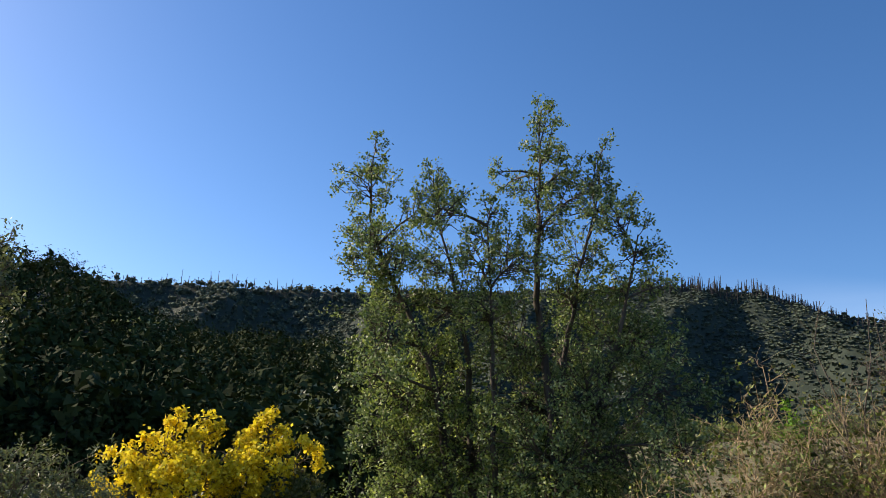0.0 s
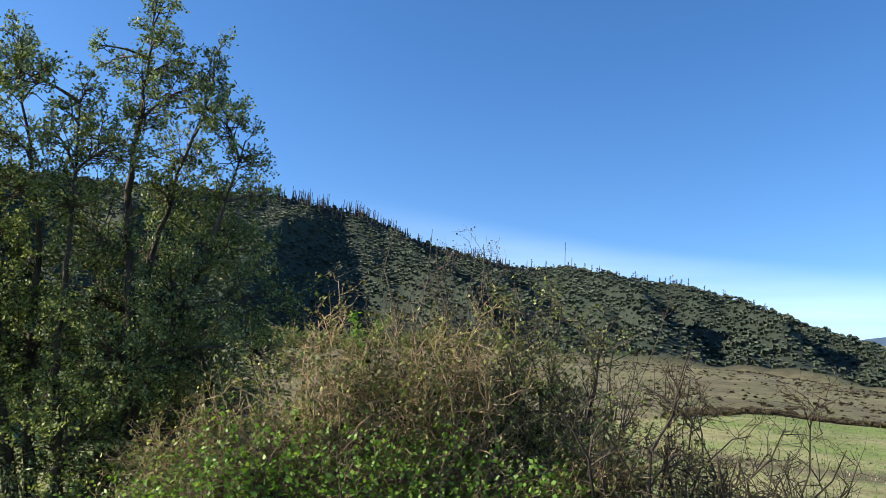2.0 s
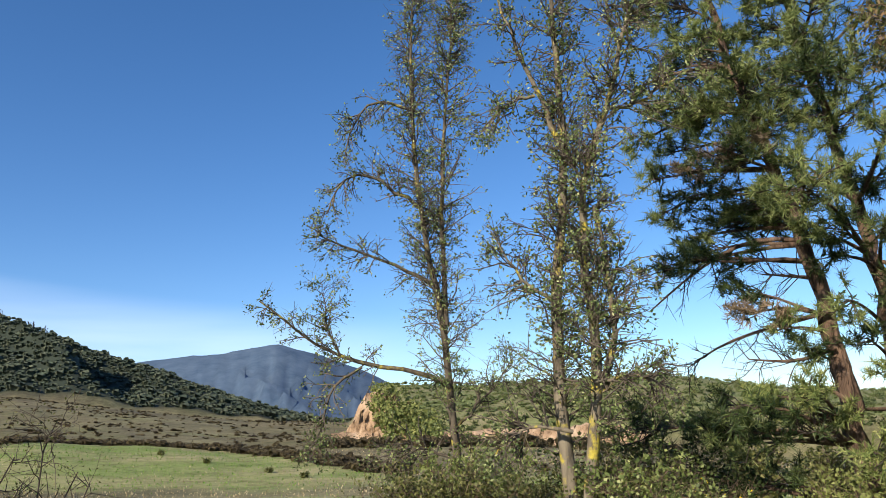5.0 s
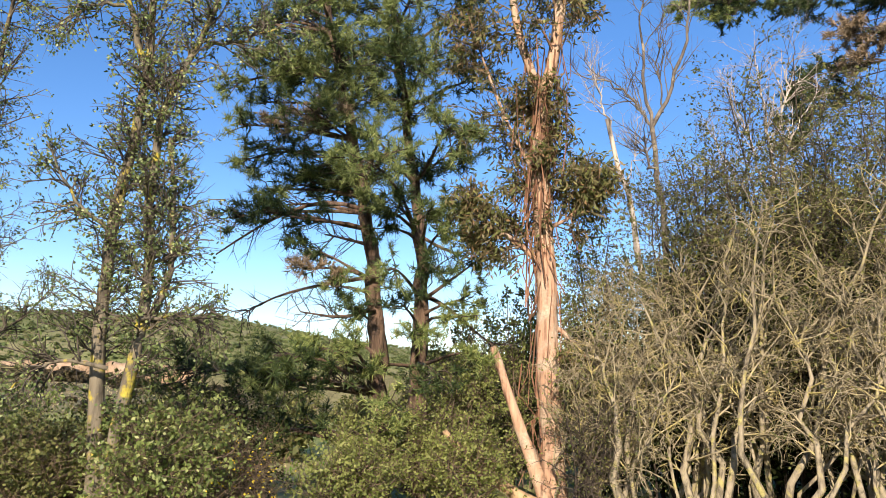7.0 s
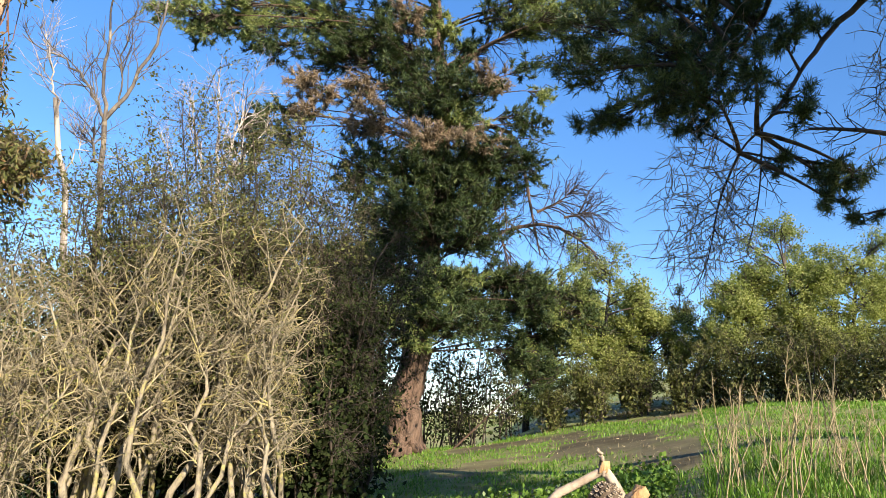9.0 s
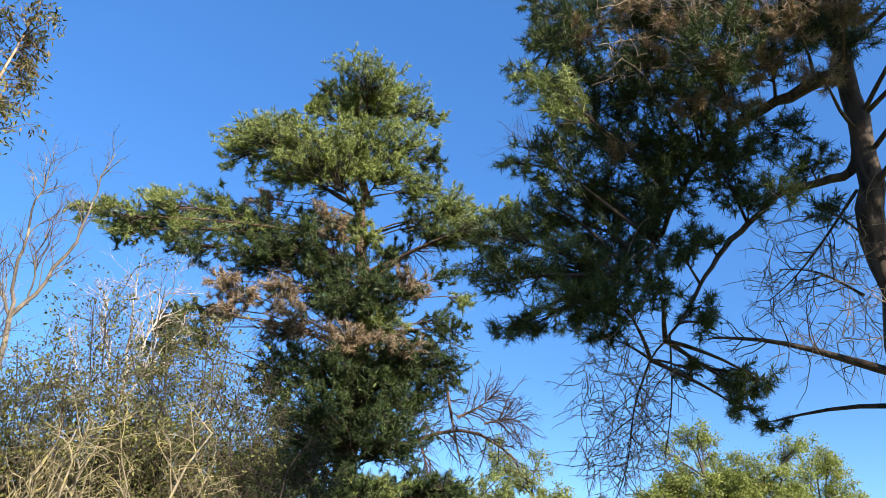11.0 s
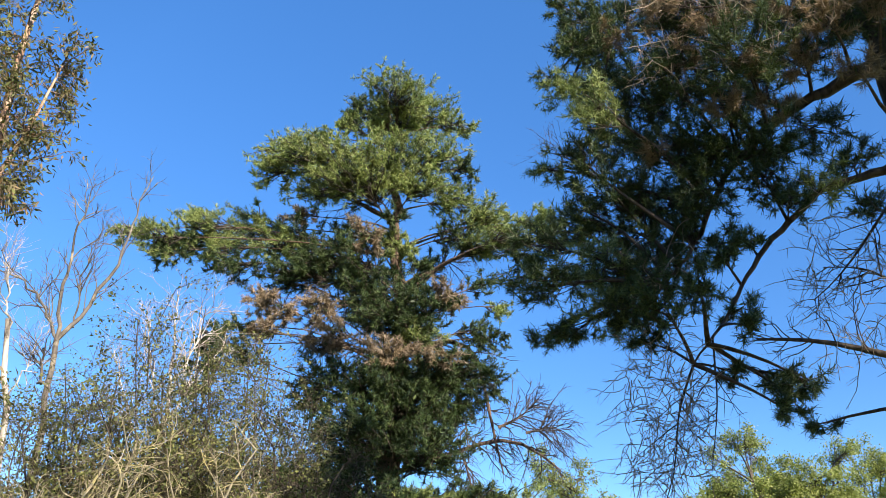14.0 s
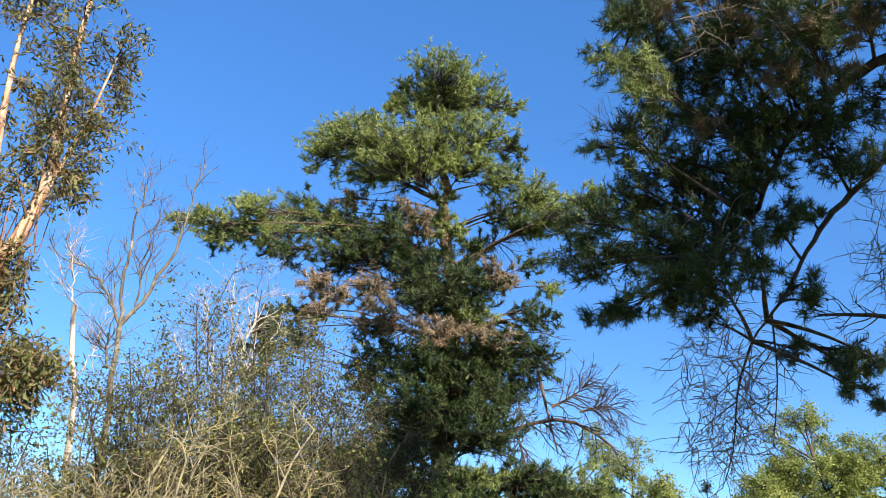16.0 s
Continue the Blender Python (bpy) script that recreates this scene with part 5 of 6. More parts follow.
def bearing(m):
    return np.degrees(np.arctan2(m[0][0], m[0][1]))


screen = [(100.1, 3.9, 0.52, 0.42), (101.8, 3.2, 0.42, 0.42), (105.9, 3.6, 0.42, 0.52), (109.1, 3.6, 0.52, 0.52), (111.6, 3.1, 0.42, 0.42), (103.1, 2.8, 0.52, 0.31), (106.9, 2.9, 0.42, 0.31), (99.6, 4.5, 0.52, 0.31), (96.6, 4.6, 0.52, 0.26), (94.5, 4.4, 0.42, 0.31), (108.5, 4.7, 0.52, 0.31), (105.3, 4.4, 0.42, 0.42)]
masses = boughs(west_top, D, 0.9, 0.55, None, 1.15, 1.15, fresh=M_NEEDLE_LIT_GREEN) + boughs(west_mid, D, 0.6, 0.45, None, 1.2, fresh=M_NEEDLE_LIT_GREEN) + boughs(east_top, D, 0.9, 0.65, None, 1.15, 1.15, fresh=M_NEEDLE_LIT_GREEN) + boughs(screen, D - 0.3, 0.5, 0.3, None, 1.0, 1.0, fresh=M_NEEDLE_LIT_GREEN)
masses += boughs(west_low, D - 1.2, 0.4, 0.4, None, 0.8, 0.8) + boughs(east_low[:7], D - 1.2, 0.4, 0.8, None, 0.75, 0.75) + boughs(east_low2[::2], D - 1.5, 0.3, 0.4, fresh=M_NEEDLE_LIT_GREEN) + boughs(west_brown, D - 0.4, 0.2, 0, M_NEEDLE_DEAD)
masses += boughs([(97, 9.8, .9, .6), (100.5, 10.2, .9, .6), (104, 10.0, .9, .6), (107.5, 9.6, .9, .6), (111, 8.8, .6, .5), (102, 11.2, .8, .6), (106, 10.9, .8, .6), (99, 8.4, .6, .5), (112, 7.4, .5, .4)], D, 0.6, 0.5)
pine("tall pine with rough brown trunk and broken dead lower branches", b1,
     [([b1 - UP * 0.3, *at_polar(D, (105.4, 1.2), (104.8, 3.2), (104.0, 4.8), (102.4, 6.5), (101.3, 7.8), (100, 9.5), (99.5, 11))], 0.19, 0.04)],
     [m for m in masses if bearing(m) < 103.5],
     [(at_polar(D, (104.0, 4.7), (101.5, 4.9), (98.9, 4.7), (96.0, 4.2), (93.6, 3.7)), 0.05), (at_polar(D - 0.3, (104.8, 3.4), (103.1, 3.3), (99.3, 3.1), (97.3, 2.9), (95.6, 2.6)), 0.045),
      (at_polar(D - 0.2, (104.9, 2.8), (102.6, 2.6), (101, 2.65), (99.6, 2.7)), 0.045), (at_polar(D, (104.6, 4.0), (103, 4.1), (101.0, 4.2)), 0.04), (at_polar(D - 0.4, (105.3, 1.9), (103.8, 2.2), (102.5, 1.7)), 0.04)])
pine("second pine with rough brown trunk among lower foliage", b2,
     [([b2 - UP * 0.3, *at_polar(D + 1, (108.1, 1.0), (108.3, 3.5), (107.6, 5.1), (106.7, 6.9), (105.8, 8.4), (105.2, 10.5))], 0.19, 0.04)],
     [m for m in masses if bearing(m) >= 103.5],
     [(at_polar(D + 1, (108.3, 3.2), (110, 3.0), (112, 2.5), (113.5, 2.2)), 0.05), (at_polar(D + 1, (108.0, 4.4), (110, 4.1), (112.5, 3.9)), 0.04)])

# the great pine at the end of the bank
D = 30.0
base = ground_polar(147.8, D)
dome = [(147.5, 25.4, 1.56, 0.63), (144.6, 24.0, 1.25, 0.63), (150.3, 24.2, 1.46, 0.63), (152.9, 23.8, 0.73, 0.46), (143.2, 23.3, 0.73, 0.52), (147.3, 23.6, 1.25, 0.63), (137.8, 21.2, 0.94, 0.63), (140.9, 22.2, 0.63, 0.52)]
plates = [(139.4, 21.2, 1.56, 0.73), (143.3, 20.9, 1.67, 0.83), (147.1, 21.7, 1.67, 0.83), (151.1, 21.7, 1.46, 0.73), (153.6, 21.3, 0.63, 0.63), (137.3, 20.1, 0.73, 0.83), (141.2, 19.7, 1.25, 0.52), (145.3, 20.3, 1.25, 0.52), (149.7, 20.3, 1.25, 0.52)]
right_arm = [(153.2, 19.6, 1.25, 0.63), (156.1, 18.8, 1.25, 0.63), (158.0, 17.9, 0.94, 0.63), (155.6, 17.4, 1.25, 0.63), (153.3, 17.9, 1.04, 0.63), (160.3, 18.8, 0.73, 0.63), (161.2, 17.9, 0.73, 0.63), (155.2, 15.5, 0.63, 0.52), (156.6, 14.5, 0.52, 0.52)]
left_arm = [(127.6, 16.0, 0.63, 0.46), (129.4, 16.0, 0.94, 0.63), (131.4, 16.3, 1.04, 0.83), (132.9, 17.0, 1.04, 0.63), (134.0, 16.1, 1.04, 0.63), (136.3, 17.1, 1.15, 0.94), (138.3, 16.5, 1.04, 0.83), (130.5, 15.5, 0.83, 0.52), (135.3, 15.4, 1.04, 0.52), (140.4, 17.0, 1.04, 0.83)]
heart = [(142.4, 16.3, 1.25, 0.83), (140.3, 15.4, 1.25, 0.52), (145.1, 16.2, 1.04, 0.83), (144.0, 17.5, 0.73, 0.83), (146.2, 15.2, 1.46, 0.83), (148.6, 14.3, 1.25, 0.83), (150.8, 14.4, 1.04, 0.83), (146.9, 13.5, 1.04, 0.73), (134.2, 12.4, 0.63, 0.52), (135.5, 11.8, 0.83, 0.63), (134.5, 11.0, 0.73, 0.52), (136.4, 12.8, 0.63, 0.42), (134.4, 10.2, 0.52, 0.52), (137.5, 11.7, 0.63, 0.52)]
skirt = [(143.5, 11.2, 1.04, 0.83), (142.4, 10.2, 0.83, 0.63), (146.1, 10.8, 1.25, 0.83), (148.5, 11.1, 1.25, 0.73), (151.1, 11.4, 1.46, 0.94), (153.6, 11.7, 1.25, 0.73), (155.8, 11.3, 0.73, 0.63), (149.5, 10.0, 1.67, 0.94), (152.9, 10.1, 1.25, 0.94), (146.3, 9.5, 1.25, 0.83), (143.9, 9.2, 0.83, 0.73), (148.1, 8.7, 1.67, 0.94), (151.8, 8.6, 1.46, 0.94), (145.7, 8.2, 1.25, 0.83), (154.4, 13.4, 0.63, 0.63), (156.2, 13.0, 0.52, 0.63)]
foot_boughs = [(144.1, 4.9, 1.46, 0.83), (141.0, 3.9, 1.25, 1.04), (147.4, 4.7, 1.25, 0.63), (150.6, 5.2, 1.25, 0.83), (152.6, 6.1, 1.25, 0.83), (155.9, 6.6, 1.04, 0.73), (157.2, 5.8, 0.83, 0.63), (143.2, 3.0, 1.25, 0.83), (141.4, 1.9, 1.04, 0.94), (141.9, 5.7, 1.25, 1.04), (143.7, 7.1, 1.25, 1.04), (158.8, 6.3, 1.04, 0.83), (160.4, 5.5, 0.83, 0.83), (149.2, 6.4, 1.25, 0.83), (146.2, 7.0, 1.46, 0.83), (142.1, 0.3, 1.04, 0.83)]
sunny_low = [(148.1, 5.7, 1.25, 0.46), (145.7, 5.2, 1.04, 0.46), (150.5, 6.7, 1.04, 0.42), (144.2, 4.1, 0.83, 0.42), (148.3, 4.2, 0.83, 0.42)]
brown = [(139.4, 13.8, 0.83, 0.63), (142.0, 13.9, 0.83, 0.73), (143.9, 13.1, 0.63, 0.52), (138.5, 12.7, 0.63, 0.42), (147.5, 12.3, 1.04, 0.63), (152.5, 14.9, 0.73, 0.42), (145.8, 17.6, 0.83, 0.42), (151.4, 12.4, 0.83, 0.42)]
# sunlit needle colour mostly above, dark in heart and skirt: light by colour
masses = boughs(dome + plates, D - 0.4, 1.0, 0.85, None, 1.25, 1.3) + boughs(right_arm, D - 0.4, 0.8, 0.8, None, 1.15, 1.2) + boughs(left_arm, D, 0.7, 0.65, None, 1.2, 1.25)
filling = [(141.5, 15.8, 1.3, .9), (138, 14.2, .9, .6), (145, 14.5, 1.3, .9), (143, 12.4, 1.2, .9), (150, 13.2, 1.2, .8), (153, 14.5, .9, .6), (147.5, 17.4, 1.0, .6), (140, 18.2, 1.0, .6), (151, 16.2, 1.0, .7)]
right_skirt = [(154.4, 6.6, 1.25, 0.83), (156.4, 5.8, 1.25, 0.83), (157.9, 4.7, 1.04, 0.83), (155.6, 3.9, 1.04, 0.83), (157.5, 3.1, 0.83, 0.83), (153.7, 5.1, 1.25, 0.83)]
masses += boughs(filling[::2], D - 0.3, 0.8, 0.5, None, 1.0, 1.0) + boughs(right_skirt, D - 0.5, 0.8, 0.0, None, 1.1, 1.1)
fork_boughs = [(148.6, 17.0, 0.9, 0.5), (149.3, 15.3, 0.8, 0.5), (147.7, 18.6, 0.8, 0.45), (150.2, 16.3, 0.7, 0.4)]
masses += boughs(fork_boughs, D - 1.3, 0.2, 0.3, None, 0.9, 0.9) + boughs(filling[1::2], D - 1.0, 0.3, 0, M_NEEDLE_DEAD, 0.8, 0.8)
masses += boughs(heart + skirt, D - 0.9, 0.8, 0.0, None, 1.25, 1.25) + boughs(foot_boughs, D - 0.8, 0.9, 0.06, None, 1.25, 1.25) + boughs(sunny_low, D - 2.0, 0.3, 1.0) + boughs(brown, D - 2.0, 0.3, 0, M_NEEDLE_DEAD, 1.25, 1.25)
roots = []
for a in (20, 95, 160, 215, 290, 340):
    out = np.array([np.sin(radians(a)), np.cos(radians(a)), 0])
    p = base + out * 1.9
    p[2] = ground_at(p) - 0.12
    roots.append(([base + UP * 0.75 + out * 0.25, base + out * 0.85 + UP * 0.12, p], 0.2, 0.05))
pine("towering old pine with layered sunlit foliage", base,
     [([base - UP * 0.4, *at_polar(D, (147.8, 1.7), (147.9, 3.8), (149.0, 8.4), (149.1, 13.0), (148.3, 16.1), (147.7, 19.7), (147.1, 23.0), (146.3, 25.4))], 0.58, 0.07), *roots],
     masses,
     [(at_polar(D, (149.1, 12.2), (152.5, 13.3), (154.8, 13.1), (155.2, 11.8), (155.7, 10.3), (156.9, 7.7)), 0.13), (at_polar(D, (149.0, 7.6), (154, 8.6), (157.5, 9.3), (159.4, 8.6), (160.9, 7.9)), 0.13),
      (at_polar(D - 1, (156.5, 9.2), (158.2, 9.6), (159.4, 10.3)), 0.06), (at_polar(D - 1, (158.5, 9.0), (160.5, 9.3), (161.4, 8.9)), 0.05), (at_polar(D, (153.5, 9.0), (154.6, 7.4), (155.2, 5.6)), 0.06), (at_polar(D - 0.5, (150.5, 12.4), (153, 11.4), (154.2, 9.6), (154.4, 8.0)), 0.07), (at_polar(D, (147.5, 13.5), (143.5, 14.6), (140.5, 15.2), (138.6, 14.4)), 0.08), (at_polar(D - 1, (147.5, 11.5), (143.5, 12.4), (141, 12.0)), 0.07), (at_polar(D, (148.6, 14.5), (152, 16.6), (156, 17.3)), 0.16), (at_polar(D, (148, 18.4), (145, 19.0), (142, 20.4)), 0.10)],
     None, 84, (0.22, 0.036), 12, 0.018, 1, core=(40, 0.3, M_NEEDLE), dead_twigs=((24, 1.7, 0.55, -0.35, 0.2, 0.028, 0.1), (7, 0.8, 0.5, -0.35, 0.25, 0.014, 0.1)))

# the near pine whose branches hang over the bank
D = 12.0
base = ground_polar(187, D)
tip_boughs = [(162.6, 13.2, 0.38, 0.25), (165.4, 12.6, 0.50, 0.42), (163.2, 12.0, 0.42, 0.33), (161.0, 11.3, 0.29, 0.18), (168.6, 12.8, 0.50, 0.33), (166.1, 11.6, 0.58, 0.42), (162.5, 10.9, 0.42, 0.25), (164.9, 10.6, 0.50, 0.42), (160.8, 9.3, 0.33, 0.15), (163.2, 9.5, 0.50, 0.29), (166.6, 9.8, 0.58, 0.42), (168.7, 10.6, 0.58, 0.50), (165.4, 8.8, 0.50, 0.33), (162.4, 8.1, 0.50, 0.25), (159.2, 7.8, 0.50, 0.23), (157.9, 7.2, 0.33, 0.21), (160.5, 7.0, 0.50, 0.23), (163.6, 7.3, 0.58, 0.29)]
high_boughs = [(172.1, 11.7, 0.58, 0.50), (171.2, 10.9, 0.50, 0.50), (175.2, 12.1, 0.58, 0.42), (177.6, 11.4, 0.58, 0.50), (174.8, 10.5, 0.58, 0.50), (178.2, 10.3, 0.50, 0.42), (181.9, 11.2, 0.58, 0.50), (185.4, 11.3, 0.50, 0.42), (181.6, 11.9, 0.50, 0.33), (187.6, 11.0, 0.42, 0.42), (178.3, 12.5, 0.58, 0.33), (173.6, 12.7, 0.58, 0.33), (185.1, 11.8, 0.50, 0.33)]
mid_boughs = [(169.7, 9.5, 0.58, 0.50), (172.8, 9.4, 0.50, 0.42), (175.9, 9.4, 0.50, 0.33), (166.9, 8.0, 0.58, 0.50), (170.1, 8.4, 0.58, 0.50), (172.8, 8.6, 0.50, 0.42), (166.6, 7.1, 0.50, 0.33), (169.2, 7.3, 0.50, 0.42), (171.5, 7.7, 0.42, 0.42), (164.7, 6.5, 0.50, 0.29), (162.1, 6.2, 0.42, 0.21), (160.0, 6.1, 0.33, 0.17), (166.7, 6.4, 0.42, 0.29), (168.9, 6.6, 0.42, 0.33), (167.4, 6.0, 0.33, 0.18), (171.5, 6.9, 0.33, 0.33), (173.1, 7.5, 0.33, 0.33)]
outer_boughs = [(177.1, 8.7, 0.50, 0.29), (178.7, 8.1, 0.42, 0.21), (181.2, 8.3, 0.42, 0.25), (178.3, 9.2, 0.50, 0.29), (181.3, 9.3, 0.50, 0.29), (183.4, 8.6, 0.42, 0.21), (175.5, 7.5, 0.29, 0.25), (174.4, 6.4, 0.33, 0.21), (174.9, 6.1, 0.25, 0.15), (173.3, 5.4, 0.29, 0.17), (175.5, 5.3, 0.38, 0.21), (176.7, 5.0, 0.33, 0.21), (176.1, 4.8, 0.29, 0.15), (178.1, 4.6, 0.25, 0.13), (177.6, 5.2, 0.29, 0.17), (184.0, 7.7, 0.33, 0.17)]
masses = boughs(tip_boughs + mid_boughs, D, 0.6, 0.14, None, 1.25, 1.25, fresh=M_NEEDLE_LIT_GREEN) + boughs(high_boughs, D, 0.8, 0, None, 1.35, 1.35) + boughs(outer_boughs, D, 0.4, 0.05, None, 1.15, 1.1)
# upper crown out of view, added to shade the great pine's lower half
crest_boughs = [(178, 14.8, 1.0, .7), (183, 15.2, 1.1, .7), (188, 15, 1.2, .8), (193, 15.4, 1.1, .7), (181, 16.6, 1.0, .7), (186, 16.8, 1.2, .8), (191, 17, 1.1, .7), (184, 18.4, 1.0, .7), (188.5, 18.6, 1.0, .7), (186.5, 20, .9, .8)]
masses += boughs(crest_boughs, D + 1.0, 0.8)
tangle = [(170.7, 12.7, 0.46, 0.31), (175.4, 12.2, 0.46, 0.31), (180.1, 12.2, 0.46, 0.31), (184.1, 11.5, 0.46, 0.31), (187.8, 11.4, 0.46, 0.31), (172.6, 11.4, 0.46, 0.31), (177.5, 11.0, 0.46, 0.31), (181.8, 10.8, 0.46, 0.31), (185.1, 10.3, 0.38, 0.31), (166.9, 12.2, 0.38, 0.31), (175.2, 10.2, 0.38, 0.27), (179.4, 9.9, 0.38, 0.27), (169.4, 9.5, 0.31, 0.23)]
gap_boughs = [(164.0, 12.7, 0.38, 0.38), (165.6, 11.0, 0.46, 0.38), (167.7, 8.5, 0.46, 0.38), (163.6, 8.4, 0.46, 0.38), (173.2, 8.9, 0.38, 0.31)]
masses += boughs(tangle, D - 1.1, 0.3, 0, M_NEEDLE_DEAD, 0.9, 0.9) + boughs(gap_boughs, D, 0.4, 0.2, None, 1.1, 1.1, fresh=M_NEEDLE_LIT_GREEN)
# boughs on the unseen side, added to throw shade on bank and thicket
masses += [(polar(a, z, d), s, s * 0.8, M_NEEDLE) for a, z, d, s in ((200, 6.0, 7.6, 1.1), (203, 7.6, 8.4, 1.2), (211, 8.2, 9.2, 1.3), (198, 8.8, 9.6, 1.2), (205, 9.6, 10, 1.3), (219, 7.2, 9.4, 1.2), (196, 10.4, 10.4, 1.2), (212, 10.2, 11, 1.2), (203, 11.6, 11, 1.2), (193, 12, 11.4, 1.2))]
limb3 = at_polar(D, (186.9, 10.2), (180, 9.8), (175, 9.0), (171.8, 7.6), (169, 6.9))
overhang = pine("overhanging pine with dark needles and bare curling twigs", base,
     [([base - UP * 0.3, *at_polar(D, (187, 4), (186.5, 7.6), (187.0, 8.8), (187.3, 10.1), (187.0, 11.6), (186.5, 14), (186.8, 17), (186.5, 20))], 0.24, 0.05), (limb3, 0.09, 0.02),
      (at_polar(D, (187, 9.0), (186.2, 8.3), (180.8, 8.2), (175.7, 7.2), (173.2, 6.3), (170.5, 5.6)), 0.075, 0.015),
      (at_polar(D, (187, 11.2), (180, 12), (172, 12.2), (166, 12.4)), 0.08, 0.015)],
     masses,
     [(at_polar(D, (187, 5.0), (184.2, 5.3), (178.9, 5.8), (174.9, 5.9)), 0.07), (at_polar(D, (170.5, 5.6), (169, 4.9), (168.5, 4.0), (167.4, 3.5)), 0.022), (at_polar(D, (172.0, 6.0), (171.8, 5.0), (170.8, 4.0)), 0.018),
      (at_polar(D, (186, 8.0), (183, 7.2), (180.5, 6.6), (179, 6.4)), 0.03), (at_polar(D, (185, 6.3), (182.5, 6.8), (180, 6.9)), 0.025), (at_polar(D - 1.5, (186, 10.5), (180, 11.2), (175, 10.9), (170.5, 11.6)), 0.03), (at_polar(D - 1.5, (184, 11.3), (178, 11.6), (174.5, 12.2)), 0.025),
      (at_polar(D, (165, 9.0), (162, 9.6), (160.2, 9.7)), 0.015)],
     M_BARK_DARK, 300, (0.15, 0.0145), 12, 0.007, 1, core=(80, 0.14, M_NEEDLE))

g = Geo()
for n, a0, a1, z0, z1, d0, d1, droop in ((240, 168, 188, 9.8, 13.4, 9.8, 11.2, -0.08), (170, 179, 187, 5.4, 7.6, 11.3, 12.6, -0.1), (200, 165.6, 170.6, 3.9, 5.6, 11.5, 12.4, -0.1), (70, 166, 171.5, 5.4, 7.4, 11.5, 12.4, -0.15)):
    for _ in range(n):
        p = polar(rng.uniform(a0, a1), rng.uniform(z0, z1), rng.uniform(d0, d1))
        d = unit(rng.normal(size=3) + [-0.4, 0, 0])
        turn = rng.normal(size=3) * 0.5
        step = rng.uniform(0.04, 0.11)
        q = [p]
        for _ in range(9):
            d = unit(d + turn * 0.5 + rng.normal(size=3) * 0.18 + UP * droop)
            q.append(q[-1] + d * step)
        rr = np.linspace(rng.uniform(0.005, 0.010), 0.004, 10)
        g.tube(np.array(q), rr, 3)
        sprout(g, np.array(q), rr, [(3, 0.22, 0.5, -0.1, 0.3, 0.005, 0.2)], [])
part("curling_twigwork", g, M_TWIG_PALE, overhang, "pale bare curling twigs", kind="stuff")

# ---------------------------------------------------------------- gum tree, dead trunks
D = 14.0
base = ground_polar(117.7, D)
gum = thing("gum_tree", base, "tall gum tree with peeling reddish bark and hanging strips", "tree")
trunk_line = resample([base - UP * 0.3, *at_polar(D, (117.6, 0.2), (117.3, 1.6), (117.1, 3.8), (116.5, 5.5), (117.0, 6.8))], 18)
g = Geo()
g.tube(trunk_line, np.linspace(0.235, 0.13, 18), 12, 0.06)
gum_trunk = part("trunk", g, M_BARK_GUM, gum, smooth=True)
twigs, tips = Geo(), []
for pts, r0 in ((at_polar(D, (117.0, 6.7), (118.2, 7.7), (118.2, 9.0), (117.4, 10.8), (117.2, 13)), 0.12), (at_polar(D, (117.0, 6.6), (115.5, 7.3), (114.8, 8.2), (113.6, 10.5), (113.4, 12.5)), 0.09), (at_polar(D, (118.2, 8.0), (119.6, 9.8), (120.4, 11.5)), 0.05),
                (at_polar(D, (117.0, 3.5), (115.5, 3.9), (113.5, 4.2), (111.5, 4.6)), 0.07), (at_polar(D, (116.8, 5.0), (114.5, 6.0), (112.5, 7.3), (111.2, 8.3)), 0.04), (at_polar(D, (117.1, 4.2), (119, 4.4), (120.5, 5.2)), 0.04), (at_polar(D, (117.2, 2.6), (119.2, 2.2), (121, 1.6)), 0.05)):
    line = resample(pts, 12)
    rr = np.linspace(r0, r0 * 0.3, 12)
    g = Geo()
    g.tube(line, rr, 7, 0.06)
    part("limb", g, M_BARK_GUM, gum_trunk, smooth=True)
    sprout(twigs, line, rr, [(38, 0.95, 0.55, -0.1, 0.2, 0.015, 0.1), (7, 0.45, 0.5, -0.5, 0.22, 0.008, 0.15)], tips)
sprout(twigs, trunk_line[10:], np.full(8, 0.03), [(50, 0.9, 0.6, -0.2, 0.22, 0.013, 0.1), (7, 0.4, 0.5, -0.5, 0.22, 0.008, 0.1)], tips)
part("branchwork", twigs, M_TWIG_BROWN, gum, kind="stuff")
part("foliage", foliage(tips[::2], 3, 0.15, 0.036, 0.06, 0.8), M_GUM_LEAF, gum, kind="stuff")
part("green_foliage", foliage(tips[1::6], 6, 0.13, 0.04, 0.08, 0.5), M_LEAF_MID, gum, "dark olive leaf clusters", kind="stuff")
g = Geo()
for _ in range(280):
    z = rng.uniform(0.8, 6.6) if rng.uniform() < 0.3 else rng.uniform(4.0, 8.0)
    k = np.argmin(np.abs(trunk_line[:, 2] - min(z, 6.7)))
    p = trunk_line[k] + np.array([*rng.normal(size=2) * (0.13 + 0.03 * max(0, z - 4)), 0])
    p[2] = z
    ln = rng.uniform(0.4, 1.8)
    w = rng.uniform(0.005, 0.018)
    q = np.array([p, p + [rng.normal() * 0.08, rng.normal() * 0.08, -ln * 0.5], p + [rng.normal() * 0.2, rng.normal() * 0.2, -ln]])
    s = unit(np.cross(UP, rng.normal(size=3))) * w
    g.add(np.vstack([q - s, q + s]), [[0, 1, 4, 3], [1, 2, 5, 4]])
part("shed_bark", g, M_BARK_STRIP, gum_trunk, "hanging strips of shed reddish bark", kind="stuff")
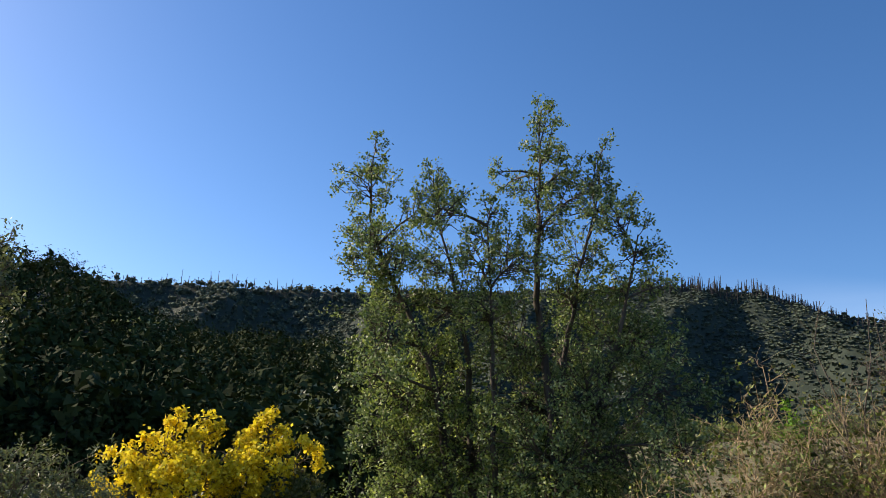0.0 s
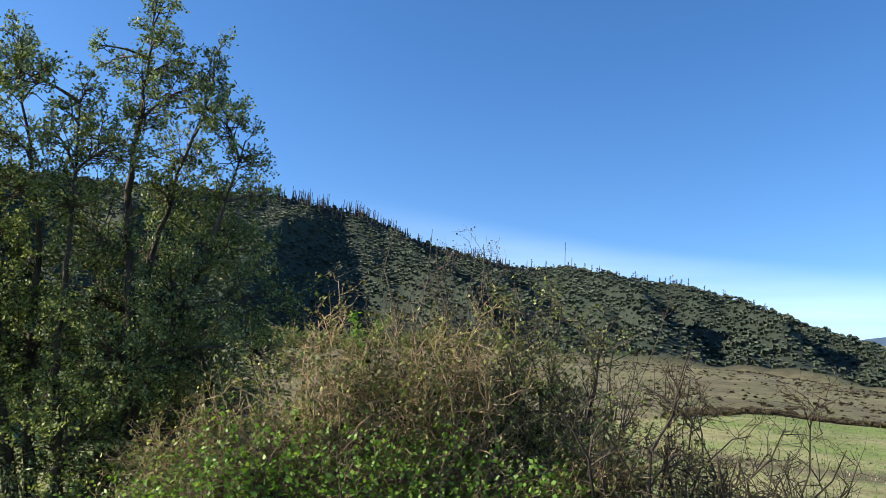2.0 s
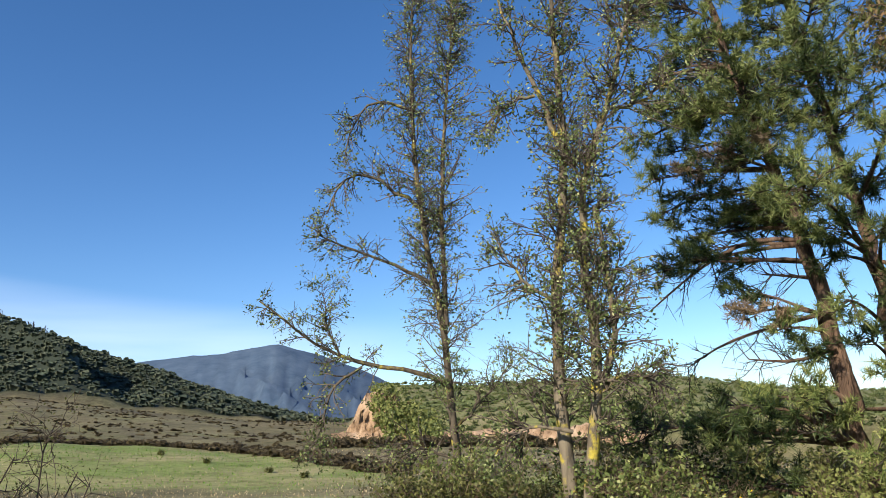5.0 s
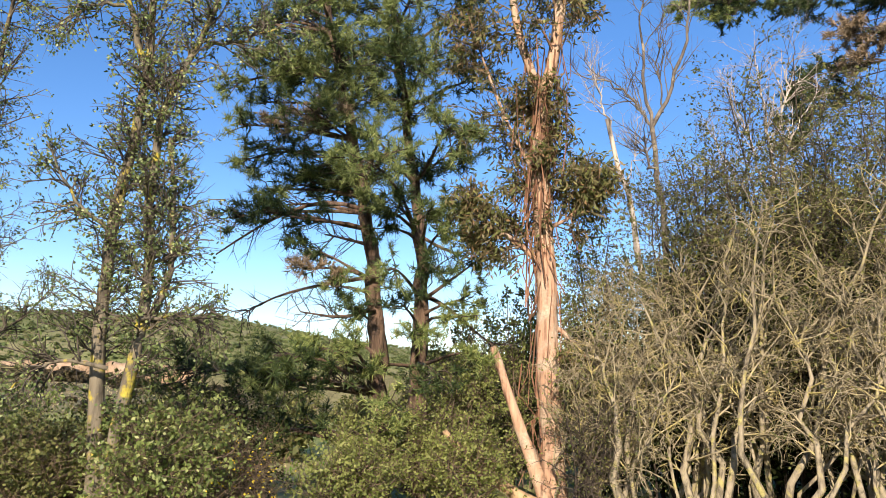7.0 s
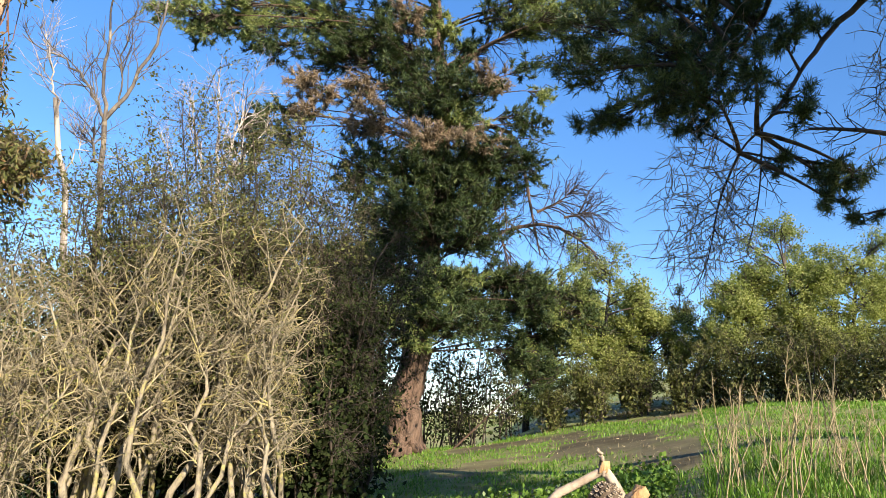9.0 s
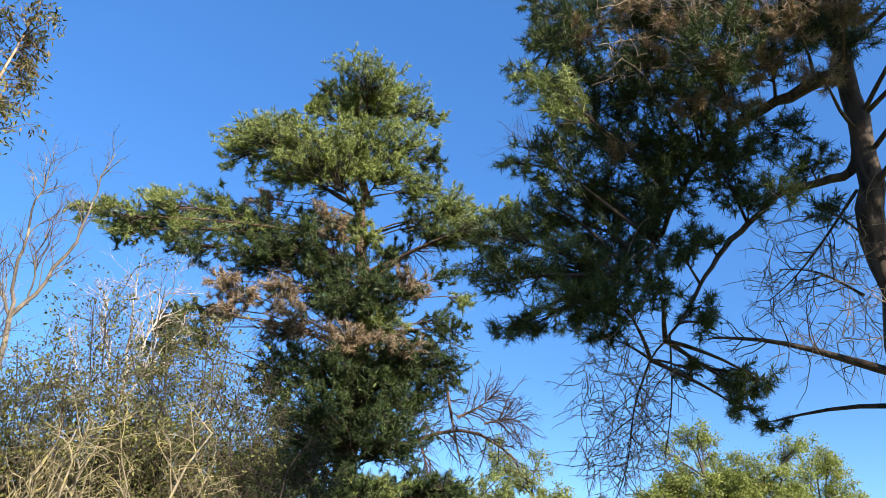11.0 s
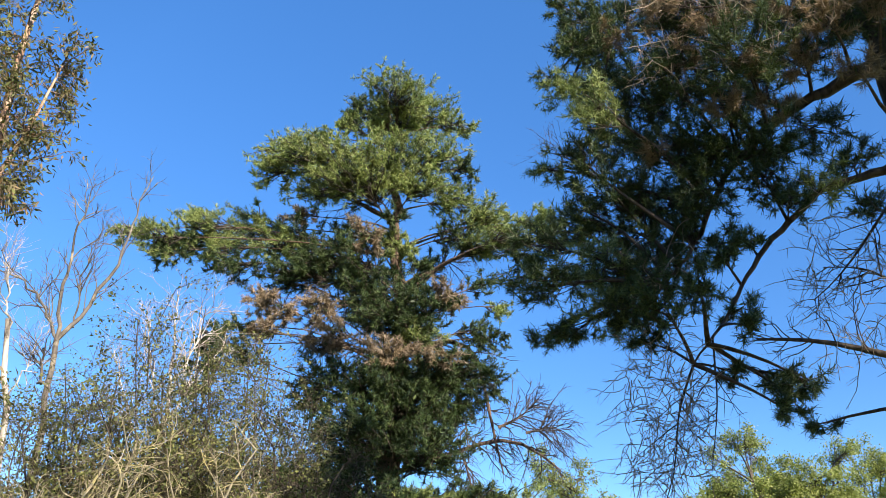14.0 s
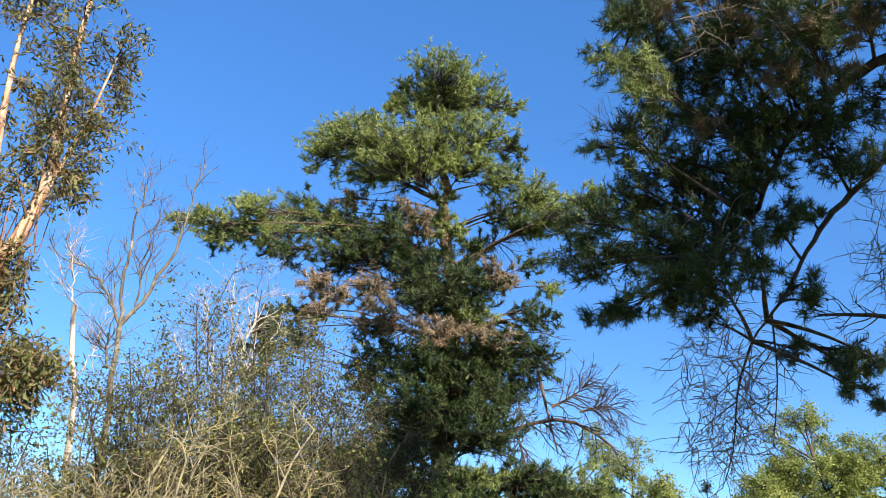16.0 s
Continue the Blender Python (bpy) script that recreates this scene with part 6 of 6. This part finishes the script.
g = Geo()
lean_line = resample(at_polar(D - 0.4, (117.4, -0.6), (116.0, 0.4), (115.1, 0.9), (114.3, 1.5), (113.4, 2.1)), 12)
g.tube(lean_line, np.linspace(0.13, 0.06, 12), 10, 0.08)
part("leaning_stem", g, M_BARK_GUM, gum, "pale peeled leaning stem, broken at its tip", True)
g = Geo()
g.tube(resample(at_polar(D - 0.5, (117.2, -0.5), (115.5, -0.35), (113.8, -0.1), (112.4, 0.1), (110, 0.7)), 10), np.linspace(0.12, 0.05, 10), 8, 0.06)
part("low_branch", g, M_WOOD_PEELED, gum, "pale broken branch near the ground", True)

D = 22.0


def dead_tree(az, label, stems, bark):
    base = ground_polar(az, D)
    t = thing("dead_tree", base, label, "tree", "dead trees")
    tw = Geo()
    for k, (pts, r0, r1) in enumerate(stems):
        line = resample(([base - UP * 0.3] if k == 0 else []) + at_polar(D, *pts), 14)
        line[1:-1] += rng.normal(size=line[1:-1].shape) * 0.05
        rr = np.linspace(r0, r1, 14) * 0.72
        g = Geo()
        g.tube(line, rr, 8, 0.06)
        part("limb" if k else "trunk", g, bark, t, smooth=True)
        if k:
            sprout(tw, line, rr, [(15, 1.4, 0.45, 0.3, 0.2, 0.018, 0.15), (6, 0.6, 0.5, 0.2, 0.22, 0.010, 0.2)], [])
    part("branchwork", tw, bark, t, kind="stuff")


dead_tree(124.8, "bleached dead trunk broken off at the top", [([(124.3, 3.8), (123.0, 6.9), (121.7, 8.9)], 0.17, 0.09), ([(122.0, 8.4), (121.2, 9.6), (120.2, 11)], 0.04, 0.012), ([(123.0, 6.8), (123.8, 8.3), (124.2, 9.2)], 0.03, 0.01)], M_WOOD_DEAD)
dead_tree(126.2, "weathered grey dead tree with bare forked branches", [([(125.9, 3.8), (125.3, 7.4), (124.9, 8.6)], 0.16, 0.10), ([(124.9, 8.6), (123.4, 9.6), (121.0, 10.1), (119.1, 10.4)], 0.07, 0.015), ([(124.9, 8.6), (125.9, 9.1), (126.9, 10.2), (127.5, 11.6), (128.4, 14.1)], 0.09, 0.015), ([(124.9, 8.6), (124.4, 10.0), (124.3, 11.7), (124.6, 13.4)], 0.08, 0.015), ([(125.7, 9.0), (125.4, 10.6), (125.8, 12.2)], 0.04, 0.01), ([(125.3, 7.2), (124.4, 7.7), (124.3, 8.3)], 0.05, 0.04)], M_BARK_WEATHERED)

dead_tree(132.4, "bare pale tree with fine upswept twigs behind the thicket", [([(132.4, 4.0), (132.6, 6.4), (132.8, 7.6)], 0.13, 0.07), ([(132.6, 6.4), (131.2, 8.4), (130.2, 10.0)], 0.06, 0.012), ([(132.8, 7.6), (132.3, 9.2), (131.9, 10.6)], 0.06, 0.012),
                     ([(132.8, 7.6), (134, 9.2), (134.6, 10.6)], 0.06, 0.012), ([(132.6, 6.6), (134.8, 8.4), (136.4, 9.6)], 0.05, 0.012), ([(132.4, 5.6), (130.2, 7.2), (128.6, 8.6)], 0.05, 0.012)], M_WOOD_DEAD)

# ---------------------------------------------------------------- the lichened thicket
THICKET = [(12, 1.1, 0.5, 0.2, 0.3, 0.017, 0.2), (6, 0.55, 0.55, -0.35, 0.36, 0.012, 0.1), (2.0, 0.32, 0.6, -0.5, 0.34, 0.009, 0.15)]
DENSER = [(15, 1.25, 0.6, 0.2, 0.28, 0.02, 0.15), (8, 0.65, 0.6, 0.15, 0.32, 0.014, 0.1), (1.6, 0.38, 0.6, 0.1, 0.3, 0.011, 0.15)]
DENSE = [(14, 1.1, 0.6, 0.15, 0.26, 0.016, 0.15), (7, 0.6, 0.6, 0.0, 0.3, 0.010, 0.1), (2.0, 0.34, 0.6, 0.0, 0.3, 0.008, 0.15)]
for a, d, h, sp, n, lf in ((120.4, 13.2, 3.0, 0.8, 5, M_LEAF_SUNNY), (123, 12.5, 3.2, 1.2, 7, M_LEAF_MID), (127, 13, 3.6, 1.3, 8, M_LEAF_MID), (131, 12.6, 4.2, 1.2, 9, M_LEAF_MID), (135.3, 12.6, 4.6, 1.2, 11, M_LEAF_MID), (138.6, 12.8, 4.2, 1.1, 8, M_LEAF_MID)):
    shrub("lichened_thicket", "large bare many-stemmed shrub crusted with pale yellow lichen", a, d, h, sp, n, THICKET, M_BARK_PALE, lf, (0.05, 0.03), 1, 0.2, "lichened thicket", 0.05, twig_bark=M_TWIG_LICHEN, base_jit=0.5, crook=0.08, taper=0.010)
# dark leaves fill the thicket's gaps in place of shade
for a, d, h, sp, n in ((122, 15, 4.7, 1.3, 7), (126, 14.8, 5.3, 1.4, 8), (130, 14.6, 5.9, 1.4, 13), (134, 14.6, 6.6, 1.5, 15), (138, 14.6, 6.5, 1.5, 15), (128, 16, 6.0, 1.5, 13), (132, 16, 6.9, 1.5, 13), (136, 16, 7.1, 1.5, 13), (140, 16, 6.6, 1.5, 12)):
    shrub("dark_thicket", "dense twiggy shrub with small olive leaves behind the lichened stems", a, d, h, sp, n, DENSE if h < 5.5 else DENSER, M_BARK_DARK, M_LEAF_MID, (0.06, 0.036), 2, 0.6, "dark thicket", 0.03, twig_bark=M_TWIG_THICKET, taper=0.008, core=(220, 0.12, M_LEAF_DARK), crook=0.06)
# shade of this end of the thicket put into its dark leaf colour
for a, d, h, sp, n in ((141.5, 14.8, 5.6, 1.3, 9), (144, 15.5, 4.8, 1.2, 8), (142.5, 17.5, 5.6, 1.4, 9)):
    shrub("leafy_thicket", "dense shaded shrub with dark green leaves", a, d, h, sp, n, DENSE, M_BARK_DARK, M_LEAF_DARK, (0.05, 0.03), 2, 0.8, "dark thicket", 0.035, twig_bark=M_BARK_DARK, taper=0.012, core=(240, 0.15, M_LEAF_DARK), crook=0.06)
for a, d, h in ((119.8, 12, 1.7),):
    shrub("bare_shrub", "dark bare shrub at the foot of the gum tree", a, d, h, 0.6, 8, THORN, M_BARK_DARK, M_LEAF_MID, (0.04, 0.022), 2, 0.3, "bare shrubs", 0.02)
for a, d, h, sp in ((145, 27, 2.6, 1.3), (141, 22, 3.5, 1.8), (149.2, 35, 7.0, 1.6), (151.0, 34, 7.0, 1.7), (153, 35, 6.2, 1.8), (155, 37, 4.6, 1.6), (151.8, 38, 4.6, 1.8), (144, 31, 2.2, 1.2), (142.5, 27, 4.2, 1.6), (139.5, 26, 3.6, 1.6)):
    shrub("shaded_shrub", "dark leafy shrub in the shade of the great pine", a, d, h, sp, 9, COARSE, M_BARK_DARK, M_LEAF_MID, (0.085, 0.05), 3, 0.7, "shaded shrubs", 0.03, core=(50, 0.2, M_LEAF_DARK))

# ---------------------------------------------------------------- broadleaf trees beyond the bank


def broadleaf(az, d, height, width, label, leaf, n=34, middle=0.52, half=0.52):
    base = ground_polar(az, d)
    stems = [([base - UP * 0.3, base + UP * height * 0.3 + rng.normal(size=3) * 0.3, base + UP * height * max(0.62, middle) + rng.normal(size=3) * 0.4], 0.2, 0.04)]
    masses = []
    for _ in range(n):
        v = unit(rng.normal(size=3)) * rng.uniform(0.3, 0.95)
        c = base + UP * height * middle + v * np.array([width, width, height * half])
        s = rng.uniform(0.7, 1.3) * width / 3.2
        masses.append((c, s, s * 0.85))
    return crowned_tree("broadleaf_tree", label, base, stems, masses, M_BARK_DARK, leaf, (0.11, 0.078), 58, 2, 6, "trees beyond the bank", limb_r=0.06, jitter=0.12, thin=0.014, share=0.4, core=(8, 0.2, leaf))


for a, d, h, w, lf in ((156.4, 43, 6.5, 1.5, M_LEAF_SUNNY), (158.6, 38, 7.5, 2.2, M_LEAF_SUNNY), (161.6, 40, 9.6, 2.6, M_LEAF_SUNNY), (164.6, 41, 7.0, 2.0, M_LEAF_SUNNY), (166.8, 44, 6.2, 1.2, M_LEAF_MID), (168.2, 42, 4.2, 1.4, M_LEAF_SUNNY), (170.8, 40, 7.4, 2.6, M_LEAF_SUNNY),
                       (173.8, 41, 9.4, 3.0, M_LEAF_SUNNY), (177.4, 43, 8.8, 3.0, M_LEAF_SUNNY), (181, 48, 8.6, 3.0, M_LEAF_SUNNY), (163.2, 46, 6.5, 2.4, M_LEAF_MID)):
    broadleaf(a, d, h, w, "rounded tree with yellow-green sunlit leaves beyond the bank", lf)
# unseen trees behind the camera, added to cast shadows over bank and thicket
for a, d, h, w in ((-116, 11.5, 12.8, 2.0), (-106, 12.5, 16, 2.2)):
    broadleaf(a, d, h, w, "tall leafy tree added out of view to shade the grassy bank", M_LEAF_MID, 26, 0.87, 0.12)
for a, d, h, w in ((167, 36, 2.6, 1.6), (171.5, 35, 3.0, 1.8), (175, 34, 3.0, 1.8), (179, 33, 2.8, 1.8), (161, 36, 2.6, 1.4), (158, 36, 2.2, 1.2), (164, 37, 2.8, 1.6), (169.3, 37, 3, 1.6), (173.3, 36, 2.8, 1.6), (177.2, 35, 2.8, 1.6), (181.5, 33, 2.6, 1.8)):
    shrub("shaded_shrub", "dark leafy shrub under the trees beyond the bank", a, d, h, w, 9, COARSE, M_BARK_DARK, M_LEAF_MID, (0.085, 0.055), 4, 0.9, "shrubs beyond the bank", 0.03, core=(60, 0.2, M_LEAF_MID))

# ---------------------------------------------------------------- the grassy bank
g, gs = Geo(), Geo()
n = 110000
az = rng.uniform(128, 192, n)
r = 5 + 30 * rng.uniform(size=n) ** 1.3
w = wave(az, r, 0.9, 6.0)
keep = (w > -0.35 + 0.5 * rng.normal(size=n)) & (cover(az, r)[0] < 0.45)
az, r = az[keep], r[keep]
p = np.stack([r * np.sin(np.radians(az)), r * np.cos(np.radians(az)), ground_z(az, r) - 0.01], 1)
tall = np.where((az > 168) & (r < 12), 2.6, 1.0)[:, None]
d = UP + 0.35 * rng.normal(size=p.shape)
size = (0.055 + 0.05 * smooth((wave(az, r, 2.2, 4.0) - 0.1) * 3))[:, None]
g.leaves(p, d, size * tall * (0.8 + 0.03 * r[:, None]), 0.008 + 0.0011 * r[:, None], 0.3, True)
stuff("bank_grass", g, M_GRASS, "fresh green grass over the sloping bank", "grass")
n = 10000
az = rng.uniform(128, 192, n)
r = 5 + 30 * rng.uniform(size=n) ** 1.2
keep = (cover(az, r)[0] > 0.35) | (rng.uniform(size=n) < 0.2)
az, r = az[keep], r[keep]
p = np.stack([r * np.sin(np.radians(az)), r * np.cos(np.radians(az)), ground_z(az, r) - 0.01], 1)
gs.leaves(p, UP * 0.35 + 0.6 * rng.normal(size=p.shape), 0.06 + 0.002 * r[:, None], 0.004 + 0.0005 * r[:, None], 0.3, True)
stuff("dry_grass", gs, M_STRAW, "dry straw scattered over the bank", "grass")
for k in range(64):
    a, d = rng.uniform(168.5, 184), rng.uniform(7.6, 10.5)
    b = ground_polar(a, d)
    t = thing("dry_weed", b, "dry pale weed stalk with brittle side stems", "weed", "dry weeds on the bank")
    g = Geo()
    h = rng.uniform(0.5, 1.25)
    line = bend(b - UP * 0.05, b + UP * h + rng.normal(size=3) * 0.12, 0, 0.03, 6)
    rr = np.linspace(0.009, 0.004, 6)
    g.tube(line, rr, 4)
    sprout(g, line, rr, [(7, 0.22, 0.4, 0.3, 0.1, 0.003, 0.45), (3, 0.08, 0.5, 0.2, 0.1, 0.002, 0.3)], [])
    part("stalk", g, M_STRAW, t)

# tall forked branch propped in the grass, with a large cone wedged under its fork
D = 5.0
fork = polar(161.1, 1.34, D)
b = ground_polar(161.1, D)
log = thing("broken_branch", b, "forked pale branch with torn orange end propped in the grass", "branch")
arms = {"stub": ([fork - UP * 0.03, polar(160.9, 1.4, D), polar(160.7, 1.45, D)], 0.022, 0.009),
        "arm": ([fork, polar(159.0, 1.26, D), polar(156.6, 1.05, D - 0.05), polar(154.0, 0.7, D - 0.1), polar(152.2, float(ground_z(152.2, D)) - 0.05, D - 0.1)], 0.024, 0.032),
        "prop": ([fork, polar(162.2, 1.2, D), polar(163.4, 1.03, D), polar(165.2, 0.65, D), polar(166.6, float(ground_z(166.6, D)) - 0.05, D)], 0.027, 0.034)}
made = {}
for name, (pts, r0, r1) in arms.items():
    g = Geo()
    line = resample(pts, 12)
    line[1:-1] += rng.normal(size=line[1:-1].shape) * 0.005
    g.tube(line, np.linspace(r0, r1, 12), 10, 0.05)
    made[name] = part(name, g, M_WOOD_GREYED, log, smooth=True)
for pts, radii, holder in (([fork - UP * 0.02, fork + UP * 0.015, fork + UP * 0.045], [0.034, 0.04, 0.022], "stub"), ([polar(163.0, 1.2, D - 0.03), polar(163.4, 1.23, D - 0.04), polar(163.8, 1.25, D - 0.04)], [0.042, 0.046, 0.02], "prop")):
    g = Geo()
    g.tube(pts, radii, 12, 0.28)
    part("torn_wood", g, M_WOOD_TORN, made[holder], "splintered orange torn wood")
g = Geo()
g.tube([polar(162.4, 1.14, D), polar(162.7, 1.18, D - 0.02), polar(163.1, 1.21, D - 0.03)], [0.036, 0.038, 0.04], 10, 0.06)
part("knot", g, M_WOOD_GREYED, made["prop"], smooth=True)
c = polar(161.25, 1.12, D - 0.03)
g = Geo()
g.tube([c - UP * 0.15, c - UP * 0.08, c + UP * 0.02, c + UP * 0.1, c + UP * 0.15], [0.05, 0.095, 0.1, 0.075, 0.03], 14, 0.04)
cone = part("cone", g, M_WOOD_DARK, log, "large pale-scaled cone", True)
g = Geo()
turns = np.arange(130)
zz = -0.15 + 0.3 * turns / 130
rad = np.interp(zz, [-0.15, -0.08, 0.02, 0.1, 0.15], [0.055, 0.1, 0.105, 0.08, 0.035])
aa = turns * 2.39996
hearts(g, c + np.stack([rad * np.cos(aa), rad * np.sin(aa), zz], 1), np.full(130, 0.019), 0.75)
part("scale", g, M_WOOD_GREYED, cone, "pale rounded cone scales", kind="stuff")
g = Geo()
for k in range(7000):
    a, d = rng.uniform(143, 166), 10.0 + abs(rng.normal()) * 1.3
    q = ground_polar(a, d) + UP * rng.uniform(0.02, 0.24)
    g.leaves([q], [rng.normal(size=3) + UP * 0.3], 0.075, 0.055)
stuff("broad_leaf_herbs", g, M_LEAF_FRESH, "low broad-leaved green herbs on the bank", "herbs")
